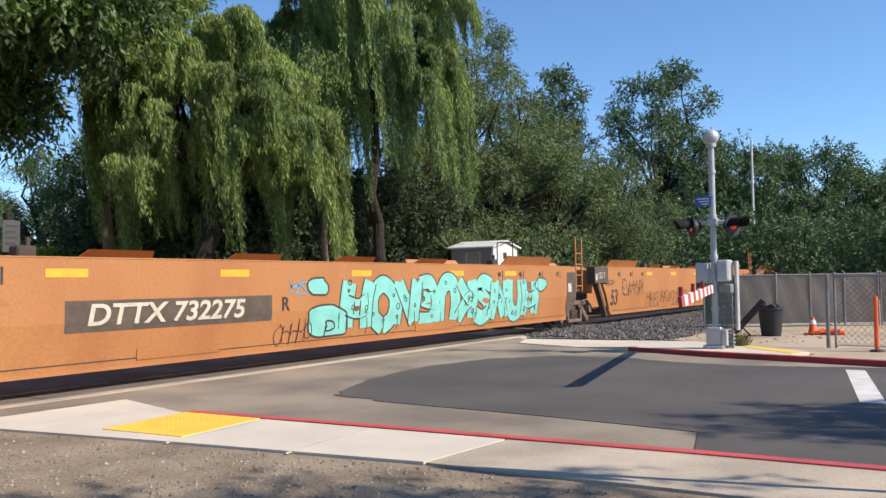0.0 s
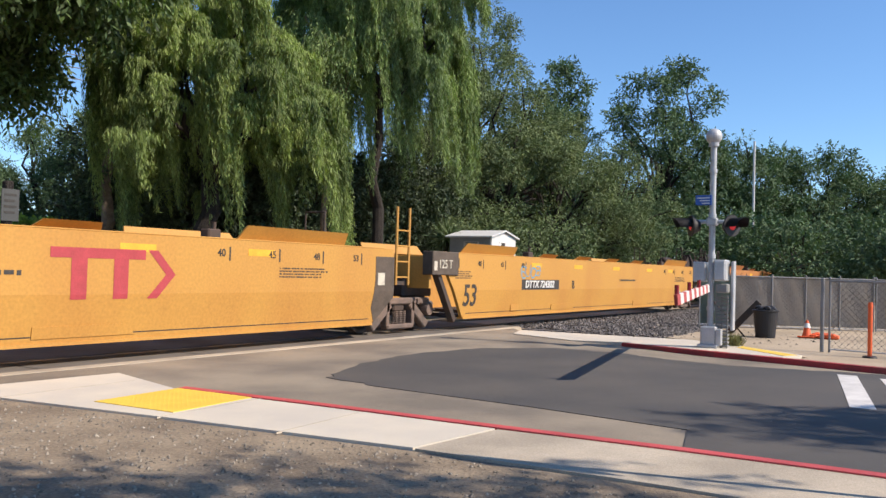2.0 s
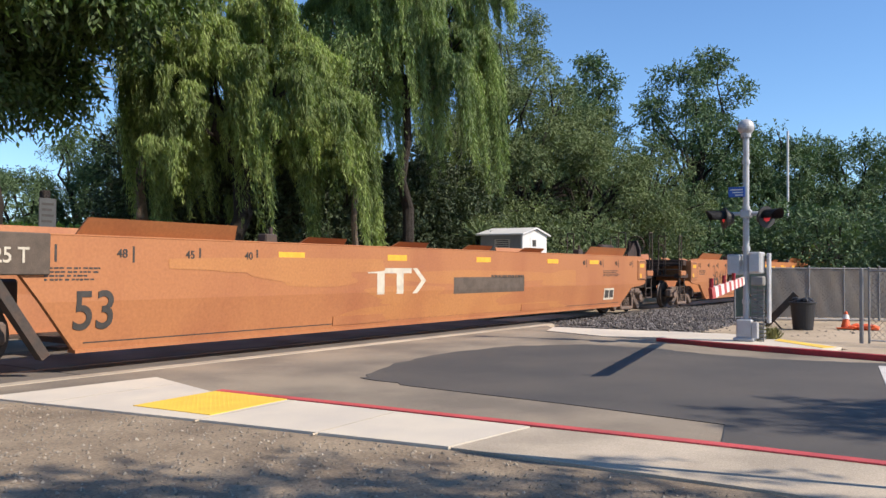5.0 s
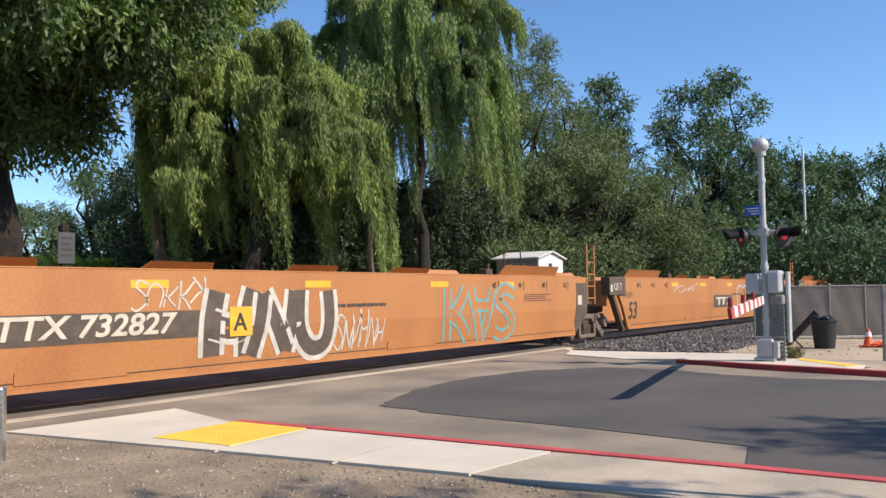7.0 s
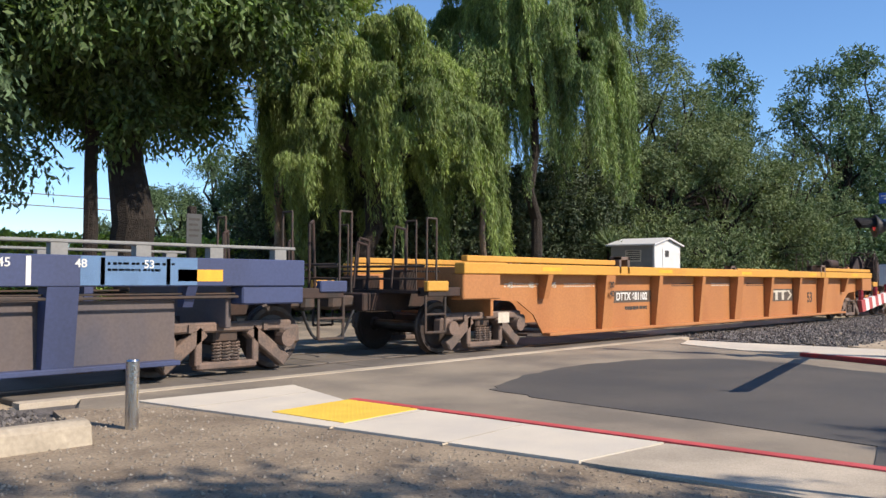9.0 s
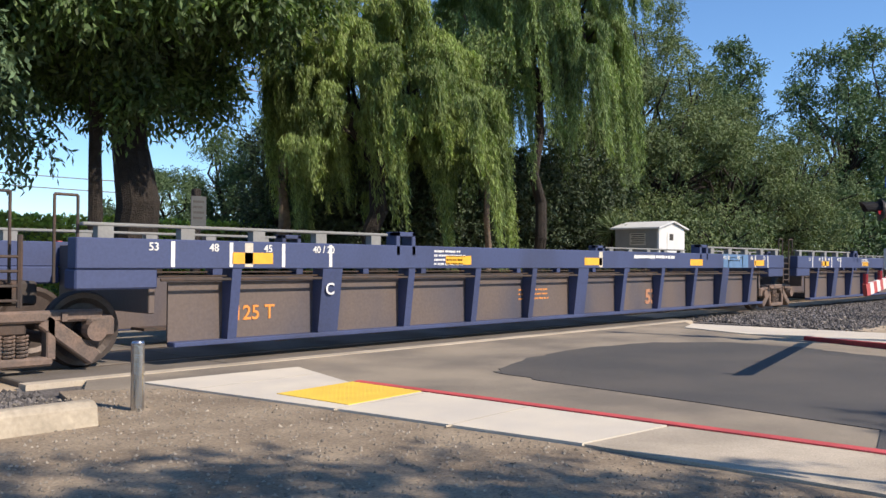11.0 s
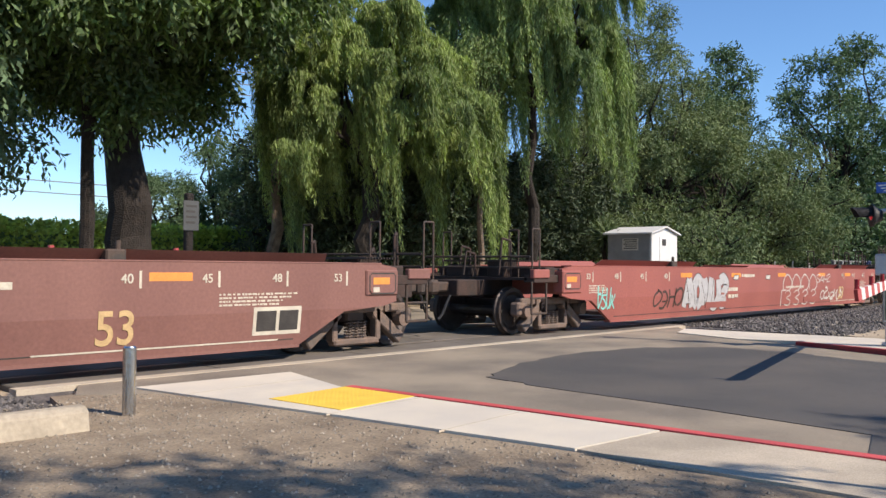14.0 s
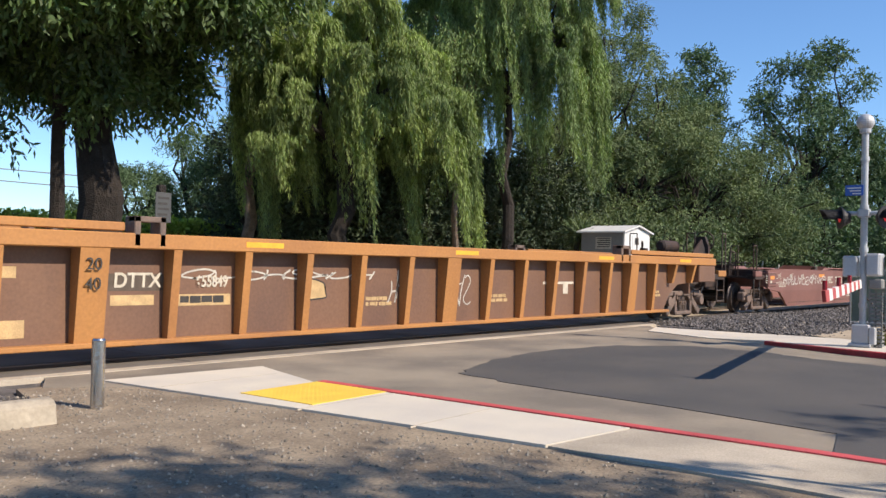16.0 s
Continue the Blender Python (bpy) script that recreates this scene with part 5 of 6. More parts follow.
# ribbed orange single
YS = -SIDE + 0.24
number_panel(u10, 6.42, 7.98, 0.78, 1.03, "DTTX 681102", 0.22, back=M_PLATE, ink=M_WHITE, y=YS, wide=0.96)
bars(u10, 6.9, 0.70, 1.1, 1, M_INK, 41, 0.08, y=YS)
patch(u10, 14.4, 16.3, 0.68, 1.02, M_PLATE, YS)
emblem(u10, 14.6, 16.1, 0.72, 0.98, M_CREAM, lambda z: YS - 0.004)
words("53", 0.42, M_INK, u10, 17.2, YS - 0.004, 0.62)
for i, x in enumerate((4.7, 8.9, 10.9, 12.9, 2.9)):
    bars(u10, x, 1.18, 1.2, 2, M_INK if i % 2 else M_CREAM, 50 + i, y=YS)
for x in (3.0, 3.6, 4.3):
    words("45", 0.15, M_CREAM, u10, x, YS - 0.004, 1.1)
words("20", 0.17, M_INK, u10, 5.93, -SIDE - 0.004, 1.10)
words("40", 0.17, M_INK, u10, 5.93, -SIDE - 0.004, 0.92)
patch(u10, 2.75, 3.05, 0.5, 0.68, M_CREAM, YS)
# blue car
for u in (u11, u12, u13):
    x0 = 2.3 if u is u13 else 1.0
    for i, t in enumerate(("53", "48", "45", "40 / 20")):
        for base, sg in ((x0 + 0.6, 1), (18.6 if u is u12 else 20.2 if u is u13 else 17.0, -1)):
            x = base + sg * i * 0.78
            patch(u, x, x + 0.05, 1.17, 1.47, M_WHITE)
            words(t, 0.13, M_WHITE, u, x - 0.28, -SIDE - 0.004, 1.36)
    bars(u, x0 + 5.0, 1.43, 0.75, 4, M_WHITE, 60, 0.035, 0.03)
    if u is not u13:
        bars(u, x0 + 10.9, 1.42, 2.0, 1, M_WHITE, 61, 0.07)
    patch(u, x0 + 15.0, x0 + 16.4, 1.165, 1.485, M_FADED_BLUE)
    bars(u, x0 + 15.3, 1.42, 0.8, 2, M_WHITE, 62, 0.03, 0.04)
    for x in (x0 + 1.6, x0 + 9.6):
        patch(u, x, x + 0.12, 1.17, 1.47, M_CREAM)
    words("53", 0.42, M_FADED_ORANGE, u, x0 + 11.75, YS - 0.004, 0.40, wide=1.1, bold=0.03)
    bars(u, x0 + 7.4, 0.78, 1.0, 3, M_ORANGE_PATCH, 63, 0.03, 0.05, y=YS)
words("MAX. GROSS WT. FOR 20 FT CONTAINERS", 0.105, M_WHITE, u13, 12.75, -SIDE - 0.004, 1.37)
throw_up(u13, 16.2, 16.55, 0.42, 0.72, None, M_ORANGE_PATCH, 1, 64, SHEET, False, 0.02)
words("DTTX", 0.34, M_WHITE, u13, 6.42, YS - 0.005, 0.44, wide=1.02)
words("888950", 0.33, M_WHITE, u13, 7.84, YS - 0.005, 0.44, wide=0.94)
words("B", 0.22, M_WHITE, u13, 6.0, -SIDE - 0.0 + 0.02, 0.86)
words("C", 0.22, M_WHITE, u12, 3.9, -SIDE + 0.02, 0.80)
words("125 T", 0.26, M_ORANGE_PATCH, u12, 2.6, YS - 0.005, 0.5)
# red single
bm = bmesh.new()
for i in range(4):                          # a row of arches over a row of hooked curls
    x = 12.8 + 0.66 * i
    ribbon(bm, curve_through([(x + 0.02, 0.70), (x + 0.03, 0.92), (x + 0.3, 1.12), (x + 0.6, 0.98), (x + 0.62, 0.78), (x + 0.45, 0.68)]), 0.035, lean_red)
    ribbon(bm, curve_through([(x + 0.15, 0.60), (x + 0.38, 0.68), (x + 0.58, 0.56), (x + 0.3, 0.47), (x + 0.58, 0.38), (x + 0.5, 0.26), (x + 0.18, 0.28)]), 0.03, lean_red)
ribbon(bm, [(12.72, 0.24), (12.7, 0.68), (13.0, 0.69)], 0.035, lean_red)
tagged(part("graffiti_tag", bm, M_WHITE_SPRAY, u14, "thin white looping outline tag"), kind="stuff")
tag_strokes(u14, 15.8, 17.8, 0.36, 0.72, M_WHITE_SPRAY, 7, 73, 0.05, lean_red)
tag_strokes(u14, 15.4, 16.6, 0.85, 1.15, M_WHITE_SPRAY, 4, 74, 0.025, lean_red)
piece(u14, 7.0, 9.25, 0.24, 1.17, M_GREY_SPRAY, M_BLACK_SPRAY, (6, 1, 2, 5, 4), 75, lean_red, fat=0.26, edge=0.02, dots=False)
tag_strokes(u14, 3.4, 4.05, 0.45, 0.9, M_CYAN, 4, 76, 0.035, lean_red)
tag_strokes(u14, 5.6, 6.9, 0.4, 0.85, M_BLACK_SPRAY, 4, 77, 0.05, lean_red)
for x in (9.6, 11.6):
    throw_up(u14, x, x + 0.3, 0.98, 1.12, M_WHITE_SPRAY, M_BLACK_SPRAY, 1, 78, lean_red, False, 0.015)
bars(u14, 10.1, 1.13, 1.0, 1, M_CREAM, 79, 0.08)
bars(u14, 9.3, 0.80, 0.7, 2, M_CREAM, 80, 0.09, 0.08, y=-SIDE)
# maroon single
words("FEC", 0.31, M_CREAM, u15, 7.55, -SIDE - 0.006, 0.87, wide=1.05)
words("72592", 0.31, M_CREAM, u15, 8.36, -SIDE - 0.006, 0.87, wide=1.02)
throw_up(u15, 9.78, 10.3, 0.36, 0.72, None, M_WHITE_SPRAY, 2, 81, lean_red, True, 0.03)
throw_up(u15, 9.6, 10.0, 0.92, 1.16, None, M_CREAM, 1, 82, lean_red, False, 0.02)
bm = bmesh.new()
blob(bm, [(11.2, 0.24), (14.2, 0.24), (14.35, 0.7), (13.2, 0.62), (11.9, 0.74), (11.25, 0.6)], lean_red, 0.003, 0.66)
part("graffiti_shade", bm, M_DARK_GREEN_SPRAY, u15)
throw_up(u15, 10.55, 11.1, 0.24, 0.62, M_BROWN_SPRAY, M_BROWN_SPRAY, 1, 83, lean_red, False)
throw_up(u15, 14.0, 14.4, 0.24, 0.55, M_BROWN_SPRAY, M_BROWN_SPRAY, 1, 84, lean_red, False)
bm = bmesh.new()
for o in ([(11.0, 0.26), (11.25, 0.26), (11.55, 1.12), (11.3, 1.14)], [(10.8, 1.02), (11.2, 1.14), (11.75, 1.16), (11.3, 0.98)], [(12.2, 0.5), (12.35, 0.45), (12.4, 0.85), (12.2, 0.9)]):
    blob(bm, o, lean_red, 0.005, 0.66)
part("graffiti", bm, M_CYAN, u15)
tag_strokes(u15, 11.6, 14.3, 0.4, 1.08, M_WHITE_SPRAY, 9, 85, 0.035, lean_red)
tag_strokes(u15, 3.3, 7.3, 0.82, 1.12, M_WHITE_SPRAY, 12, 86, 0.035, lean_red)
throw_up(u15, 14.6, 15.1, 0.62, 0.86, None, M_CREAM, 2, 87, lean_red, False, 0.025)
bars(u15, 15.3, 1.06, 1.1, 1, M_CREAM, 88, 0.09)
bars(u15, 12.9, 1.12, 0.9, 1, M_CREAM, 89, 0.06)
bars(u15, 1.9, 1.10, 1.0, 4, M_CREAM, 90, 0.03, 0.035)
# rusty ribbed single
number_panel(u16, 6.12, 6.82, 0.85, 1.05, "DTTX", 0.24, back=M_PLATE, ink=M_CREAM, y=YS, wide=0.95)
number_panel(u16, 7.2, 7.95, 0.85, 1.05, "655849", 0.2, back=None, ink=M_CREAM, y=YS, wide=0.78)
patch(u16, 7.0, 7.78, 0.66, 0.80, M_BROWN_SPRAY, YS)
bars(u16, 7.05, 0.78, 0.65, 1, M_INK, 92, 0.09, y=YS - 0.003)
patch(u16, 6.15, 6.7, 0.68, 0.80, M_BROWN_SPRAY, YS)
patch(u16, 4.75, 5.1, 1.0, 1.12, M_BROWN_SPRAY, YS)
words("45", 0.16, M_INK, u16, 4.8, YS - 0.006, 1.01)
patch(u16, 4.75, 5.2, 0.36, 0.55, M_BROWN_SPRAY, YS)
words("20", 0.19, M_INK, u16, 5.74, -SIDE - 0.0, 1.10, bold=0)
words("40", 0.19, M_INK, u16, 5.74, -SIDE + 0.02, 0.88, bold=0)
tag_strokes(u16, 7.1, 10.3, 0.98, 1.12, M_WHITE_SPRAY, 8, 93, 0.025, SHEET)
tag_strokes(u16, 10.7, 11.2, 0.6, 1.1, M_WHITE_SPRAY, 3, 94, 0.025, SHEET)
tag_strokes(u16, 11.9, 12.7, 0.5, 1.1, M_WHITE_SPRAY, 4, 95, 0.025, SHEET)
throw_up(u16, 8.95, 9.35, 0.68, 1.0, M_BROWN_SPRAY, M_INK, 1, 96, SHEET, False, 0.02)
emblem(u16, 14.9, 16.5, 0.70, 0.94, M_CREAM, SHEET)
words("53", 0.4, M_INK, u16, 17.0, YS - 0.004, 0.74)
for i, x in enumerate((10.2, 13.2, 19.2, 3.4)):
    bars(u16, x, 0.72, 0.6, 2, M_BROWN_SPRAY, 97 + i, 0.06, y=YS)

# ---------------------------------------------------------------- trees


def leaves_at(pts, dirs, length, width, rng):
    """Four corners for each leaf: a lozenge along dirs with a random turn about it."""
    n = len(pts)
    d = dirs / (np.linalg.norm(dirs, axis=1, keepdims=True) + 1e-9)
    r = rng.normal(size=(n, 3))
    s = np.cross(d, r)
    s /= np.linalg.norm(s, axis=1, keepdims=True) + 1e-9
    L = (np.asarray(length) * (0.7 + 0.6 * rng.random(n)))[:, None]
    W = (np.asarray(width) * (0.7 + 0.6 * rng.random(n)))[:, None]
    mid = pts + d * L * 0.45
    return np.stack([pts, mid + s * W / 2, pts + d * L, mid - s * W / 2], 1).reshape(-1, 3)


def limb(bm, a, b, r0, r1, rng, n=6, wob=0.12):
    """A tapering, slightly crooked branch: rings joined end to end."""
    a, b = Vector(a), Vector(b)
    pts = [a.lerp(b, i / n) + Vector(rng.normal(size=3)) * wob * (b - a).length / n * (0 < i < n) for i in range(n + 1)]
    axis = (b - a).normalized()
    side = axis.orthogonal().normalized()
    other = axis.cross(side)
    seg, last = 10, None
    for i, p in enumerate(pts):
        r = (r0 + (r1 - r0) * i / n) * (1.35 if i == 0 and r0 > 0.1 else 1.0)
        ring = [bm.verts.new(p + (side * math.cos(2 * math.pi * k / seg) + other * math.sin(2 * math.pi * k / seg)) * r * (0.9 + 0.2 * rng.random())) for k in range(seg)]
        if last:
            for k in range(seg):
                bm.faces.new((last[k], last[(k + 1) % seg], ring[(k + 1) % seg], ring[k]))
        last = ring
    return pts


def tree(label, x, y, h, crown, mat, seed, trunk=0.3, n=26000, leaf=(0.16, 0.06), clumps=60, droop=0.0, fork=0.35, bark=None, spread=0.55, base=0.0, shift=(0, 0), straight=False, category="tree", name="tree", lean=(0, 0)):
    """A tapered trunk with limbs; a crown of leafy clumps at the limbs' ends. crown: (rx, ry, rz, centre height)."""
    rng = np.random.default_rng(seed)
    t = empty(name, label, category, m=Matrix.Translation((x, y, base)))
    rx, ry, rz, cz = crown
    bm = bmesh.new()
    top = Vector((rng.normal() * 0.2 + lean[0], rng.normal() * 0.2 + lean[1], h * fork))
    limb(bm, (0, 0, -0.15), top, trunk, trunk * 0.72, rng, 6, 0.02 if straight else 0.12)
    u = rng.normal(size=(clumps, 3))
    u /= np.linalg.norm(u, axis=1, keepdims=True)
    cent = u * (0.35 + 0.65 * rng.random((clumps, 1)) ** 0.45) * (rx, ry, rz) + (shift[0], shift[1], cz)
    for i in range(min(26, clumps)):
        limb(bm, top, cent[i], trunk * 0.42, 0.03, rng, 5, 0.25)
    part("trunk", bm, bark or M_BARK, t)
    size = spread * (0.6 + 0.8 * rng.random(clumps)) * (rx * ry * rz) ** (1 / 3) * 0.55
    per = 9                                # leaves on one twig
    m = n // per
    k = rng.choice(clumps, m, p=size ** 2 / (size ** 2).sum())
    d = rng.normal(size=(m, 3))
    d /= np.linalg.norm(d, axis=1, keepdims=True)
    start = cent[k] + d * (size[k, None] * rng.random((m, 1)) ** 0.5) * (1.0, 1.0, 0.7)
    axis = d * 0.8 + rng.normal(size=(m, 3)) * 0.45 + (0, 0, -0.15 - droop)
    axis /= np.linalg.norm(axis, axis=1, keepdims=True)
    u = (np.arange(per) + 0.4) / per
    ln = leaf[0] * 3.0
    p = start[:, None] + axis[:, None] * (u * ln)[None, :, None] + np.array((0, 0, -1.0)) * (u ** 2 * ln * (0.25 + droop))[None, :, None]
    p = p.reshape(-1, 3)
    out = np.repeat(axis, per, 0) * 0.6 + rng.normal(size=(m * per, 3)) * 0.75 + (0, 0, -0.25 - droop)
    quads("crown", leaves_at(p, out, leaf[0], leaf[1], rng), mat, t)
    return t


def willow(label, x, y, h, rx, ry, seed, low=1.6, trunk=0.32, masses=46, long=0.25, leaf=None):
    """A weeping willow: limbs arch out to domed tufts, from which tapering locks of narrow leaves hang apart over a dim heart."""
    rng = np.random.default_rng(seed)
    t = empty("willow_tree", label, "tree", m=Matrix.Translation((x, y, 0)))
    bm = bmesh.new()
    top = Vector((0.1, 0.1, h * 0.45))
    limb(bm, (0, 0, -0.15), top, trunk, trunk * 0.7, rng)
    P, D = [], []
    zc, rz = 0.58 * h, 0.38 * h
    for i in range(masses):
        ct = 1 - 1.04 * (i + 0.5) / masses
        st = math.sqrt(max(0, 1 - ct * ct))
        ph = 2.399963 * i + 0.9 * rng.random()
        k = 0.55 + 0.5 * rng.random()
        mx, my, mz = rx * k * st * math.cos(ph), ry * k * st * math.sin(ph), zc + rz * (0.8 + 0.3 * rng.random()) * ct
        ux, uy = math.cos(ph), math.sin(ph)
        if i % 2 == 0:
            limb(bm, top, (mx * 0.92, my * 0.92, mz - 0.1), trunk * 0.34, 0.025, rng, 6, 0.2)
        size = 0.30 + 0.28 * rng.random()
        drop = 0.7 + 1.0 * rng.random() + 2.6 * (rng.random() < long)
        for q in range(4 + int(5 * rng.random())):
            lx, ly = rng.normal() * size, rng.normal() * size * 0.8
            lz = -0.7 * (lx * lx + ly * ly) / size
            length = max(0.5, min(mz - low, drop * (0.5 + 0.8 * rng.random())))
            for j in range(30):
                sx, sy = rng.normal() * 0.15, rng.normal() * 0.15
                ln = length * (0.2 + 0.85 * rng.random())
                m = int(ln / 0.055)
                if m < 4:
                    continue
                s = np.linspace(0, 1, m)
                draw = 1 - 0.7 * s
                bow = 0.42 * (1 - (1 - s) ** 2)
                pts = np.stack([mx + lx + sx * draw + ux * bow + 0.12 * ln * s ** 2 + 0.04 * np.sin(7 * s + q), my + ly + sy * draw + uy * bow + 0.03 * np.cos(8 * s + j),
                                mz + lz + 0.2 - 1.2 * (sx * sx + sy * sy) + 0.16 * np.sin(2.6 * s) - ln * s ** 1.3], 1)
                for rep in range(2):
                    P.append(pts + rng.normal(size=(m, 3)) * 0.03)
                    D.append(rng.normal(size=(m, 3)) * 0.28 + (0.12, 0, -0.9))
    part("trunk", bm, M_BARK, t)
    quads("crown", leaves_at(np.concatenate(P), np.concatenate(D), 0.17, 0.026, rng), leaf or M_WILLOW, t)
    return t


def at(az, d):
    return d * math.cos(radians(az)), d * math.sin(radians(az))


willow("large weeping willow with hanging pale green strands behind the track", *at(47.7, 24.0), 9.1, 2.8, 3.0, 11, low=1.9, masses=46, long=0.22)
willow("tall weeping willow with dark hanging strands beside the track", *at(36.8, 27.5), 14.2, 2.75, 3.0, 12, low=3.3, trunk=0.2, masses=60, long=0.30, leaf=M_DARK_WILLOW)
tree("broad dark walnut tree with a thick leaning trunk", *at(62.2, 21.5), 13.5, (5.2, 4.4, 4.5, 9.2), M_WALNUT, 21, trunk=0.54, n=250000, leaf=(0.20, 0.075), clumps=200, droop=0.35, spread=0.27, fork=0.42, shift=(-1.3, -0.6), lean=(-0.75, 0.4))
tree("slim dark tree beside the walnut", *at(65.4, 21.0), 10.0, (2.0, 2.0, 2.5, 8.8), M_FAR_LEAF, 22, trunk=0.17, n=12000, leaf=(0.17, 0.065), clumps=30, fork=0.72, straight=True)
tree("leafy tree beyond the track with low hanging boughs", *at(83.0, 20.0), 11.0, (4.2, 3.4, 4.6, 7.7), M_FAR_LEAF, 23, trunk=0.3, n=90000, leaf=(0.19, 0.07), clumps=120, fork=0.6, spread=0.32, shift=(2.6, -1.6), droop=0.4)
tree("tall walnut behind the willow with sunlit-coloured leaves and a pale bare limb", *at(54.4, 26.5), 15.0, (3.2, 2.6, 3.2, 11.5), M_SUNLIT_LEAF, 24, trunk=0.2, n=80000, leaf=(0.17, 0.06), clumps=70, fork=0.5, spread=0.30, bark=M_BARK_PALE, shift=(0.8, 0), droop=0.3)
tree("slim pale-barked tree between the willows", *at(40.2, 26.0), 9.0, (1.3, 1.2, 2.0, 7.6), M_DARK_WILLOW, 25, trunk=0.11, n=14000, leaf=(0.15, 0.03), clumps=30, droop=0.9, fork=0.6, bark=M_BARK_PALE, lean=(0.2, 0.1))
for i, (az, d, h, r, mt) in enumerate(((54.6, 38, 8.2, 2.2, M_FAR_LEAF), (57.3, 42, 7.6, 2.6, M_FAR_LEAF), (61, 40, 5.4, 3.0, M_FAR_LEAF), (50, 36, 9, 3.0, M_FAR_LEAF), (44, 34, 9, 3.2, M_FAR_LEAF),
                                       (31.0, 36, 12.0, 3.3, M_BUSH), (28.0, 37, 10.6, 3.7, M_BUSH), (24.5, 39, 9.2, 3.7, M_BUSH), (21.5, 41, 7.6, 3.4, M_BUSH), (33.5, 34, 8, 2.6, M_BUSH), (30.4, 42, 16.0, 2.6, M_BUSH))):
    tree("dense olive-green tree behind the track" if mt is M_BUSH else "tree in the distance behind the hedge", *at(az, d), h, (r, r, h * 0.40, h * 0.56), mt, 40 + i, trunk=0.2, n=34000, leaf=(0.14, 0.045), clumps=84, spread=0.235)
for i, (az, d, h, r) in enumerate(((24.9, 62, 17.0, 3.0), (17.8, 62, 17.2, 3.9), (15.4, 64, 11.0, 4), (12.0, 66, 12.0, 3.6), (8.6, 70, 11.6, 4.2), (6.0, 74, 11.0, 4.5), (3.0, 76, 10.0, 5), (21.3, 60, 9.5, 4.0), (26, 58, 10.0, 4), (0, 70, 11, 5), (-5, 70, 12, 5))):
    tree("tall airy tree on the skyline" if i < 2 else "dark green tree in the far row", *at(az, d), h, (r, r, h * 0.42, h * 0.56), M_FAR_LEAF, 70 + i, trunk=0.3, n=24000, leaf=(0.26, 0.10), clumps=64 if i > 1 else 52, spread=0.30 if i > 1 else 0.27)
for i in range(14):
    az, d = 3 + i * 2.4, 48 + 5 * (i % 3)
    tree("low dark thicket beneath the trees", *at(az, d), 5.0, (3.4, 3.0, 2.4, 2.4), M_FAR_LEAF, 100 + i, trunk=0.1, n=9000, leaf=(0.26, 0.10), clumps=30, name="shrub", category="shrub")
for i in range(9):
    tree("dark undergrowth behind the track", *at(25 + i * 3.2, 33.5 + (i % 2) * 2), 3.4, (2.2, 1.8, 1.9, 1.6), M_BUSH, 130 + i, trunk=0.08, n=9000, leaf=(0.15, 0.05), clumps=30, name="shrub", category="shrub")
# added backing behind the willows; their inner shade is in its leaf colour
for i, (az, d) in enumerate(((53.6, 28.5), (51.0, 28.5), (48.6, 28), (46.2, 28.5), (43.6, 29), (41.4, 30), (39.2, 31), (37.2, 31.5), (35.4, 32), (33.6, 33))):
    tree("thicket under the willows with leaves darkened for shade", *at(az, d), 6.0 + 0.8 * (i % 3), (1.7, 1.5, 2.9, 3.0), M_SHADE_LEAF, 160 + i, trunk=0.1, n=14000, leaf=(0.17, 0.06), clumps=40, name="shrub", category="shrub")
# shade trees standing on the camera's side, which throw the dappled shade
tree("shade tree on the camera's side of the lot", 2.3, -8.9, 9.0, (4.4, 3.0, 1.5, 6.9), M_WALNUT, 201, trunk=0.3, n=30000, leaf=(0.2, 0.08), clumps=70, shift=(-0.3, 2.5))
tree("shade tree beside the road", 14.6, -9.2, 9.5, (1.0, 0.8, 0.8, 7.4), M_WALNUT, 202, trunk=0.25, n=2600, leaf=(0.2, 0.08), clumps=14, shift=(-4.2, 0.8))
# spiky plant beside the shed
yx, yy = at(32.0, 30.5)
yucca = empty("yucca_plant", "dark spiky yucca plant beside the signal shed", "plant", m=Matrix.Translation((yx, yy, 0)))
rng = np.random.default_rng(55)
bm = bmesh.new()
limb(bm, (0, 0, -0.1), (0.1, 0, 2.3), 0.11, 0.08, rng)
part("trunk", bm, M_BARK, yucca)
n = 260
d = rng.normal(size=(n, 3)) + (0, 0, 0.35)
tagged(quads("blade_tuft", leaves_at(np.tile((0.1, 0.0, 2.4), (n, 1)) + rng.normal(size=(n, 3)) * 0.08, d, 0.75, 0.05, rng), M_BUSH, yucca), kind="stuff")
# hedge
rng = np.random.default_rng(9)
hedge = empty("hedge", "clipped bright green ivy hedge along the far side", "hedge", m=Matrix.Translation((0, 24.5, 0)))
bm = bmesh.new()
box(bm, -14, 22, 0.25, 1.2, -0.1, 2.1)
part("hedge_core", bm, M_FAR_LEAF, hedge)
n = 46000
p = np.stack([rng.random(n) * 36 - 14, rng.random(n) * 0.45 + 0.0, rng.random(n) * 2.5], 1)
p[:, 2] *= 0.93 + 0.07 * np.sin(p[:, 0] * 1.7)
top = rng.random(n) < 0.25
p[top, 1], p[top, 2] = rng.random(top.sum()) * 1.3, 2.1 + rng.random(top.sum()) * 0.4
quads("hedge_leaves", leaves_at(p, rng.normal(size=(n, 3)) + (0, -0.6, 0.2), 0.15, 0.11, rng), M_HEDGE, hedge)
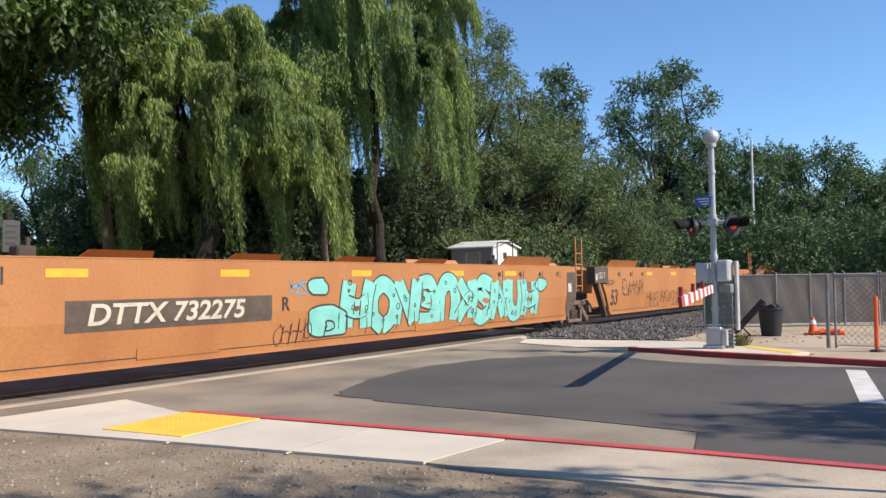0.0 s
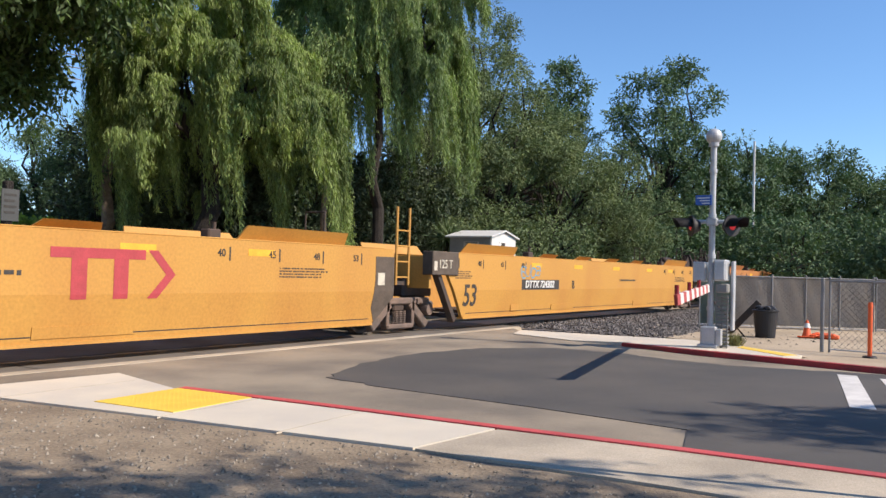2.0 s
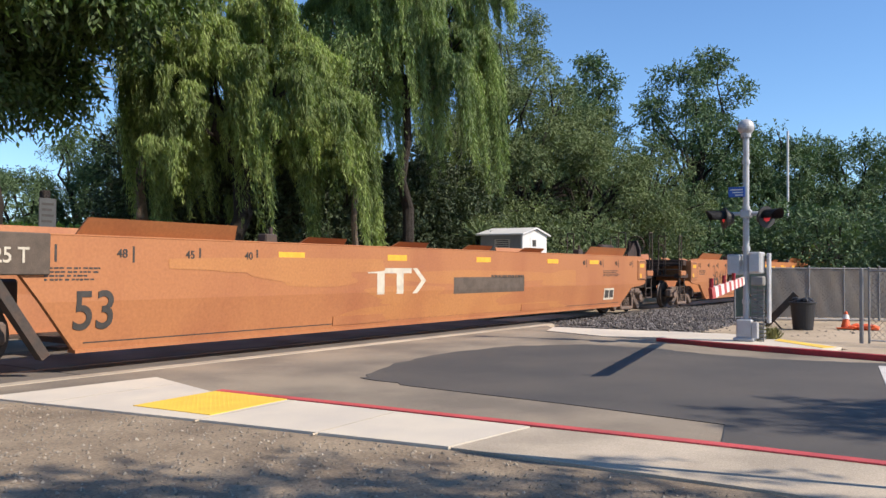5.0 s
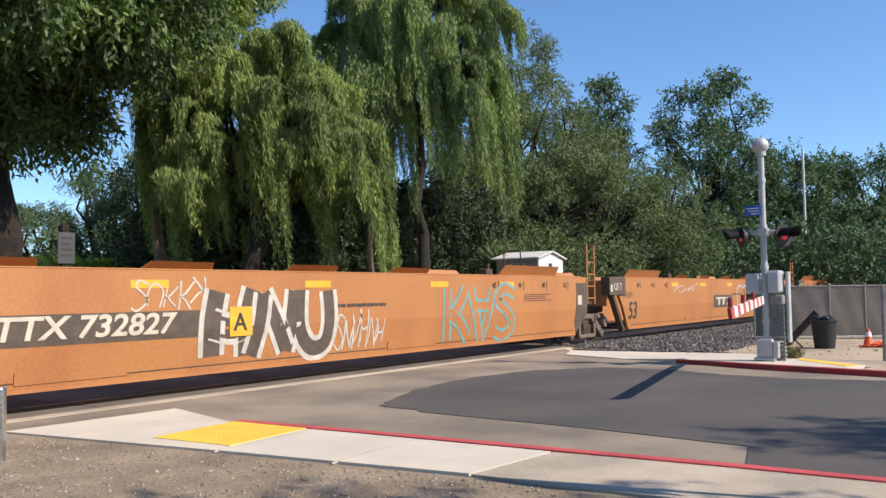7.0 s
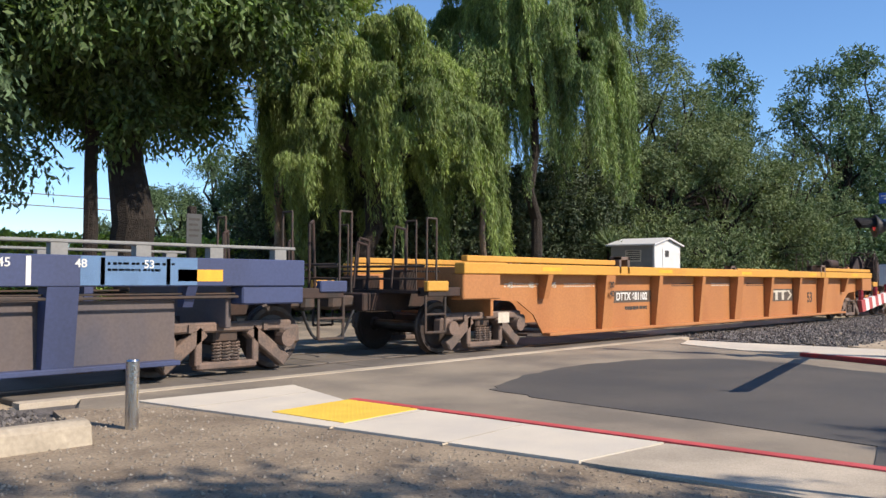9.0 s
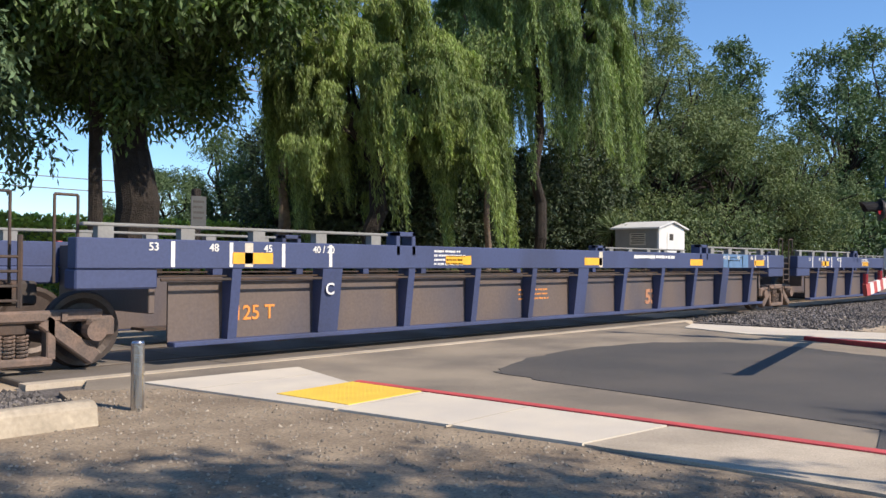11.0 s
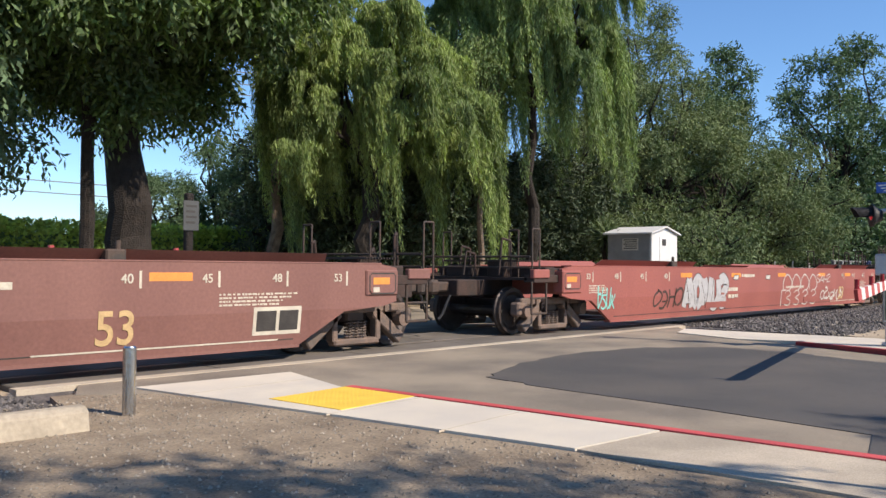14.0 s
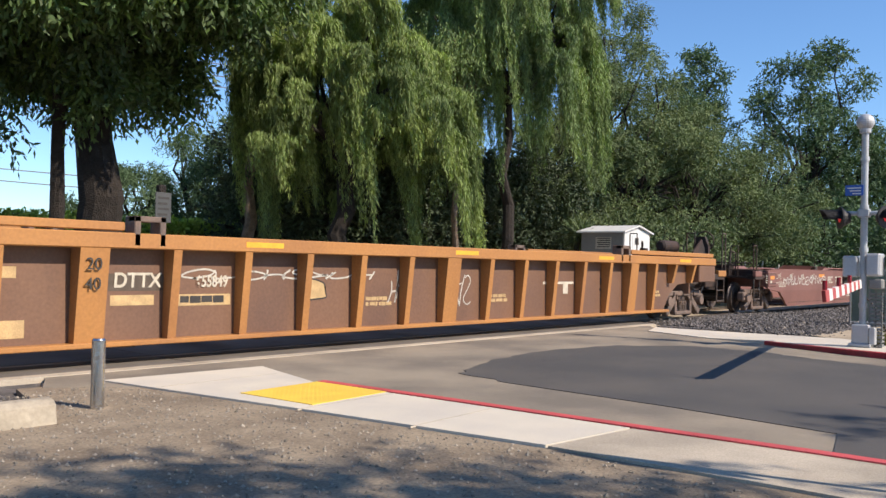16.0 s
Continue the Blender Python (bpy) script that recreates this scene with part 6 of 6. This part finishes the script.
# distant tree line
for i in range(24):
    az = 52 + i * 1.6
    d = 170 + 40 * rng.random()
    tree("hazy tree far across the fields", *at(az, d), 6 + 4 * rng.random(), (5 + 3 * rng.random(), 5, 3.0, 4.2), M_FAR_LEAF, 300 + i, trunk=0.3, n=1500, leaf=(0.9, 0.5), clumps=20)
# ---------------------------------------------------------------- crossing signal
MX, MY, MZ = 14.56, 3.80, 0.078
sig = empty("crossing_signal", "grey steel level-crossing signal mast with red flashing lights", "crossing signal", m=Matrix.Translation((MX, MY, MZ)))
bm = bmesh.new()
box(bm, -0.15, 0.15, -0.13, 0.13, 0, 0.36, 0.02)
box(bm, -0.19, 0.19, -0.17, 0.17, 0, 0.06, 0.015)
box(bm, -0.16, -0.05, -0.22, -0.13, 0.05, 0.32, 0.01)
part("mast_base", bm, M_GALV, sig)
bm = bmesh.new()
tube(bm, (0, 0, 0.3), (0, 0, 3.45), 0.052, seg=16)
for z in (0.62, 1.5, 2.18, 2.95):
    tube(bm, (0, 0, z), (0, 0, z + 0.07), 0.066, seg=16)
part("mast", bm, M_GALV, sig)
bm = bmesh.new()
bmesh.ops.create_uvsphere(bm, u_segments=20, v_segments=12, radius=0.135, matrix=Matrix.Translation((0, 0, 3.57)))
tube(bm, (0, 0, 3.40), (0, 0, 3.5), 0.085, seg=16)
part("bell", bm, M_GALV, sig, "round grey bell cover on the mast top")
bm = bmesh.new()
tube(bm, (0, -0.36, 2.12), (0, 0.36, 2.12), 0.035, seg=10)
box(bm, -0.06, 0.06, -0.09, 0.09, 2.05, 2.19, 0.02)
part("crossarm", bm, M_GALV, sig)
for s in (1, -1):
    lamp = new("signal_light")
    lamp.parent = sig
    lamp.empty_display_size = 0.1
    lamp["label"] = "black hooded red signal lamp"
    ang = radians(123 if s > 0 else -123)
    d = Vector((math.cos(ang), math.sin(ang), 0))
    lamp.matrix_basis = Matrix.Translation((-0.06, s * 0.34, 2.05)) @ d.to_track_quat("Z", "Y").to_matrix().to_4x4()
    bm = bmesh.new()
    tube(bm, (0, 0, -0.012), (0, 0, 0.012), 0.18, seg=28)
    tube(bm, (0, 0, -0.14), (0, 0, -0.012), 0.09, 0.16, seg=18)
    part("backplate", bm, M_BLACK, lamp)
    bm = bmesh.new()
    n, up = 14, Vector((0, 0, 1))
    q = lamp.matrix_basis.to_quaternion().inverted() @ up
    base_a = math.atan2(q.y, q.x)
    ring = []
    for i in range(n + 1):
        a = base_a - 1.75 + 3.5 * i / n
        ring.append([bm.verts.new((0.13 * math.cos(a), 0.13 * math.sin(a), h)) for h in (0.01, 0.34 - 0.12 * abs(i / n - 0.5) * 2)])
    for i in range(n):
        bm.faces.new((ring[i][0], ring[i + 1][0], ring[i + 1][1], ring[i][1]))
    bmesh.ops.solidify(bm, geom=bm.faces[:], thickness=0.006)
    part("hood", bm, M_BLACK, lamp)
    bm = bmesh.new()
    bmesh.ops.create_uvsphere(bm, u_segments=18, v_segments=8, radius=0.085, matrix=Matrix.Translation((0, 0, 0.0)) @ Matrix.Diagonal((1, 1, 0.3, 1)))
    part("lens", bm, M_RED_LAMP, lamp, "glowing red round lens")
bm = bmesh.new()
box(bm, -0.075, -0.065, 0.0, 0.27, 2.40, 2.57, 0.003)
sg = part("notice_plate", bm, M_BLUE_SIGN, sig, "small blue notice plate")
bm = bmesh.new()
for i in range(3):
    box(bm, -0.079, -0.076, 0.03, 0.24 - 0.04 * i, 2.53 - 0.045 * i - 0.018, 2.53 - 0.045 * i)
part("small_print", bm, M_WHITE, sg)
bm = bmesh.new()
box(bm, -0.10, 0.18, 0.07, 0.29, 1.10, 1.44, 0.02)
part("relay_box", bm, M_GALV, sig)
bm = bmesh.new()
box(bm, -0.14, 0.16, -0.27, -0.07, 1.12, 1.48, 0.02)
box(bm, -0.155, -0.14, -0.25, -0.09, 1.15, 1.45, 0.006)
part("gate_mechanism", bm, M_GALV, sig)
bm = bmesh.new()
box(bm, -0.1, 0.1, -0.30, -0.10, 0.92, 1.08, 0.02)
part("gearbox", bm, M_SHED, sig)
bm = bmesh.new()
box(bm, 0.06, 0.2, -0.36, -0.31, 0.3, 1.46, 0.01)
part("side_post", bm, M_GALV, sig)
bm = bmesh.new()
for i in range(14):
    box(bm, -0.02, 0.16, -0.28, -0.10, 0.02 + i * 0.062, 0.05 + i * 0.062)
for y in (-0.28, -0.19, -0.10):
    box(bm, -0.02, 0.0, y - 0.01, y + 0.01, 0.0, 0.9)
part("cable_cage", bm, M_SHED, sig, "slatted grey cable guard")
bm = bmesh.new()
box(bm, 0.1, 0.35, 0.27, 0.33, 1.05, 1.45, 0.02)
box(bm, 0.15, 0.40, 0.33, 0.36, 0.85, 1.15, 0.02)
part("counterweight", bm, M_STEEL_DARK, sig)
# gate arm: white and red pieces end to end
arm_a, arm_b = Vector((-0.25, -0.02, 1.0)), Vector((-4.98, -0.91, 0.912))
arm = new("gate_arm")
arm.parent = sig
arm.empty_display_size = 0.1
arm["label"] = "lowered gate arm striped red and white"
dv = arm_b - arm_a
am = Matrix.Translation(arm_a) @ dv.to_track_quat("X", "Z").to_matrix().to_4x4()
arm.matrix_basis = am
k = 14
for i in range(k):
    bm = bmesh.new()
    a, b = dv.length * i / k, dv.length * (i + 1) / k
    prism(bm, [(a + 0.06, 0.065), (b + 0.06, 0.065), (b - 0.06, -0.065), (a - 0.06, -0.065)], "y", -0.02, 0.02)
    part("stripe", bm, M_RED_STRIPE if i % 2 else M_WHITE, arm)
for u in (0.38, 0.68, 0.985):
    bm = bmesh.new()
    tube(bm, (dv.length * u, 0, 0.065), (dv.length * u, 0, 0.17), 0.026, seg=10)
    part("arm_light", bm, M_RED_OFF, arm)

# the gate across the track
g2 = empty("crossing_gate", "lowered red-and-white gate arm beyond the track", "crossing gate", m=Matrix.Translation((1.2, 13.2, 0)))
bm = bmesh.new()
tube(bm, (0, 0, -0.1), (0, 0, 2.6), 0.06, seg=14)
box(bm, -0.15, 0.15, -0.14, 0.14, 0.0, 0.4, 0.02)
box(bm, -0.16, 0.16, -0.3, -0.08, 1.1, 1.5, 0.02)
part("mast", bm, M_GALV, g2)
for i in range(12):
    bm = bmesh.new()
    box(bm, 0.2 + i * 0.54, 0.2 + (i + 1) * 0.54, -0.02, 0.02, 1.30, 1.40)
    part("stripe", bm, M_RED_STRIPE if i % 2 else M_WHITE, g2)
for x in (4.25, 6.35):
    bm = bmesh.new()
    tube(bm, (x, 0, 1.40), (x, 0, 1.53), 0.045, seg=10)
    part("arm_light", bm, M_RED_STRIPE, g2)

# ---------------------------------------------------------------- equipment shed
sx, sy = 25.15, 13.95
shed = empty("equipment_shed", "small signal shed with a gabled roof, white gable and shade-grey side wall", "shed", m=Matrix.Translation((sx, sy, 0)))
# the grey of this wall is that side's shade, put in the colour
bm = bmesh.new()
box(bm, 0, 1.80, 0.02, 1.62, 1.30, 2.42, 0.01)
part("wall", bm, M_SHED, shed)
bm = bmesh.new()
prism(bm, [(0.02, 1.30), (1.78, 1.30), (1.78, 2.42), (0.9, 2.62), (0.02, 2.42)], "y", -0.03, 0.018)
part("gable_wall", bm, M_SHED_WHITE, shed, "white gable end")
for s in (-1, 1):
    bm = bmesh.new()
    prism(bm, [(0.9, 2.68), (0.9, 2.63), (0.9 + s * 1.02, 2.39), (0.9 + s * 1.02, 2.44)], "y", -0.12, 1.75)
    part("roof", bm, M_SHED_WHITE, shed)
bm = bmesh.new()
box(bm, 0.55, 1.25, -0.045, -0.03, 1.5, 2.3, 0.005)
dr = part("door", bm, M_SHED_WHITE, shed)
bm = bmesh.new()
box(bm, 0.70, 0.95, -0.055, -0.045, 2.02, 2.24)
part("vent", bm, M_INK, dr)
bm = bmesh.new()
box(bm, -0.012, 0.0, 0.45, 1.05, 1.85, 2.25)
nt_ = part("notice_plate", bm, M_CREAM, shed, "faded notice plate")
bm = bmesh.new()
for i in range(5):
    box(bm, -0.016, -0.012, 0.5, 1.0 - 0.05 * (i % 2), 2.19 - i * 0.07, 2.22 - i * 0.07)
part("small_print", bm, M_INK, nt_)
for x in (0.1, 1.7):
    for y in (0.1, 1.5):
        bm = bmesh.new()
        box(bm, x - 0.06, x + 0.06, y - 0.06, y + 0.06, -0.1, 1.31)
        part("leg", bm, M_STEEL_DARK, shed)

# row of thin pale posts with a wire behind the track
pf = empty("post_and_wire_fence", "row of thin white posts with one wire behind the track", "fence", m=Matrix.Translation((0, 14.3, 0)))
for i in range(9):
    bm = bmesh.new()
    tube(bm, (28.3 + 2.05 * i, 0, -0.1), (28.3 + 2.05 * i, 0, 1.55 + 0.05 * (i % 3)), 0.032, seg=8)
    part("post", bm, M_SHED_WHITE, pf)
bm = bmesh.new()
tube(bm, (28.3, 0, 1.35), (44.7, 0, 1.35), 0.006, seg=5)
part("wire", bm, M_GALV, pf)

# ---------------------------------------------------------------- fences and the lot


def wire_fence(label, pts, z0, h, screen=None, mesh=True, cell=0.09):
    f = empty("wire_fence", label, "fence", m=Matrix.Translation((0, 0, z0)))
    for i, (x, y) in enumerate(pts):
        bm = bmesh.new()
        tube(bm, (x, y, -0.15), (x, y, h + 0.03), 0.019, seg=10)
        bmesh.ops.create_uvsphere(bm, u_segments=10, v_segments=6, radius=0.028, matrix=Matrix.Translation((x, y, h + 0.04)))
        part("post", bm, M_FENCE_POST, f)
    for (xa, ya), (xb, yb) in zip(pts, pts[1:]):
        bm = bmesh.new()
        tube(bm, (xa, ya, h), (xb, yb, h), 0.018, seg=8)
        part("rail", bm, M_FENCE_POST, f)
        bm = bmesh.new()
        tube(bm, (xa, ya, 0.05), (xb, yb, 0.05), 0.012, seg=6)
        part("bottom_wire", bm, M_GALV, f)
        a, b = Vector((xa, ya, 0)), Vector((xb, yb, 0))
        ln = (b - a).length
        d = (b - a) / ln
        if mesh:
            bm = bmesh.new()
            n = int((ln + h) / cell)
            for i in range(n):
                for s in (0, 1):
                    u0 = i * cell - h
                    p0, p1 = (u0, 0.05), (u0 + h - 0.05, h)
                    lo, hi = max(0, p0[0]), min(ln, p1[0])
                    if hi - lo < 0.03:
                        continue
                    za, zb = 0.05 + lo - u0, 0.05 + hi - u0
                    if s:
                        lo, hi = ln - lo, ln - hi
                    A, B = a + d * lo, a + d * hi
                    w = Vector((0, 0, 0.004))
                    q = [bm.verts.new((A.x, A.y, za)), bm.verts.new((B.x, B.y, zb)), bm.verts.new((B.x, B.y, zb + 0.007)), bm.verts.new((A.x, A.y, za + 0.007))]
                    bm.faces.new(q)
            bmesh.ops.solidify(bm, geom=bm.faces[:], thickness=0.005)
            part("wire_mesh", bm, M_FENCE_POST, f)
        if screen:
            bm = bmesh.new()
            n, m_ = 16, 6
            g = [[bm.verts.new((a.x + d.x * ln * i / n - d.y * 0.006 * math.sin(i * 0.7 + j * 0.9), a.y + d.y * ln * i / n + d.x * 0.006 * math.sin(i * 0.7 + j * 0.9), 0.08 + (h - 0.1) * j / m_)) for j in range(m_ + 1)] for i in range(n + 1)]
            for i in range(n):
                for j in range(m_):
                    bm.faces.new((g[i][j], g[i + 1][j], g[i + 1][j + 1], g[i][j + 1]))
            bmesh.ops.solidify(bm, geom=bm.faces[:], thickness=0.004)
            part("screen", bm, screen, f)
    return f


wire_fence("low wire-mesh fence with grey windscreen cloth", [(21.3, 5.0), (21.7, 4.2), (22.1, 3.5), (22.5, 2.8), (22.9, 2.1)], 0.055, 1.25, M_TARP)
wire_fence("low wire-mesh fence with faded green windscreen cloth", [(21.0, 5.75), (21.28, 5.02)], 0.055, 1.25, M_GREEN_TARP)
wire_fence("low wire-mesh fence with tan windscreen cloth", [(22.95, 2.05), (23.6, 0.4), (24.2, -1.2), (24.8, -3.0)], 0.055, 1.25, M_TARP)
wire_fence("grey chain-link fence panel at the kerb", [(15.6, 2.09), (15.35, 0.2), (15.3, -1.8)], 0.055, 1.20, cell=0.10)
# gate upright bolted beside the corner post
bm = bmesh.new()
box(bm, 15.53, 15.59, 2.17, 2.23, 0.03, 1.30, 0.012)
tagged(part("fence_corner_post", bm, M_FENCE_POST), "square grey steel corner post of the fence", "post")

bin_ = empty("trash_can", "black plastic trash can standing on the dusty lot", "trash can", m=Matrix.Translation((18.3, 3.66, 0.055)))
bm = bmesh.new()
bmesh.ops.create_cone(bm, cap_ends=False, segments=28, radius1=0.19, radius2=0.245, depth=0.55, matrix=Matrix.Translation((0, 0, 0.275)))
bmesh.ops.create_cone(bm, cap_ends=True, segments=28, radius1=0.18, radius2=0.2, depth=0.02, matrix=Matrix.Translation((0, 0, 0.03)))
part("body", bm, M_BLACK, bin_)
bm = bmesh.new()
for i in range(28):
    a, b = 2 * math.pi * i / 28, 2 * math.pi * (i + 1) / 28
    tube(bm, (0.25 * math.cos(a), 0.25 * math.sin(a), 0.55), (0.25 * math.cos(b), 0.25 * math.sin(b), 0.55), 0.018, seg=6)
part("rim", bm, M_BLACK, bin_)
bm = bmesh.new()
for i in range(9):
    a = i * 0.7
    bmesh.ops.create_icosphere(bm, subdivisions=1, radius=0.09, matrix=Matrix.Translation((0.14 * math.cos(a), 0.14 * math.sin(a), 0.55 + 0.03 * (i % 3))) @ Matrix.Diagonal((1, 1, 0.6, 1)))
part("bag", bm, M_BLACK, bin_, "crumpled black bag in the can")

cone = empty("traffic_cone", "orange traffic cone with a white band on the lot", "traffic cone", m=pose(19.0, 2.98, 0.055, 0, 8, 0))
bm = bmesh.new()
bmesh.ops.create_cone(bm, cap_ends=True, segments=20, radius1=0.10, radius2=0.025, depth=0.36, matrix=Matrix.Translation((0, 0, 0.19)))
part("body", bm, M_ORANGE, cone)
bm = bmesh.new()
bmesh.ops.create_cone(bm, cap_ends=False, segments=20, radius1=0.072, radius2=0.048, depth=0.10, matrix=Matrix.Translation((0, 0, 0.255)))
part("band", bm, M_WHITE, cone)
bm = bmesh.new()
box(bm, -0.16, 0.16, -0.16, 0.16, 0.0, 0.025, 0.01)
part("foot", bm, M_ORANGE, cone)
bm = bmesh.new()
r_ = random.Random(4)
for i in range(12):
    bmesh.ops.create_icosphere(bm, subdivisions=1, radius=0.07 + 0.05 * r_.random(), matrix=Matrix.Translation((18.95 + 0.16 * r_.random(), 2.86 - 0.4 * i / 11, 0.09 + 0.04 * r_.random())) @ Matrix.Diagonal((1, 1, 0.6, 1)))
tagged(part("safety_vest", bm, M_ORANGE), "crumpled orange safety cloth lying beside the cone", "cloth")
post = empty("marker_post", "orange-red flexible marker post beside the chain-link fence", "marker post", m=Matrix.Translation((15.0, 1.42, 0.055)))
bm = bmesh.new()
tube(bm, (0, 0, 0), (0, 0, 0.86), 0.034, seg=14)
tube(bm, (0, 0, 0.80), (0, 0, 0.88), 0.042, 0.03, seg=14)
part("tube", bm, M_ORANGE, post)
bm = bmesh.new()
tube(bm, (0, 0, -0.02), (0, 0, 0.03), 0.12, 0.10, seg=14)
part("foot", bm, M_BLACK, post)
bm = bmesh.new()
box(bm, -0.02, 0.02, -0.07, 0.07, 0.0, 0.95, 0.005, Matrix.Translation((18.9, 4.55, 0.055)) @ pose(0, 0, 0, 42, 0, 0))
tagged(part("leaning_plank", bm, M_STEEL_DARK), "dark board leaning against the wire fence", "plank")
bm = bmesh.new()
tube(bm, (17.6, 4.7, 0.95), (18.2, 4.05, 0.06), 0.018, seg=8)
tagged(part("fallen_pipe", bm, M_STEEL_DARK), "thin steel stay leaning down to the ground", "pipe")
# dry grass tuft at the mast
rng = np.random.default_rng(77)
n = 700
p = np.stack([15.1 + 0.35 * rng.random(n), 3.45 + 0.4 * rng.random(n), np.full(n, 0.055)], 1)
ob = quads("grass_tuft", leaves_at(p, rng.normal(size=(n, 3)) * 0.3 + (0, 0, 1), 0.22, 0.012, rng), M_GRASS)
tagged(ob, "dry yellow grass beside the mast base", "grass", kind="stuff")

# ---------------------------------------------------------------- near things
bol = empty("bollard", "shiny stainless steel bollard on the gravel", "bollard", m=Matrix.Translation((3.45, 6.75, -0.02)))
bm = bmesh.new()
tube(bm, (0, 0, -0.1), (0, 0, 0.575), 0.055, seg=24)
part("tube", bm, M_CHROME, bol)
bm = bmesh.new()
bmesh.ops.create_cone(bm, cap_ends=True, segments=24, radius1=0.056, radius2=0.046, depth=0.016, matrix=Matrix.Translation((0, 0, 0.583)))
part("cap", bm, M_CHROME, bol)
bm = bmesh.new()
prism(bm, [(6.32, -0.03), (6.60, -0.03), (6.57, 0.15), (6.50, 0.175), (6.40, 0.175), (6.35, 0.14)], "x", 0.7, 2.93)
bmesh.ops.bevel(bm, geom=bm.edges[:], offset=0.012, segments=1, affect="EDGES")
tagged(part("wheel_stop", bm, M_TIMBER), "weathered pale concrete wheel stop on the gravel", "wheel stop")
sp = empty("notice_sign", "grey metal notice sign, coloured dark for shade, on a thick post beyond the track", "sign", m=Matrix.Translation((8.25, 14.0, -0.06)))
bm = bmesh.new()
box(bm, -0.07, 0.07, -0.07, 0.07, 0, 2.62, 0.02)
part("post", bm, M_BARK, sp)
bm = bmesh.new()
box(bm, -0.16, 0.16, -0.095, -0.08, 1.93, 2.48, 0.008)
pl = part("plate", bm, M_SHADED_SIGN, sp)
bm = bmesh.new()
for i in range(4):
    box(bm, -0.11, 0.11 - 0.03 * (i % 2), -0.099, -0.095, 2.36 - i * 0.1, 2.40 - i * 0.1)
part("small_print", bm, M_INK, pl)
rs = empty("road_sign", "dark back of a rounded road sign on a post", "road sign", m=Matrix.Translation((5.62, 0.10, 0.0)))
bm = bmesh.new()
prism(bm, [(-0.30, 1.70), (-0.27, 1.66), (0.27, 1.66), (0.30, 1.70), (0.30, 2.31), (0.27, 2.35), (-0.27, 2.35), (-0.30, 2.31)], "x", -0.01, 0.01)
part("plate", bm, M_BLACK, rs)
bm = bmesh.new()
box(bm, 0.012, 0.06, -0.03, 0.03, -0.05, 2.4, 0.005)
part("post", bm, M_GALV, rs)
# power lines and far poles
for i, (za, zb) in enumerate(((6.9, 6.0), (6.2, 5.3), (15.2, 13.6), (14.3, 12.9), (13.6, 12.2))):
    bm = bmesh.new()
    a, b = Vector((8, 58, za)), Vector((46, 40, zb))
    pts = [a.lerp(b, t / 16) - Vector((0, 0, 0.5 * math.sin(math.pi * t / 16))) for t in range(17)]
    pipe(bm, pts, 0.035, 5)
    tagged(part("power_line", bm, M_SHED), "thin power line against the sky", "cable", "power lines")
for x, y, h, r in ((8, 58, 15.5, 0.14), (46, 40, 14.0, 0.14), (58.0, 12.5, 10.3, 0.09)):
    bm = bmesh.new()
    tube(bm, (x, y, -0.1), (x, y, h), r, r * 0.8, seg=12)
    if r > 0.1:
        box(bm, x - 0.06, x + 0.06, y - 0.8 * r / 0.14, y + 0.8 * r / 0.14, h - 0.5, h - 0.38)
    tagged(part("utility_pole", bm, M_SHED_WHITE if r < 0.1 else M_BARK), "pale metal pole behind the signal" if r < 0.1 else "wooden utility pole carrying power lines", "pole")


def motions():
    """The train rolls past; every wheelset turns."""
    for unit, o in trains:
        unit.rotation_mode = "QUATERNION"
        walk(unit, [(0.0, Matrix.Translation((o, TRACK_Y, 0.0))), (16.0, Matrix.Translation((o + V * 16.0, TRACK_Y, 0.0)))])
        keys = unit.animation_data
        for curve in keys.action.layers[0].strips[0].channelbag(keys.action_slot).fcurves:
            for k in curve.keyframe_points:
                k.interpolation = "LINEAR"
    # one key a frame, so that each turns a wheelset by less than a quarter
    step = math.degrees(V / FPS / 0.45)
    frames = range(int(16.0 * FPS) + 1)
    for w, x in spinning:
        walk(w, [(i / FPS, pose(x, 0, 0.45, 0, (step * i) % 360, 0)) for i in frames])


motions()
